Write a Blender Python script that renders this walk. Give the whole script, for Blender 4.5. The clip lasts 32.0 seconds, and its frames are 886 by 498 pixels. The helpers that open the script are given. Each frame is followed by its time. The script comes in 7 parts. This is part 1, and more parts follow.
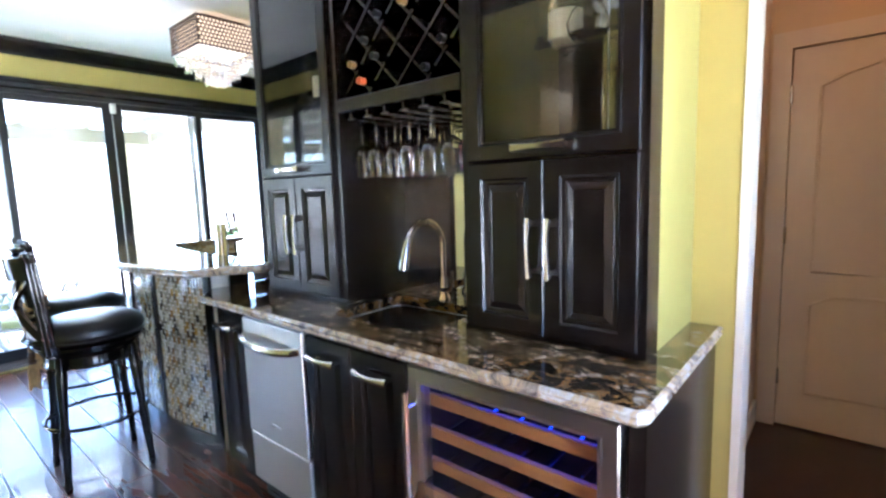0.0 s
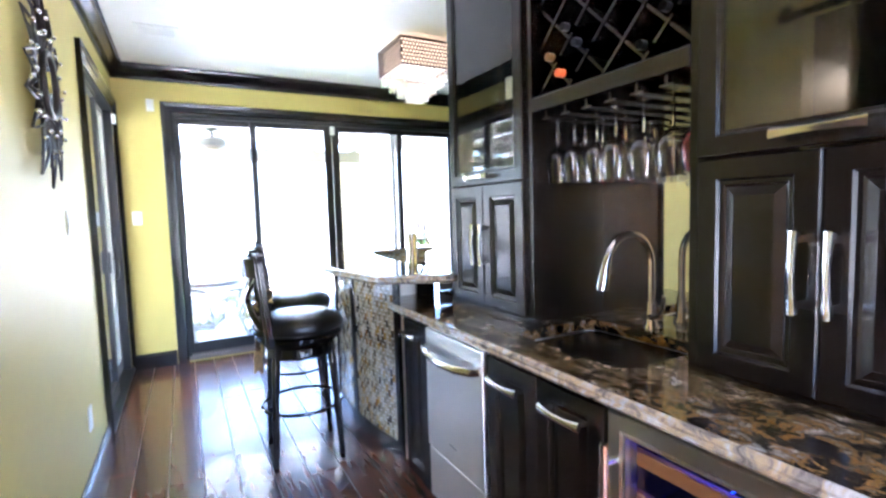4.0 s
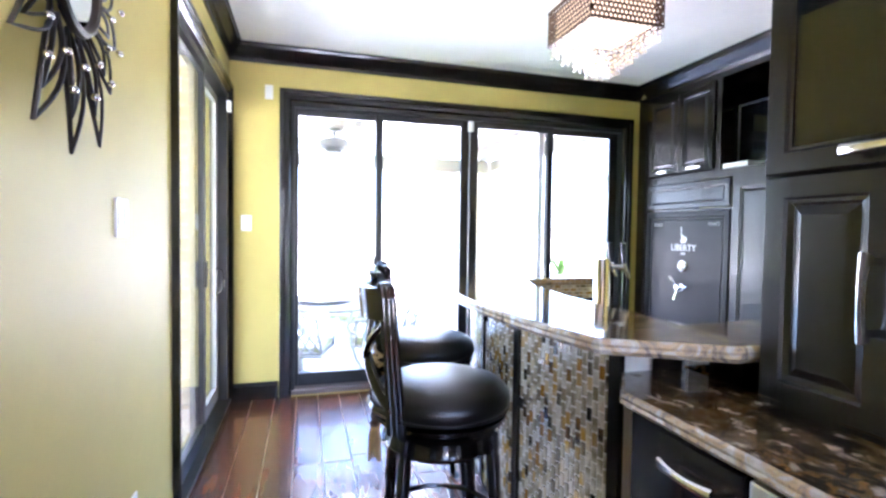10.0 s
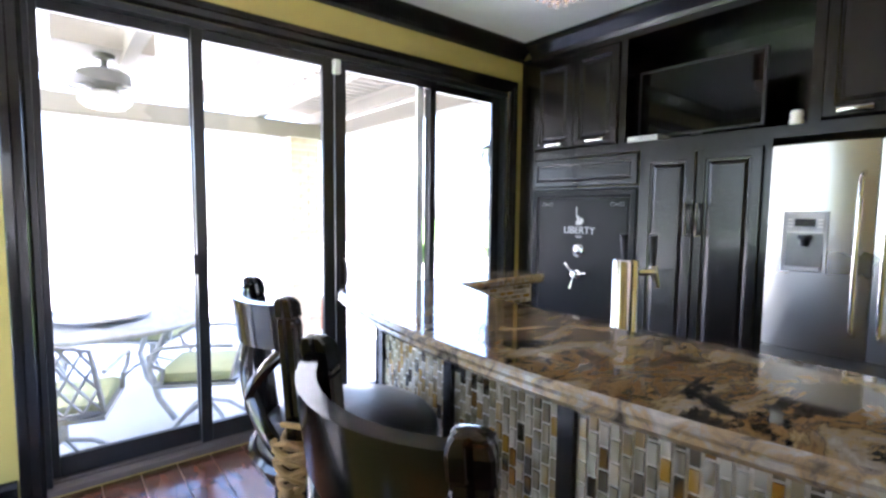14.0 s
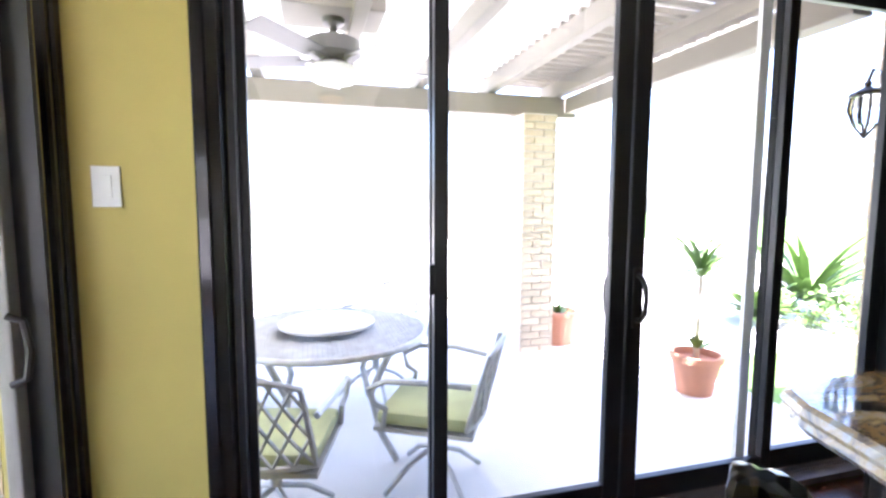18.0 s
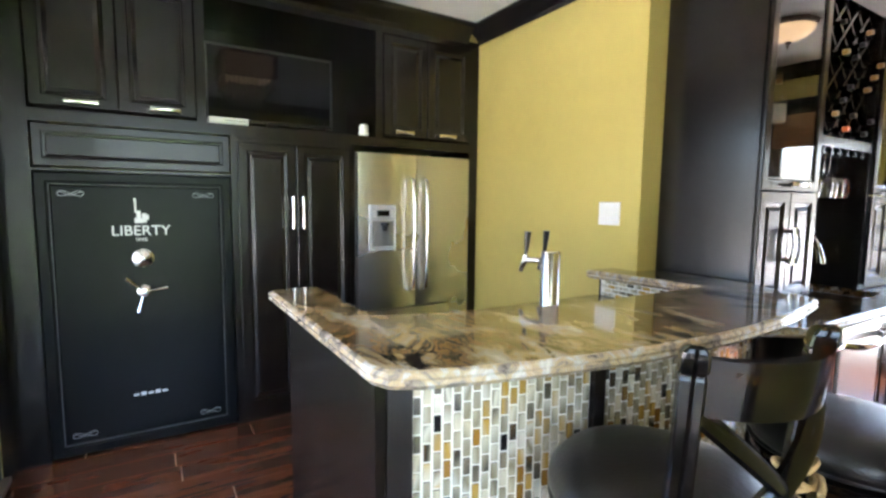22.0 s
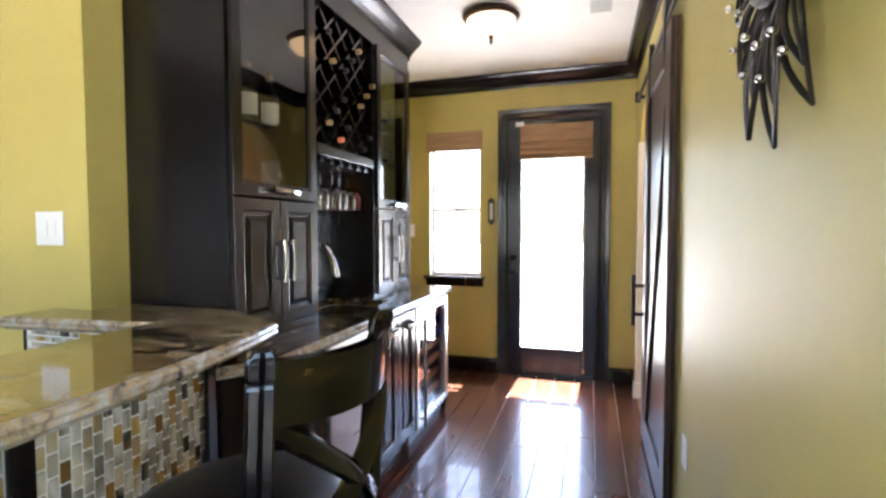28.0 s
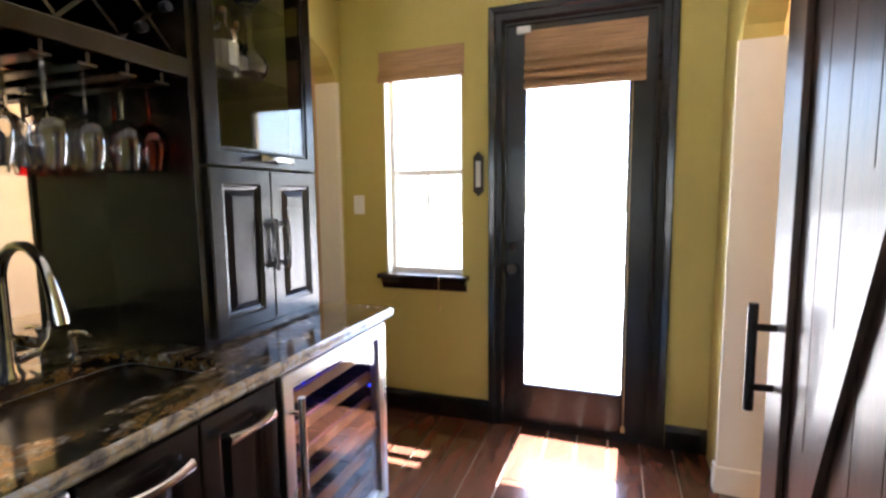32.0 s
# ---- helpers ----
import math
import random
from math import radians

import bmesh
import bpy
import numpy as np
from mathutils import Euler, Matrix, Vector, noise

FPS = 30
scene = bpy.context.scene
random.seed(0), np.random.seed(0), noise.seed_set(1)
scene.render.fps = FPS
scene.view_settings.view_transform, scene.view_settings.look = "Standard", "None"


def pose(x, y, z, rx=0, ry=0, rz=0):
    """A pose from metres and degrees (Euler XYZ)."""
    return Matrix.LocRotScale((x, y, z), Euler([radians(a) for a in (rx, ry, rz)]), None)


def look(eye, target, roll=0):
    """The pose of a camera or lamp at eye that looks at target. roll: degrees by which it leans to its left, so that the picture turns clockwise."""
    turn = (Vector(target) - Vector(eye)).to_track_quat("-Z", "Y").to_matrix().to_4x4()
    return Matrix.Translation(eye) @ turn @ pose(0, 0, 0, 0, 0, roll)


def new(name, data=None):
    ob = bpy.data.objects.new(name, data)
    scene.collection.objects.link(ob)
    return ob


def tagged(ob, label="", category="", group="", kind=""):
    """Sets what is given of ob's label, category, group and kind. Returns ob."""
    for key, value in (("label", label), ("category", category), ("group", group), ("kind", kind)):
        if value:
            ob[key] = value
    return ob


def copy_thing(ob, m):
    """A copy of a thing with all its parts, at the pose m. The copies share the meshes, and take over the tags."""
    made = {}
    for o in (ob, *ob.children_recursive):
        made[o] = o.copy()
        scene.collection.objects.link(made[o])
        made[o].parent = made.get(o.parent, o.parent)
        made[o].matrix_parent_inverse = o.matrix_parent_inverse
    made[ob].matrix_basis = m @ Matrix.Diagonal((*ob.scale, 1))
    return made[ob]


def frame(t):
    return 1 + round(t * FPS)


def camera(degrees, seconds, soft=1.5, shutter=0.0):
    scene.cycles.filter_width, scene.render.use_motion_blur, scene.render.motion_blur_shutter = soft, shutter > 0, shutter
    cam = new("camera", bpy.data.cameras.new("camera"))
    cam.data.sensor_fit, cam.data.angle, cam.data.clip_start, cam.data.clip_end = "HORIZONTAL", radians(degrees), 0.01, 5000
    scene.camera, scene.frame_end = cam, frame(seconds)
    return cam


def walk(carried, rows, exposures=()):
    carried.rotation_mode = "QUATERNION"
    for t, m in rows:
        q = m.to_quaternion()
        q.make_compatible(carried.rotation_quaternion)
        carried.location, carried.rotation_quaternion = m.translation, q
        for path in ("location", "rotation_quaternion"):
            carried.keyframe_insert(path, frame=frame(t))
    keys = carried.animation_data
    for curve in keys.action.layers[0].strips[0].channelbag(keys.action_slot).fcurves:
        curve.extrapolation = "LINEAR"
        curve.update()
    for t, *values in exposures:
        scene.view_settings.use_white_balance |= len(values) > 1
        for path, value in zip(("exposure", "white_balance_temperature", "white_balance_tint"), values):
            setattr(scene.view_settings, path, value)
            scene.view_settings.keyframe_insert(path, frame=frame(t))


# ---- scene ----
# camera and its walk
cam = camera(85.4, 32.0, soft=2.6)
PATH = [
    (0, (1.247, 0.821, 1.392), (2.765, 2.101, 1.154), -1.8),
    (0.5, (1.383, 0.923, 1.388), (2.667, 2.411, 1.172), -1.4),
    (1, (1.432, 0.978, 1.323), (2.519, 2.596, 1.195), -0.8),
    (1.5, (1.414, 1.000, 1.328), (2.393, 2.683, 1.184), -0.8),
    (2, (1.376, 1.004, 1.33), (2.306, 2.713, 1.154), -0.8),
    (2.5, (1.375, 1.019, 1.339), (2.278, 2.737, 1.12), -1.2),
    (3, (1.395, 1.039, 1.355), (2.297, 2.781, 1.108), -1.9),
    (3.5, (1.392, 1.035, 1.367), (2.314, 2.795, 1.134), -2),
    (4, (1.362, 1.004, 1.368), (2.307, 2.76, 1.211), -1.7),
    (4.5, (1.325, 0.979, 1.376), (2.293, 2.728, 1.309), -1.1),
    (6.5, (1.353, 1.072, 1.358), (2.209, 2.879, 1.36), -0.6),
    (7, (1.397, 1.063, 1.352), (2.12, 2.928, 1.316), -0.4),
    (7.5, (1.413, 1.099, 1.339), (2.02, 3.004, 1.29), 0.4),
    (8, (1.444, 1.297, 1.323), (1.956, 3.229, 1.265), 0.8),
    (8.5, (1.457, 1.513, 1.316), (1.904, 3.462, 1.253), 0.9),
    (9, (1.517, 1.769, 1.333), (1.903, 3.73, 1.255), 0.3),
    (9.5, (1.519, 1.946, 1.328), (1.934, 3.901, 1.259), 0.7),
    (10, (1.44, 2.15, 1.333), (1.991, 4.071, 1.264), 0.8),
    (10.5, (1.444, 2.41, 1.326), (2.104, 4.296, 1.251), 1.2),
    (11, (1.474, 2.628, 1.352), (2.216, 4.483, 1.247), 0.6),
    (11.5, (1.442, 2.793, 1.349), (2.323, 4.585, 1.236), 1.1),
    (12, (1.393, 2.962, 1.349), (2.431, 4.668, 1.234), 1.5),
    (12.5, (1.409, 3.094, 1.334), (2.54, 4.739, 1.217), 1.3),
    (13, (1.429, 3.197, 1.367), (2.622, 4.795, 1.216), 0.7),
    (13.5, (1.42, 3.271, 1.367), (2.682, 4.815, 1.21), 0.6),
    (15.5, (1.365, 3.5, 1.352), (2.475, 5.15, 1.212), 1.4),
    (16, (1.392, 3.62, 1.352), (2.335, 5.37, 1.212), 1.2),
    (16.5, (1.47, 3.8, 1.36), (2.18, 5.63, 1.20), 0.8),
    (17, (1.58, 4.01, 1.36), (2.065, 5.945, 1.18), 0.5),
    (17.5, (1.57, 4.28, 1.35), (2.01, 6.225, 1.165), 0.2),
    (18, (1.575, 4.495, 1.338), (2.11, 6.42, 1.15), 0.2),
    (18.5, (1.575, 4.67, 1.343), (2.375, 6.48, 1.122), 0.0),
    (19, (1.576, 4.968, 1.326), (2.819, 6.516, 1.086), 0.1),
    (19.5, (1.64, 5.187, 1.294), (3.258, 6.341, 1.065), -0.1),
    (20, (1.668, 5.315, 1.31), (3.535, 5.989, 1.06), -0.3),
    (20.5, (1.585, 5.444, 1.336), (3.568, 5.543, 1.096), 0.3),
    (21, (1.518, 5.516, 1.36), (3.465, 5.115, 1.14), 0.6),
    (21.5, (1.439, 5.512, 1.384), (3.28, 4.756, 1.18), 0.7),
    (22, (1.388, 5.47, 1.409), (3.091, 4.439, 1.214), 0.7),
    (22.5, (1.388, 5.444, 1.414), (2.926, 4.177, 1.241), 0.4),
    (23, (1.398, 5.415, 1.412), (2.777, 3.975, 1.259), 0.5),
    (23.5, (1.392, 5.403, 1.411), (2.642, 3.848, 1.274), 0.4),
    (24, (1.365, 5.406, 1.415), (2.529, 3.785, 1.287), 0),
    (24.5, (1.333, 5.423, 1.422), (2.445, 3.765, 1.297), -0.2),
    (26.5, (1.304, 5.375, 1.396), (2.086, 3.537, 1.292), -0.3),
    (27, (1.353, 5.127, 1.39), (2.021, 3.245, 1.278), -0.5),
    (27.5, (1.279, 4.892, 1.369), (1.894, 2.992, 1.274), -0.7),
    (28, (1.246, 4.577, 1.352), (1.834, 2.667, 1.267), -0.1),
    (28.5, (1.262, 4.257, 1.343), (1.881, 2.356, 1.269), 0.5),
    (29, (1.284, 4.012, 1.365), (2.001, 2.146, 1.28), 1),
    (29.5, (1.312, 3.777, 1.366), (2.146, 1.961, 1.276), 1),
    (30, (1.355, 3.562, 1.356), (2.262, 1.821, 1.263), 0.8),
    (30.5, (1.388, 3.415, 1.31), (2.352, 1.61, 1.221), -0.1),
    (31, (1.365, 3.315, 1.302), (2.329, 1.468, 1.194), -0.4),
    (31.5, (1.375, 3.18, 1.332), (2.204, 1.316, 1.183), -0.3),
    (32, (1.37, 2.93, 1.373), (2.047, 1.041, 1.16), -0.6),
]
EXPOSURES = [(0, 4.75, 5100, 15), (2, 4.95, 5100, 18), (4, 5.0, 5200, 20), (9, 5.07, 5300, 25), (11, 4.6, 5300, 26), (13, 4.17, 5500, 26), (16, 3.86, 5700, 26), (18, 3.65, 5800, 26), (19, 3.65, 5900, 18), (21, 4.22, 6000, 18), (23, 4.3, 6000, 16), (28, 4.35, 5900, 17), (32, 4.2, 5800, 17)]
walk(cam, [(t, look(eye, target, roll)) for t, eye, target, roll in PATH], EXPOSURES)

# ---- light ----
SUN_ELEVATION = 67.4
world = bpy.data.worlds.new("sky")
scene.world = world
world.use_nodes = True
wn = world.node_tree.nodes
sky = wn.new("ShaderNodeTexSky")
sky.sky_type = "NISHITA"
sky.sun_disc = False
sky.sun_elevation = radians(SUN_ELEVATION)
sky.sun_rotation = radians(180)
sky.air_density, sky.dust_density = 1.0, 2.5
bg = wn["Background"]
bg.inputs[1].default_value = 0.15
world.node_tree.links.new(sky.outputs[0], bg.inputs[0])
sun = new("sun", bpy.data.lights.new("sun", "SUN"))
sun.data.energy = 5.0
sun.data.angle = radians(0.6)
sun.data.color = (1.0, 0.95, 0.87)
sun.matrix_world = look((0, -20 * math.cos(radians(SUN_ELEVATION)), 20 * math.sin(radians(SUN_ELEVATION))), (0.3, 0, 0))

# ---- materials ----


def mat(name, color, rough=0.5, metal=0.0, vary=0.12, scale=6.0, bump=0.0, bscale=60.0, coat=0.0, stretch=None, rand=0.0, spec=0.5, second=None):
    """A procedural surface: base colour with coarse and fine noise, roughness variation and fine relief."""
    m = bpy.data.materials.new(name)
    m.use_nodes = True
    nt = m.node_tree
    n, l = nt.nodes, nt.links
    b = n["Principled BSDF"]
    b.inputs["Metallic"].default_value = metal
    b.inputs["Coat Weight"].default_value = coat
    b.inputs["Coat Roughness"].default_value = 0.06
    b.inputs["Specular IOR Level"].default_value = spec
    tc = n.new("ShaderNodeTexCoord")
    src = tc.outputs["Object"]
    if stretch:
        mp = n.new("ShaderNodeMapping")
        mp.inputs["Scale"].default_value = stretch
        l.new(src, mp.inputs[0])
        src = mp.outputs[0]
    n1 = n.new("ShaderNodeTexNoise")
    n1.inputs["Scale"].default_value = scale
    n1.inputs["Detail"].default_value = 4
    l.new(src, n1.inputs["Vector"])
    n2 = n.new("ShaderNodeTexNoise")
    n2.inputs["Scale"].default_value = scale * 9
    n2.inputs["Detail"].default_value = 3
    l.new(src, n2.inputs["Vector"])
    mx = n.new("ShaderNodeMath")
    mx.operation = "MULTIPLY_ADD"
    l.new(n2.outputs[0], mx.inputs[0])
    mx.inputs[1].default_value = 0.4
    l.new(n1.outputs[0], mx.inputs[2])
    val = mx.outputs[0]
    if rand:
        oi = n.new("ShaderNodeObjectInfo")
        ad = n.new("ShaderNodeMath")
        ad.operation = "MULTIPLY_ADD"
        l.new(oi.outputs["Random"], ad.inputs[0])
        ad.inputs[1].default_value = rand
        l.new(val, ad.inputs[2])
        val = ad.outputs[0]
    rp = n.new("ShaderNodeValToRGB")
    lo = [c * (1 - vary) for c in color]
    hi = [min(1, c * (1 + vary)) for c in (second or color)]
    rp.color_ramp.elements[0].position, rp.color_ramp.elements[0].color = 0.45, (*lo, 1)
    rp.color_ramp.elements[1].position, rp.color_ramp.elements[1].color = 0.95 + rand, (*hi, 1)
    l.new(val, rp.inputs[0])
    l.new(rp.outputs[0], b.inputs["Base Color"])
    rr = n.new("ShaderNodeMapRange")
    rr.inputs[3].default_value, rr.inputs[4].default_value = max(0.02, rough * 0.82), min(1, rough * 1.2)
    l.new(n1.outputs[0], rr.inputs[0])
    l.new(rr.outputs[0], b.inputs["Roughness"])
    if bump:
        n3 = n.new("ShaderNodeTexNoise")
        n3.inputs["Scale"].default_value = bscale
        n3.inputs["Detail"].default_value = 4
        l.new(src, n3.inputs["Vector"])
        bp = n.new("ShaderNodeBump")
        bp.inputs["Strength"].default_value = bump
        bp.inputs["Distance"].default_value = 0.004
        l.new(n3.outputs[0], bp.inputs["Height"])
        l.new(bp.outputs[0], b.inputs["Normal"])
    return m


def ramp_mat(name, stops, scale, rough, distort=1.5, stretch=(1, 1, 1), coat=0.0, bump=0.0, rand=False, island=False, metal=0.0, veins=None, detail=7, spec=0.5):
    """A surface whose colour runs through several stops, driven by warped noise (stone, glass tile, wood)."""
    m = bpy.data.materials.new(name)
    m.use_nodes = True
    nt = m.node_tree
    n, l = nt.nodes, nt.links
    b = n["Principled BSDF"]
    b.inputs["Roughness"].default_value = rough
    b.inputs["Metallic"].default_value = metal
    b.inputs["Coat Weight"].default_value = coat
    b.inputs["Coat Roughness"].default_value = 0.04
    b.inputs["Specular IOR Level"].default_value = spec
    tc = n.new("ShaderNodeTexCoord")
    mp = n.new("ShaderNodeMapping")
    mp.inputs["Scale"].default_value = stretch
    l.new(tc.outputs["Object"], mp.inputs[0])
    src = mp.outputs[0]
    if rand or island:
        vm = n.new("ShaderNodeVectorMath")
        vm.operation = "ADD"
        cm = n.new("ShaderNodeCombineXYZ")
        o = n.new("ShaderNodeNewGeometry") if island else n.new("ShaderNodeObjectInfo")
        out = o.outputs["Random Per Island"] if island else o.outputs["Random"]
        ml = n.new("ShaderNodeMath")
        ml.operation = "MULTIPLY"
        ml.inputs[1].default_value = 57.0
        l.new(out, ml.inputs[0])
        l.new(ml.outputs[0], cm.inputs[0])
        l.new(ml.outputs[0], cm.inputs[2])
        l.new(src, vm.inputs[0])
        l.new(cm.outputs[0], vm.inputs[1])
        src = vm.outputs[0]
    n1 = n.new("ShaderNodeTexNoise")
    n1.inputs["Scale"].default_value = scale
    n1.inputs["Detail"].default_value = detail
    n1.inputs["Roughness"].default_value = 0.70 if detail > 7 else 0.62
    n1.inputs["Distortion"].default_value = distort
    l.new(src, n1.inputs["Vector"])
    rp = n.new("ShaderNodeValToRGB")
    rp.color_ramp.elements[0].position, rp.color_ramp.elements[0].color = stops[0][0], (*stops[0][1], 1)
    rp.color_ramp.elements[1].position, rp.color_ramp.elements[1].color = stops[-1][0], (*stops[-1][1], 1)
    for p, c in stops[1:-1]:
        e = rp.color_ramp.elements.new(p)
        e.color = (*c, 1)
    l.new(n1.outputs[0], rp.inputs[0])
    col = rp.outputs[0]
    if veins:
        n2 = n.new("ShaderNodeTexNoise")
        n2.inputs["Scale"].default_value = veins[0]
        n2.inputs["Detail"].default_value = 9
        n2.inputs["Roughness"].default_value = 0.66
        n2.inputs["Distortion"].default_value = distort
        l.new(src, n2.inputs["Vector"])
        rv = n.new("ShaderNodeValToRGB")
        rv.color_ramp.elements[0].position, rv.color_ramp.elements[0].color = veins[1], (0, 0, 0, 1)
        rv.color_ramp.elements[1].position, rv.color_ramp.elements[1].color = veins[2], (1, 1, 1, 1)
        l.new(n2.outputs[0], rv.inputs[0])
        mxc = n.new("ShaderNodeMix")
        mxc.data_type = "RGBA"
        l.new(rv.outputs[0], mxc.inputs[0])
        l.new(col, mxc.inputs[6])
        mxc.inputs[7].default_value = (*veins[3], 1)
        col = mxc.outputs[2]
    l.new(col, b.inputs["Base Color"])
    if bump:
        bp = n.new("ShaderNodeBump")
        bp.inputs["Strength"].default_value = bump
        bp.inputs["Distance"].default_value = 0.003
        l.new(n1.outputs[0], bp.inputs["Height"])
        l.new(bp.outputs[0], b.inputs["Normal"])
    return m


def glass_mat(name, color=(1, 1, 1), rough=0.0, ior=1.45):
    m = bpy.data.materials.new(name)
    m.use_nodes = True
    b = m.node_tree.nodes["Principled BSDF"]
    b.inputs["Base Color"].default_value = (*color, 1)
    b.inputs["Transmission Weight"].default_value = 1.0
    b.inputs["Roughness"].default_value = rough
    b.inputs["IOR"].default_value = ior
    return m


def pane_mat(name, tint=(0.97, 0.98, 0.98), gloss=0.5):
    """Thin window glass: clear, with a reflection that grows at a slant."""
    m = bpy.data.materials.new(name)
    m.use_nodes = True
    nt = m.node_tree
    n, l = nt.nodes, nt.links
    n.remove(n["Principled BSDF"])
    tr = n.new("ShaderNodeBsdfTransparent")
    tr.inputs[0].default_value = (*tint, 1)
    gl = n.new("ShaderNodeBsdfGlossy")
    gl.inputs["Roughness"].default_value = 0.01
    lw = n.new("ShaderNodeLayerWeight")
    lw.inputs[0].default_value = 0.5
    pw = n.new("ShaderNodeMath")
    pw.operation = "POWER"
    pw.inputs[1].default_value = 4.0
    l.new(lw.outputs["Facing"], pw.inputs[0])
    fr = n.new("ShaderNodeMath")
    fr.operation = "MULTIPLY_ADD"
    fr.inputs[1].default_value = 0.85
    fr.inputs[2].default_value = 0.04 * gloss * 2
    l.new(pw.outputs[0], fr.inputs[0])
    mx = n.new("ShaderNodeMixShader")
    l.new(fr.outputs[0], mx.inputs[0])
    l.new(tr.outputs[0], mx.inputs[1])
    l.new(gl.outputs[0], mx.inputs[2])
    l.new(mx.outputs[0], n["Material Output"].inputs[0])
    return m


def glow_mat(name, color, strength):
    m = bpy.data.materials.new(name)
    m.use_nodes = True
    b = m.node_tree.nodes["Principled BSDF"]
    b.inputs["Base Color"].default_value = (*color, 1)
    b.inputs["Emission Color"].default_value = (*color, 1)
    b.inputs["Emission Strength"].default_value = strength
    return m


YELLOW = mat("yellow_green_paint", (0.50, 0.41, 0.118), 0.50, vary=0.06, scale=1.2, bump=0.10, bscale=220, spec=0.28)
# Duller wall yellow: the shade on the hutch's end is in the colour.
OLIVE = mat("olive_shaded_panel", (0.40, 0.36, 0.10), 0.45, vary=0.06, scale=2, bump=0.08, bscale=200)
CEIL = mat("white_ceiling_paint", (0.80, 0.79, 0.76), 0.8, vary=0.04, scale=1.5, bump=0.15, bscale=150)
CREAM = mat("cream_trim_paint", (0.80, 0.76, 0.64), 0.4, vary=0.04, scale=2)
# Cream trim paint with the hall's warm, dim light put into its colour.
HALLCREAM = mat("cream_paint_warm_hall_light", (0.56, 0.43, 0.28), 0.4, vary=0.04, scale=2)
BEIGE = mat("beige_hall_paint", (0.54, 0.37, 0.19), 0.6, vary=0.05, scale=1.5, bump=0.1, bscale=200)
ESP = mat("espresso_stained_wood", (0.0062, 0.0045, 0.0038), 0.24, vary=0.12, scale=6, stretch=(5, 5, 0.7), bump=0.0015, bscale=30, coat=0.06, spec=0.44, second=(0.0080, 0.0054, 0.0043))
BLACKTRIM = mat("black_gloss_trim", (0.008, 0.007, 0.0065), 0.20, vary=0.35, scale=4, coat=0.25, spec=0.4)
BARNWOOD = mat("dark_walnut_barn_boards", (0.028, 0.016, 0.011), 0.36, vary=0.5, scale=3, stretch=(10, 10, 0.9), bump=0.15, bscale=25, coat=0.05, spec=0.35, second=(0.055, 0.029, 0.018))
ALU = mat("black_aluminium_frame", (0.009, 0.009, 0.010), 0.35, vary=0.25, scale=5)
WHITEFR = mat("white_vinyl_frame", (0.72, 0.71, 0.68), 0.4, vary=0.05)
STEEL = mat("brushed_stainless_steel", (0.64, 0.62, 0.59), 0.28, metal=1.0, vary=0.02, scale=1.2)
WHITESTEEL = mat("bright_stainless_steel", (0.74, 0.73, 0.71), 0.34, metal=1.0, vary=0.02, scale=1.2)
CHROME = mat("polished_nickel", (0.74, 0.72, 0.69), 0.16, metal=1.0, vary=0.05)
DARKMETAL = mat("dark_bronze_metal", (0.035, 0.028, 0.024), 0.4, metal=0.6, vary=0.3, scale=20)
BRONZE = mat("brown_bronze_metal", (0.09, 0.05, 0.03), 0.42, metal=0.5, vary=0.3, scale=15)
LEATHER = mat("black_leather", (0.005, 0.0045, 0.0045), 0.30, vary=0.3, scale=8, bump=0.35, bscale=160)
STOOLWOOD = ramp_mat("black_brown_turned_wood", [(0.40, (0.0022, 0.0018, 0.0016)), (0.55, (0.004, 0.0028, 0.002)), (0.63, (0.020, 0.008, 0.0022)), (0.75, (0.060, 0.024, 0.005))], 5.0, 0.14, 0.4, (1.0, 1.0, 3.5), coat=0.12, spec=0.40)
ROPE = mat("tan_braided_rope", (0.42, 0.28, 0.12), 0.8, vary=0.4, scale=40, bump=0.6, bscale=120)
WHITEPL = mat("white_plastic", (0.78, 0.78, 0.75), 0.35, vary=0.03)
BLACKPL = mat("black_plastic", (0.012, 0.012, 0.013), 0.3, vary=0.2)
SCREEN = mat("black_glass_screen", (0.004, 0.004, 0.0045), 0.05, vary=0.1, spec=0.3)
SAFEP = mat("black_satin_safe_paint", (0.0022, 0.0025, 0.003), 0.30, vary=0.15, scale=2, bump=0.01, bscale=200, spec=0.15)
BEVELGLINT = mat("grey_bevel_glint", (0.10, 0.10, 0.105), 0.4, vary=0.1)
SILVER = mat("silver_print", (0.62, 0.62, 0.62), 0.4, vary=0.05)
MIRROR = mat("mirror_silvering", (0.86, 0.87, 0.86), 0.02, metal=1.0, vary=0.01)
DIMMIRROR = mat("smoked_mirror", (0.80, 0.80, 0.76), 0.03, metal=1.0, vary=0.02)
PANE = pane_mat("clear_pane")
CABPANE = pane_mat("cabinet_glass", (0.9, 0.91, 0.9), 0.5)
GLASS = glass_mat("clear_stemware_glass")
REDGLASS = glass_mat("red_glass", (0.8, 0.06, 0.03))
BOTTLE = glass_mat("dark_green_bottle_glass", (0.05, 0.09, 0.04), 0.03)
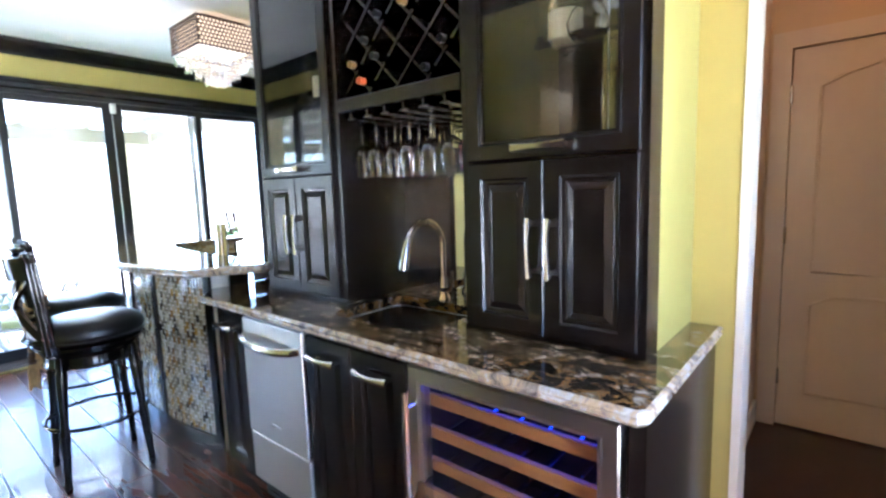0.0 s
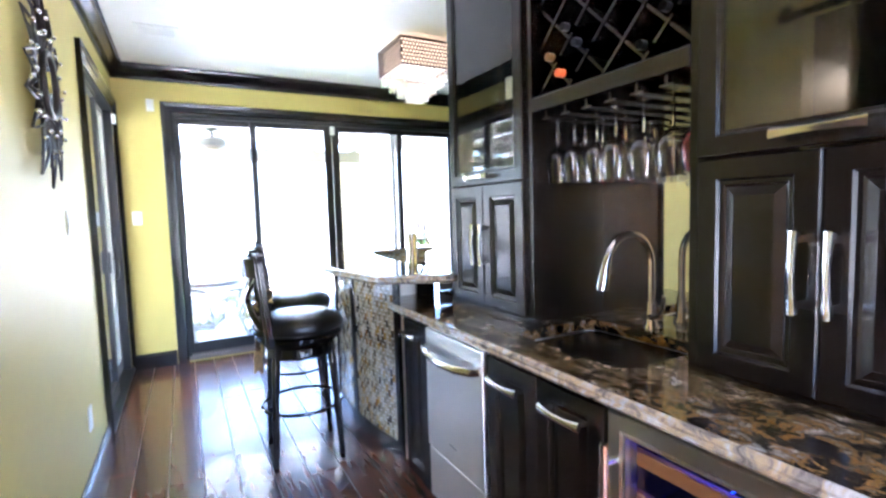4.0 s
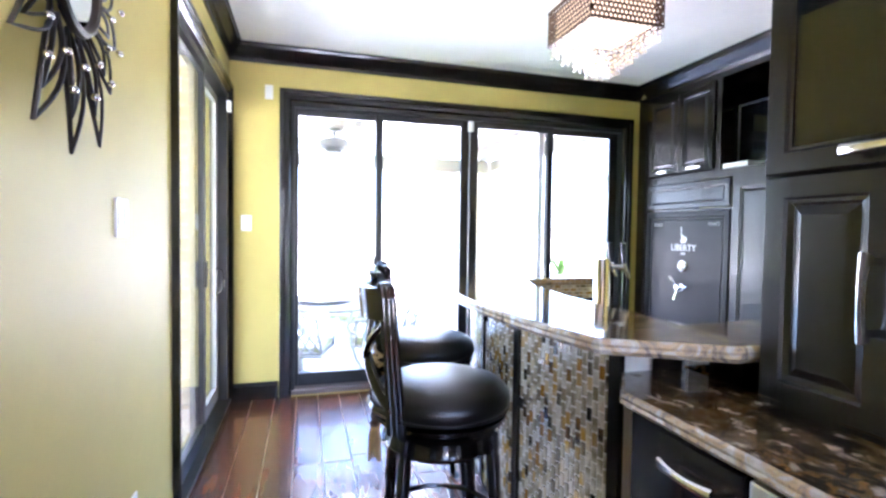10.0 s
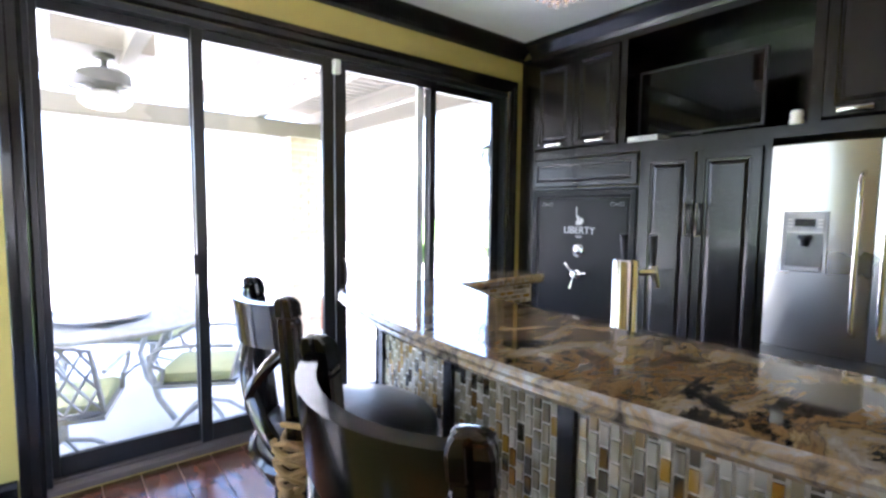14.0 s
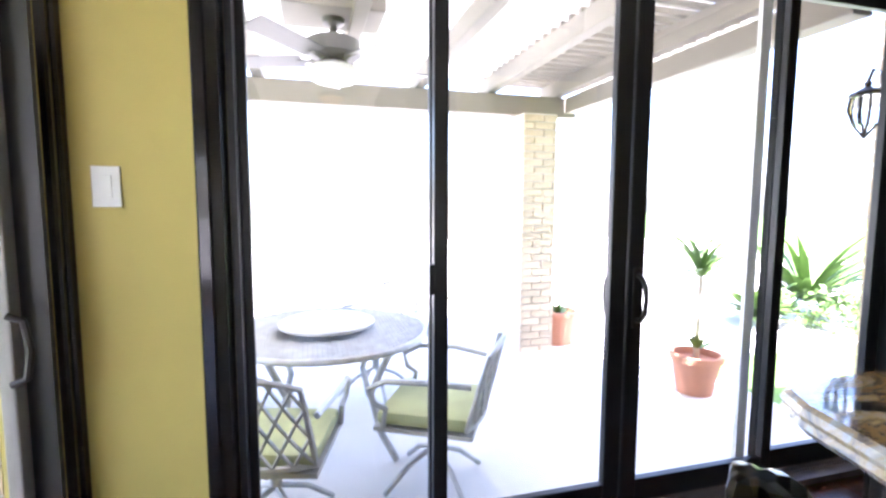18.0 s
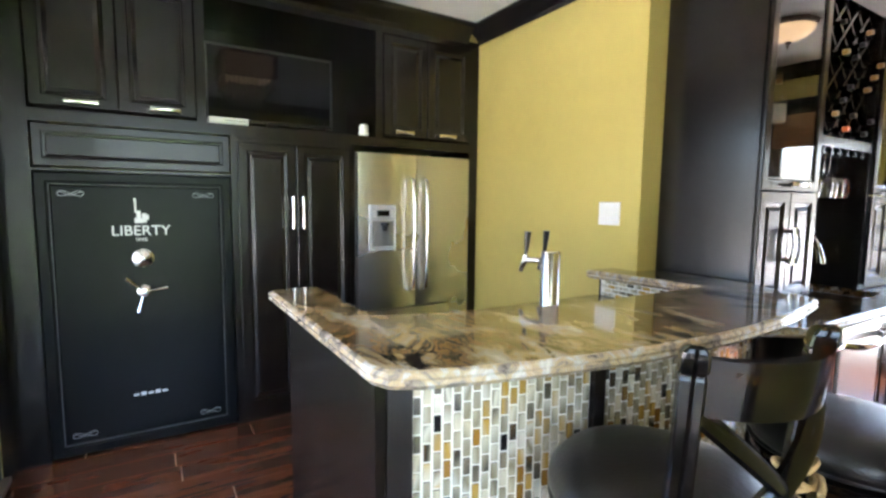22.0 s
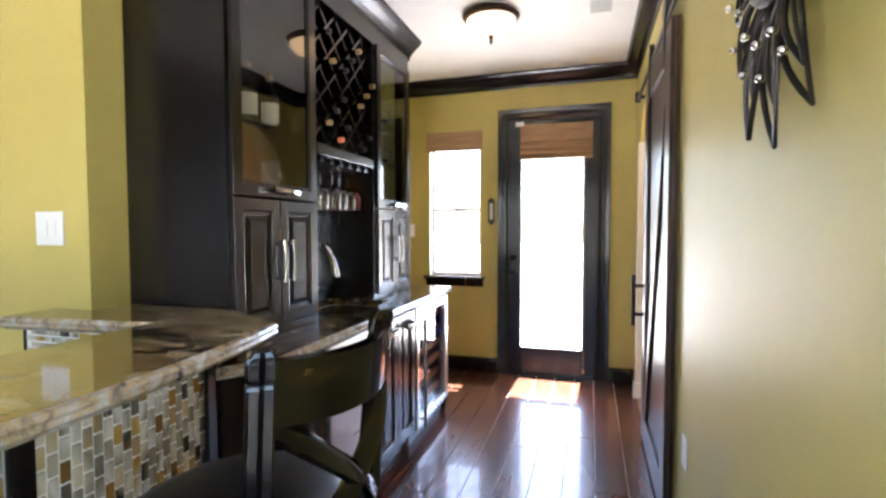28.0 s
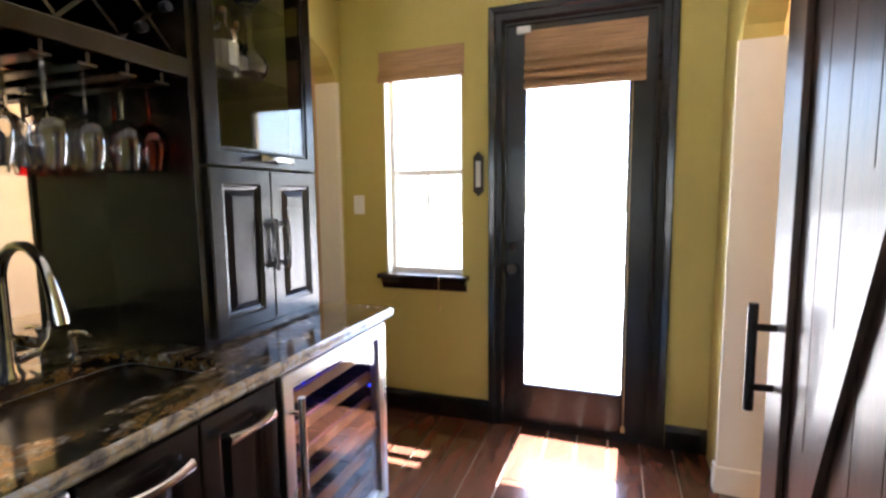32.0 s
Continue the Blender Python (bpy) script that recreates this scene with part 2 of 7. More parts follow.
GRANITE = ramp_mat("brown_gold_granite", [(0.30, (0.016, 0.012, 0.009)), (0.39, (0.13, 0.070, 0.028)), (0.46, (0.33, 0.20, 0.075)), (0.50, (0.15, 0.105, 0.055)), (0.54, (0.40, 0.29, 0.13)), (0.60, (0.36, 0.31, 0.23)), (0.70, (0.56, 0.52, 0.43))], 10.0, 0.08, 0.5, (0.5, 1.0, 1.0), coat=0.6, veins=(9.0, 0.555, 0.60, (0.020, 0.017, 0.014)), detail=12)
GRANITE2 = ramp_mat("black_grey_gold_granite", [(0.34, (0.006, 0.005, 0.005)), (0.46, (0.016, 0.012, 0.009)), (0.50, (0.22, 0.115, 0.030)), (0.55, (0.12, 0.078, 0.036)), (0.59, (0.24, 0.21, 0.17)), (0.68, (0.50, 0.46, 0.40))], 22.0, 0.08, 0.4, (1.0, 0.6, 1.0), coat=0.6, veins=(13.0, 0.53, 0.59, (0.010, 0.009, 0.008)), detail=12)
CHISEL = ramp_mat("rough_granite_edge", [(0.30, (0.05, 0.04, 0.033)), (0.42, (0.26, 0.22, 0.18)), (0.50, (0.44, 0.33, 0.19)), (0.58, (0.42, 0.40, 0.37)), (0.70, (0.60, 0.57, 0.52))], 16, 0.16, 1.2, coat=0.4, bump=0.8)
TILE_STOPS = [(0.35, (0.012, 0.011, 0.010)), (0.40, (0.26, 0.22, 0.15)), (0.435, (0.42, 0.25, 0.035)), (0.465, (0.62, 0.58, 0.46)), (0.495, (0.20, 0.17, 0.10)), (0.515, (0.66, 0.63, 0.54)), (0.545, (0.24, 0.21, 0.14)), (0.57, (0.56, 0.50, 0.36)), (0.605, (0.03, 0.027, 0.02)), (0.65, (0.28, 0.14, 0.02))]
TILE = ramp_mat("mosaic_glass_tile", TILE_STOPS, 1.3, 0.10, 0.4, (1, 1, 0.6), coat=0.6, rand=True, detail=2.5)
TILEJ = ramp_mat("mosaic_glass_tile_joined", TILE_STOPS, 1.3, 0.10, 0.4, (1, 1, 0.6), coat=0.6, island=True, detail=2.5)
GROUT = mat("cream_grout", (0.78, 0.75, 0.68), 0.8, vary=0.08, scale=20, bump=0.3, bscale=200)
PLANK = ramp_mat("dark_hand_scraped_plank", [(0.28, (0.058, 0.021, 0.012)), (0.45, (0.078, 0.028, 0.015)), (0.58, (0.105, 0.038, 0.019)), (0.74, (0.145, 0.056, 0.028))], 1.2, 0.26, 0.25, (1.6, 1.6, 1.0), coat=0.30, bump=0.02, rand=True)
# Pale gap colour stands in for light glinting on the plank bevels.
GAP = mat("plank_gap_glint", (0.50, 0.42, 0.34), 0.4, vary=0.2)
BAMBOO = mat("woven_bamboo_shade", (0.40, 0.235, 0.115), 0.7, vary=0.35, scale=8, stretch=(0.5, 1, 16), bump=0.5, bscale=14)
CONCRETE = mat("pale_patio_concrete", (0.62, 0.59, 0.54), 0.8, vary=0.12, scale=1.2, bump=0.3, bscale=40)
BRICK = mat("tan_red_brick", (0.47, 0.38, 0.27), 0.85, vary=0.3, scale=9, bump=0.5, bscale=60, rand=0.35)
MORTAR = mat("pale_mortar", (0.58, 0.54, 0.47), 0.9, vary=0.1, bump=0.3)
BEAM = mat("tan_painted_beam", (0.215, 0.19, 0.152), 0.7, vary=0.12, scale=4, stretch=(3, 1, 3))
def translucent_mat(name, color, share):
    """A thin panel that lets part of the light through, diffused."""
    m = bpy.data.materials.new(name)
    m.use_nodes = True
    nt = m.node_tree
    n, l = nt.nodes, nt.links
    b = n["Principled BSDF"]
    b.inputs["Base Color"].default_value = (*color, 1)
    b.inputs["Roughness"].default_value = 0.5
    tl = n.new("ShaderNodeBsdfTranslucent")
    tl.inputs[0].default_value = (*color, 1)
    mx = n.new("ShaderNodeMixShader")
    mx.inputs[0].default_value = share
    l.new(b.outputs[0], mx.inputs[1])
    l.new(tl.outputs[0], mx.inputs[2])
    l.new(mx.outputs[0], n["Material Output"].inputs[0])
    return m


ROOFPANEL = translucent_mat("translucent_white_roof_panel", (0.85, 0.85, 0.82), 0.42)
PATIOWHITE = mat("white_patio_panel", (0.80, 0.79, 0.75), 0.6, vary=0.04)
UTILITY = mat("grey_painted_steel", (0.16, 0.16, 0.16), 0.6, vary=0.15)
IRON = mat("grey_cast_aluminium", (0.40, 0.40, 0.39), 0.5, metal=0.4, vary=0.2, scale=20)
CUSHION = mat("sage_green_cushion", (0.36, 0.38, 0.20), 0.9, vary=0.12, scale=10, bump=0.3, bscale=120)
GRASS = mat("lawn_green", (0.10, 0.18, 0.035), 0.9, vary=0.4, scale=5, bump=0.6, bscale=80)
LEAF = mat("leaf_green", (0.10, 0.17, 0.04), 0.55, vary=0.4, scale=9, rand=0.2)
TERRA = mat("terracotta", (0.48, 0.22, 0.13), 0.8, vary=0.15, scale=6, bump=0.2)
STONE = mat("yard_stone", (0.40, 0.33, 0.25), 0.85, vary=0.3, scale=5, bump=0.5, bscale=20)
CRYSTAL = glass_mat("crystal_bead", (1.0, 0.97, 0.92), 0.0, 1.5)
BULB = glow_mat("warm_bulb", (1.0, 0.72, 0.42), 2.0)
SHADEGLOW = glow_mat("lit_amber_glass_bowl", (1.0, 0.66, 0.34), 0.20)
BLUEGLOW = glow_mat("blue_led", (0.03, 0.06, 1.0), 0.35)
RACKWOOD = mat("beech_wine_shelf", (0.58, 0.26, 0.08), 0.5, vary=0.2, scale=4, stretch=(1, 0.3, 6))
LABEL = mat("cream_bottle_label", (0.62, 0.58, 0.48), 0.7, vary=0.06)
FOIL = mat("gold_bottle_foil", (0.20, 0.115, 0.028), 0.4, metal=0.3, vary=0.15)
ORANGE = mat("orange_print", (0.55, 0.10, 0.018), 0.5, vary=0.1)
GREYBAR = mat("grey_print", (0.30, 0.31, 0.32), 0.5, vary=0.05)

# ---- mesh helpers ----
ORIGIN = {}


def mesh(name, bm, material, smooth=False):
    me = bpy.data.meshes.new(name)
    bmesh.ops.recalc_face_normals(bm, faces=bm.faces[:])
    bm.to_mesh(me)
    bm.free()
    for m in (material if isinstance(material, (list, tuple)) else [material]):
        me.materials.append(m)
    if smooth:
        me.shade_smooth()
        me.set_sharp_from_angle(angle=radians(40))
    return me


def thing(name, at, label, category, group="", kind=""):
    """An empty at a thing's base, which parents its parts."""
    ob = new(name)
    ob.empty_display_size = 0.1
    ob.location = at
    ORIGIN[ob] = Vector(at)
    return tagged(ob, label, category, group, kind)


def part(name, bm, material, parent, label="", smooth=False):
    """Links a bmesh in world coordinates as one mesh under a thing or a part."""
    o = ORIGIN[parent]
    bmesh.ops.translate(bm, verts=bm.verts[:], vec=-o)
    ob = new(name, mesh(name, bm, material, smooth))
    ob.parent = parent
    ORIGIN[ob] = o
    return tagged(ob, label)


def solid(name, bm, material, label, category="", kind="", smooth=False, group="", at=None):
    """A top-level thing of one mesh; at: its origin, else the world's."""
    o = Vector(at) if at else Vector((0, 0, 0))
    bmesh.ops.translate(bm, verts=bm.verts[:], vec=-o)
    ob = new(name, mesh(name, bm, material, smooth))
    ob.location = o
    ORIGIN[ob] = o
    return tagged(ob, label, category, group, kind)


def box(bm, x0, x1, y0, y1, z0, z1, bevel=0.0, mi=0):
    r = bmesh.ops.create_cube(bm, size=1.0)
    vs = r["verts"]
    for v in vs:
        v.co = Vector((x0 + (v.co.x + 0.5) * (x1 - x0), y0 + (v.co.y + 0.5) * (y1 - y0), z0 + (v.co.z + 0.5) * (z1 - z0)))
    if bevel:
        es = list({e for v in vs for e in v.link_edges})
        r2 = bmesh.ops.bevel(bm, geom=es, offset=bevel, segments=2, affect="EDGES", profile=0.5)
        vs = list({v for f in r2["faces"] for v in f.verts} | {v for v in vs if v.is_valid})
    if mi:
        for f in {f for v in vs for f in v.link_faces}:
            f.material_index = mi
    return vs


def bx(*a, **k):
    bm = bmesh.new()
    box(bm, *a, **k)
    return bm


def boxes(*rows):
    bm = bmesh.new()
    for r in rows:
        box(bm, *r)
    return bm


def tube(bm, pts, r, seg=8, closed=False, flat=1.0):
    """A tube along points; r: one radius or one for each point."""
    pts = [Vector(p) for p in pts]
    n = len(pts)
    rings = []
    up = None
    for i, p in enumerate(pts):
        if closed:
            d = pts[(i + 1) % n] - pts[i - 1]
        else:
            d = pts[min(i + 1, n - 1)] - pts[max(i - 1, 0)]
        d.normalize()
        if up is None:
            up = Vector((0, 0, 1)) if abs(d.z) < 0.9 else Vector((1, 0, 0))
        a = d.cross(up).normalized()
        b = a.cross(d).normalized()
        up = b
        rr = r[i] if isinstance(r, (list, tuple)) else r
        rings.append([bm.verts.new(p + rr * (math.cos(t) * a + flat * math.sin(t) * b)) for t in [2 * math.pi * k / seg for k in range(seg)]])
    m = n if closed else n - 1
    for i in range(m):
        A, B = rings[i], rings[(i + 1) % n]
        for k in range(seg):
            bm.faces.new((A[k], A[(k + 1) % seg], B[(k + 1) % seg], B[k]))
    if not closed:
        bm.faces.new(rings[0][::-1])
        bm.faces.new(rings[-1])
    return bm


def lathe(bm, prof, at=(0, 0, 0), seg=20, axis="z"):
    """Turns (radius, height) rows round an axis through at."""
    at = Vector(at)
    rings = []
    for r, h in prof:
        ring = []
        for k in range(seg):
            t = 2 * math.pi * k / seg
            c, s = r * math.cos(t), r * math.sin(t)
            v = (c, s, h) if axis == "z" else ((h, c, s) if axis == "x" else (c, h, s))
            ring.append(bm.verts.new(at + Vector(v)))
        rings.append(ring)
    for A, B in zip(rings, rings[1:]):
        for k in range(seg):
            bm.faces.new((A[k], A[(k + 1) % seg], B[(k + 1) % seg], B[k]))
    if prof[0][0] > 1e-4:
        bm.faces.new(rings[0][::-1])
    if prof[-1][0] > 1e-4:
        bm.faces.new(rings[-1])
    bmesh.ops.remove_doubles(bm, verts=bm.verts[:], dist=1e-5)
    return bm


def prism(bm, poly, z0, z1, mi=0):
    """A polygon (x, y) drawn up from z0 to z1."""
    a = [bm.verts.new((x, y, z0)) for x, y in poly]
    b = [bm.verts.new((x, y, z1)) for x, y in poly]
    n = len(poly)
    fs = [bm.faces.new(a[::-1]), bm.faces.new(b)]
    for i in range(n):
        fs.append(bm.faces.new((a[i], a[(i + 1) % n], b[(i + 1) % n], b[i])))
    for f in fs:
        f.material_index = mi
    return bm


def extrude_profile(bm, prof, axis, a0, a1):
    """A profile of (u, z) drawn along an axis: along y, u is x; along x, u is y."""
    def at(u, z, a):
        return (u, a, z) if axis == "y" else (a, u, z)
    A = [bm.verts.new(at(u, z, a0)) for u, z in prof]
    B = [bm.verts.new(at(u, z, a1)) for u, z in prof]
    n = len(prof)
    bm.faces.new(A[::-1])
    bm.faces.new(B)
    for i in range(n):
        bm.faces.new((A[i], A[(i + 1) % n], B[(i + 1) % n], B[i]))
    return bm


def offset_poly(poly, d):
    """The outline moved inwards by d (outline runs counterclockwise)."""
    out = []
    n = len(poly)
    for i in range(n):
        p0, p1, p2 = Vector(poly[i - 1]), Vector(poly[i]), Vector(poly[(i + 1) % n])
        e1, e2 = (p1 - p0).normalized(), (p2 - p1).normalized()
        n1, n2 = Vector((-e1.y, e1.x)), Vector((-e2.y, e2.x))
        k = n1 + n2
        k = k / max(0.35, k.dot(n1))
        out.append(tuple(p1 + k * d))
    return out


def stone_slab(bm, poly, z0, z1, hole=None, edge=0.012):
    """A stone top with an eased, slightly bulged edge (material 1 on the rim) and, maybe, a hole."""
    rows = [(edge, z1), (edge * 0.3, z1 - edge * 0.35), (0, z1 - edge), (0.004, (z0 + z1) / 2), (0, z0 + edge), (edge, z0)]
    rings = [[bm.verts.new((x, y, z)) for x, y in offset_poly(poly, d)] for d, z in rows]
    n = len(poly)
    for A, B in zip(rings, rings[1:]):
        for i in range(n):
            f = bm.faces.new((A[i], A[(i + 1) % n], B[(i + 1) % n], B[i]))
            f.material_index = 1
    caps = [rings[0], rings[-1]]
    hs = []
    if hole:
        hs = [[bm.verts.new((x, y, z)) for x, y in hole] for z in (z1, z0)]
        m = len(hole)
        for i in range(m):
            bm.faces.new((hs[0][i], hs[0][(i + 1) % m], hs[1][(i + 1) % m], hs[1][i]))
    for k, ring in enumerate(caps):
        es = [bm.edges.get((ring[i], ring[(i + 1) % n])) for i in range(n)]
        if hole:
            h = hs[k]
            es += [bm.edges.get((h[i], h[(i + 1) % len(h)])) for i in range(len(h))]
        bmesh.ops.triangle_fill(bm, edges=es, use_beauty=True)
    return bm


def ring_panel(bm, y0, y1, z0, z1, xf, rows, back):
    """A front that faces -x: nested rectangles, each (inset, depth behind xf); closed by a back at xf + back."""
    rings = []
    for d, dx in rows:
        rings.append([bm.verts.new((xf + dx, y, z)) for y, z in ((y0 + d, z0 + d), (y1 - d, z0 + d), (y1 - d, z1 - d), (y0 + d, z1 - d))])
    for A, B in zip(rings, rings[1:]):
        for i in range(4):
            bm.faces.new((A[i], A[(i + 1) % 4], B[(i + 1) % 4], B[i]))
    bm.faces.new(rings[-1])
    bk = [bm.verts.new((xf + back, y, z)) for y, z in ((y0, z0), (y1, z0), (y1, z1), (y0, z1))]
    for i in range(4):
        bm.faces.new((rings[0][i], rings[0][(i + 1) % 4], bk[(i + 1) % 4], bk[i]))
    bm.faces.new(bk)
    return bm


def frame_ring(bm, y0, y1, z0, z1, xf, w, depth, step=0.006):
    """A rectangular frame that faces -x, with a stepped inner edge."""
    rows = [(0.0, depth), (0.0, 0.004), (0.004, 0.0), (w - 0.014, 0.0), (w - 0.007, step), (w, step), (w, depth)]
    rings = [[bm.verts.new((xf + dx, y, z)) for y, z in ((y0 + d, z0 + d), (y1 - d, z0 + d), (y1 - d, z1 - d), (y0 + d, z1 - d))] for d, dx in rows]
    rings.append(rings[0])
    for A, B in zip(rings, rings[1:]):
        for i in range(4):
            bm.faces.new((A[i], A[(i + 1) % 4], B[(i + 1) % 4], B[i]))
    return bm


PANEL_ROWS = [(0.0, 0.004), (0.004, 0.0), (0.050, 0.0), (0.056, 0.007), (0.064, 0.008), (0.070, 0.011), (0.092, 0.003), (0.096, 0.003)]


def panel_door(name, y0, y1, z0, z1, xf, parent, label="", mt=None, rows=None):
    bm = bmesh.new()
    ring_panel(bm, y0 + 0.0015, y1 - 0.0015, z0 + 0.0015, z1 - 0.0015, xf, rows or PANEL_ROWS, 0.02)
    return part(name, bm, mt or ESP, parent, label)


def pull(parent, y, z, length, xf, vertical=True, r=0.0098, mt=None):
    """A bowed bar pull with two short posts, on a front that faces -x."""
    bm = bmesh.new()
    h = length / 2
    pts, posts = [], []
    for i in range(9):
        s = -1 + i / 4
        off = 0.034 + 0.010 * (1 - s * s)
        pts.append((xf - off, y, z + s * h) if vertical else (xf - off, y + s * h, z))
    tube(bm, pts, [r * (0.62 + 0.38 * (-1 + i / 4) ** 2) for i in range(9)], 8, flat=1.5)
    for s in (-0.82, 0.82):
        p = Vector((xf, y, z + s * h) if vertical else (xf, y + s * h, z))
        tube(bm, [p + Vector((0.001, 0, 0)), p + Vector((-0.036, 0, 0))], r * 0.9, 8)
    return part("handle", bm, mt or CHROME, parent, "brushed nickel bar pull", smooth=True)


def text_bars(bm, rows, xf):
    for y0, y1, z0, z1 in rows:
        box(bm, xf - 0.0012, xf, y0, y1, z0, z1)
    return bm


def letters(name, body, size, at, rot, material, parent=None, label="", align="CENTER", depth=0.0008):
    """Raised lettering in the built-in font, turned into a mesh."""
    cu = bpy.data.curves.new(name, "FONT")
    cu.body, cu.size, cu.align_x, cu.extrude = body, size, align, depth
    tmp = bpy.data.objects.new(name, cu)
    me = bpy.data.meshes.new_from_object(tmp)
    bpy.data.objects.remove(tmp)
    me.materials.append(material)
    ob = new(name, me)
    m = pose(*at, *rot)
    if parent:
        ob.parent = parent
        m = Matrix.Translation(-ORIGIN[parent]) @ m
        ORIGIN[ob] = ORIGIN[parent]
    ob.matrix_basis = m
    return tagged(ob, label)

# ---- structure ----
XL, XW, XK, YB, YS, YK, ZC = 0.88, 3.04, 5.15, 0.17, 6.14, 3.25, 2.74
TH = 0.15


def arch_header(bm, axis, u0, u1, zs, ztop, w0, w1, rise):
    """The wall over an arched opening from u0 to u1: springing at zs, crown at zs + rise."""
    n = 14
    mid, half = (u0 + u1) / 2, (u1 - u0) / 2
    low = [(mid - half * math.cos(math.pi * i / n), zs + rise * math.sin(math.pi * i / n)) for i in range(n + 1)]
    def at(u, w, z):
        return (w, u, z) if axis == "y" else (u, w, z)
    for (ua, za), (ub, zb) in zip(low, low[1:]):
        vs = [[bm.verts.new(at(u, w, z)) for u, z in ((ua, za), (ub, zb), (ub, ztop), (ua, ztop))] for w in (w0, w1)]
        A, B = vs
        bm.faces.new(A)
        bm.faces.new(B[::-1])
        bm.faces.new((A[0], A[1], B[1], B[0]))
        bm.faces.new((A[2], A[3], B[3], B[2]))


S = dict(kind="structure")
# floor under the planks
solid("floor", bx(XL - 1.8, XK + 0.3, YB - 0.15, YS + 0.10, -0.14, -0.012), GAP, "floor base under hardwood planks, pale for glinting gaps", "floor", **S)
FLOOR = bpy.data.objects["floor"]
solid("ceiling", bx(XL - TH, XK + TH, YB - TH, YS + TH, ZC, ZC + 0.12), CEIL, "smooth white painted ceiling", "ceiling", **S)

# left wall: sliding door opening and arched opening behind the barn door
LS0, LS1, LSZ = 4.56, 6.06, 2.36
LA0, LA1, LAZ = 0.50, 1.56, 2.02
bm = boxes((XL - TH, XL, YB - TH, LA0, 0, ZC), (XL - TH, XL, LA1, LS0, 0, ZC), (XL - TH, XL, LS1, YS + TH, 0, ZC), (XL - TH, XL, LS0, LS1, LSZ, ZC), (XL - TH, XL, LS0, LS1, -0.012, 0.03))
arch_header(bm, "y", LA0, LA1, LAZ, ZC, XL - TH, XL, 0.28)
solid("wall_left", bm, YELLOW, "yellow-green painted wall with sliding door and arch", "wall", **S)

# back wall: window and glazed door
WX0, WX1, WZ0, WZ1 = 2.235, 2.735, 0.90, 2.235
DX0, DX1, DZ = 1.17, 1.985, 2.345
bm = boxes((XL, DX0, YB - TH, YB, 0, ZC), (DX1, WX0, YB - TH, YB, 0, ZC), (WX1, XW + TH, YB - TH, YB, 0, ZC), (DX0, DX1, YB - TH, YB, DZ, ZC), (WX0, WX1, YB - TH, YB, 0, WZ0), (WX0, WX1, YB - TH, YB, WZ1, ZC))
solid("wall_back", bm, YELLOW, "yellow-green painted wall with window and glazed door", "wall", **S)

# right wall behind the hutch, with the arch to the hall
RA0, RA1, RAZ = 0.235, 1.06, 2.10
bm = boxes((XW, XW + TH, YB, RA0, 0, ZC), (XW, XW + TH, RA1, YK - TH, 0, ZC))
arch_header(bm, "y", RA0, RA1, RAZ, ZC, XW, XW + TH, 0.22)
solid("wall_right", bm, YELLOW, "yellow-green painted wall with arched hall opening", "wall", **S)
solid("wall_kitchen", bx(XW, XK + TH, YK - TH, YK, 0, ZC), YELLOW, "yellow-green painted wall beside the bar", "wall", **S)

# wall with the large sliding doors
SX0, SX1, SZ = 1.335, 4.375, 2.345
bm = boxes((XL, SX0, YS, YS + TH, 0, ZC), (SX1, XK + TH, YS, YS + TH, 0, ZC), (SX0, SX1, YS, YS + TH, SZ, ZC), (SX0, SX1, YS, YS + TH, -0.14, 0.02))
solid("wall_patio", bm, YELLOW, "yellow-green painted wall with wide sliding doors", "wall", **S)
solid("wall_end", bx(XK, XK + TH, YK, YS, 0, ZC), YELLOW, "plain painted wall behind the cabinets", "wall", **S)

# arch linings
bm = boxes((XL - TH - 0.02, XL + 0.018, LA0, LA0 + 0.03, 0.13, LAZ), (XL - TH - 0.02, XL + 0.018, LA1 - 0.03, LA1, 0.13, LAZ))
box(bm, XL - TH - 0.03, XL + 0.03, LA0 - 0.02, LA0 + 0.045, 0, 0.13, bevel=0.006)
solid("trim_arch_left", bm, CREAM, "cream painted jambs of the arched opening", "trim", **S)
bm = boxes((XW - 0.004, XW + TH, RA0 - 0.03, RA0 + 0.004, 0.0, RAZ), (XW - 0.004, XW + TH, RA1 - 0.004, RA1 + 0.022, 0.0, RAZ))
solid("trim_arch_right", bm, CREAM, "cream painted corners of the hall arch", "trim", **S)

# crown moulding
CR = [(0, -0.125), (0.012, -0.125), (0.016, -0.10), (0.035, -0.075), (0.075, -0.045), (0.09, -0.03), (0.095, -0.012), (0.10, -0.012), (0.10, 0), (0, 0)]
def crown(name, axis, wall, sign, a0, a1):
    bm = bmesh.new()
    extrude_profile(bm, [(wall + sign * u, ZC - 0.001 + z) for u, z in CR], axis, a0, a1)
    solid(name, bm, BLACKTRIM, "black-stained crown moulding at the ceiling", "trim", **S)
crown("trim_crown_left", "y", XL, 1, YB, YS)
crown("trim_crown_patio", "x", YS, -1, XL, 4.55)
crown("trim_crown_back", "x", YB, 1, XL, XW)
crown("trim_crown_kitchen", "x", YK, 1, XW - 0.1, 4.55)
crown("trim_crown_right", "y", XW, -1, YB, 1.20)
crown("trim_crown_pier", "y", XW, -1, 3.14, YK + 0.1)

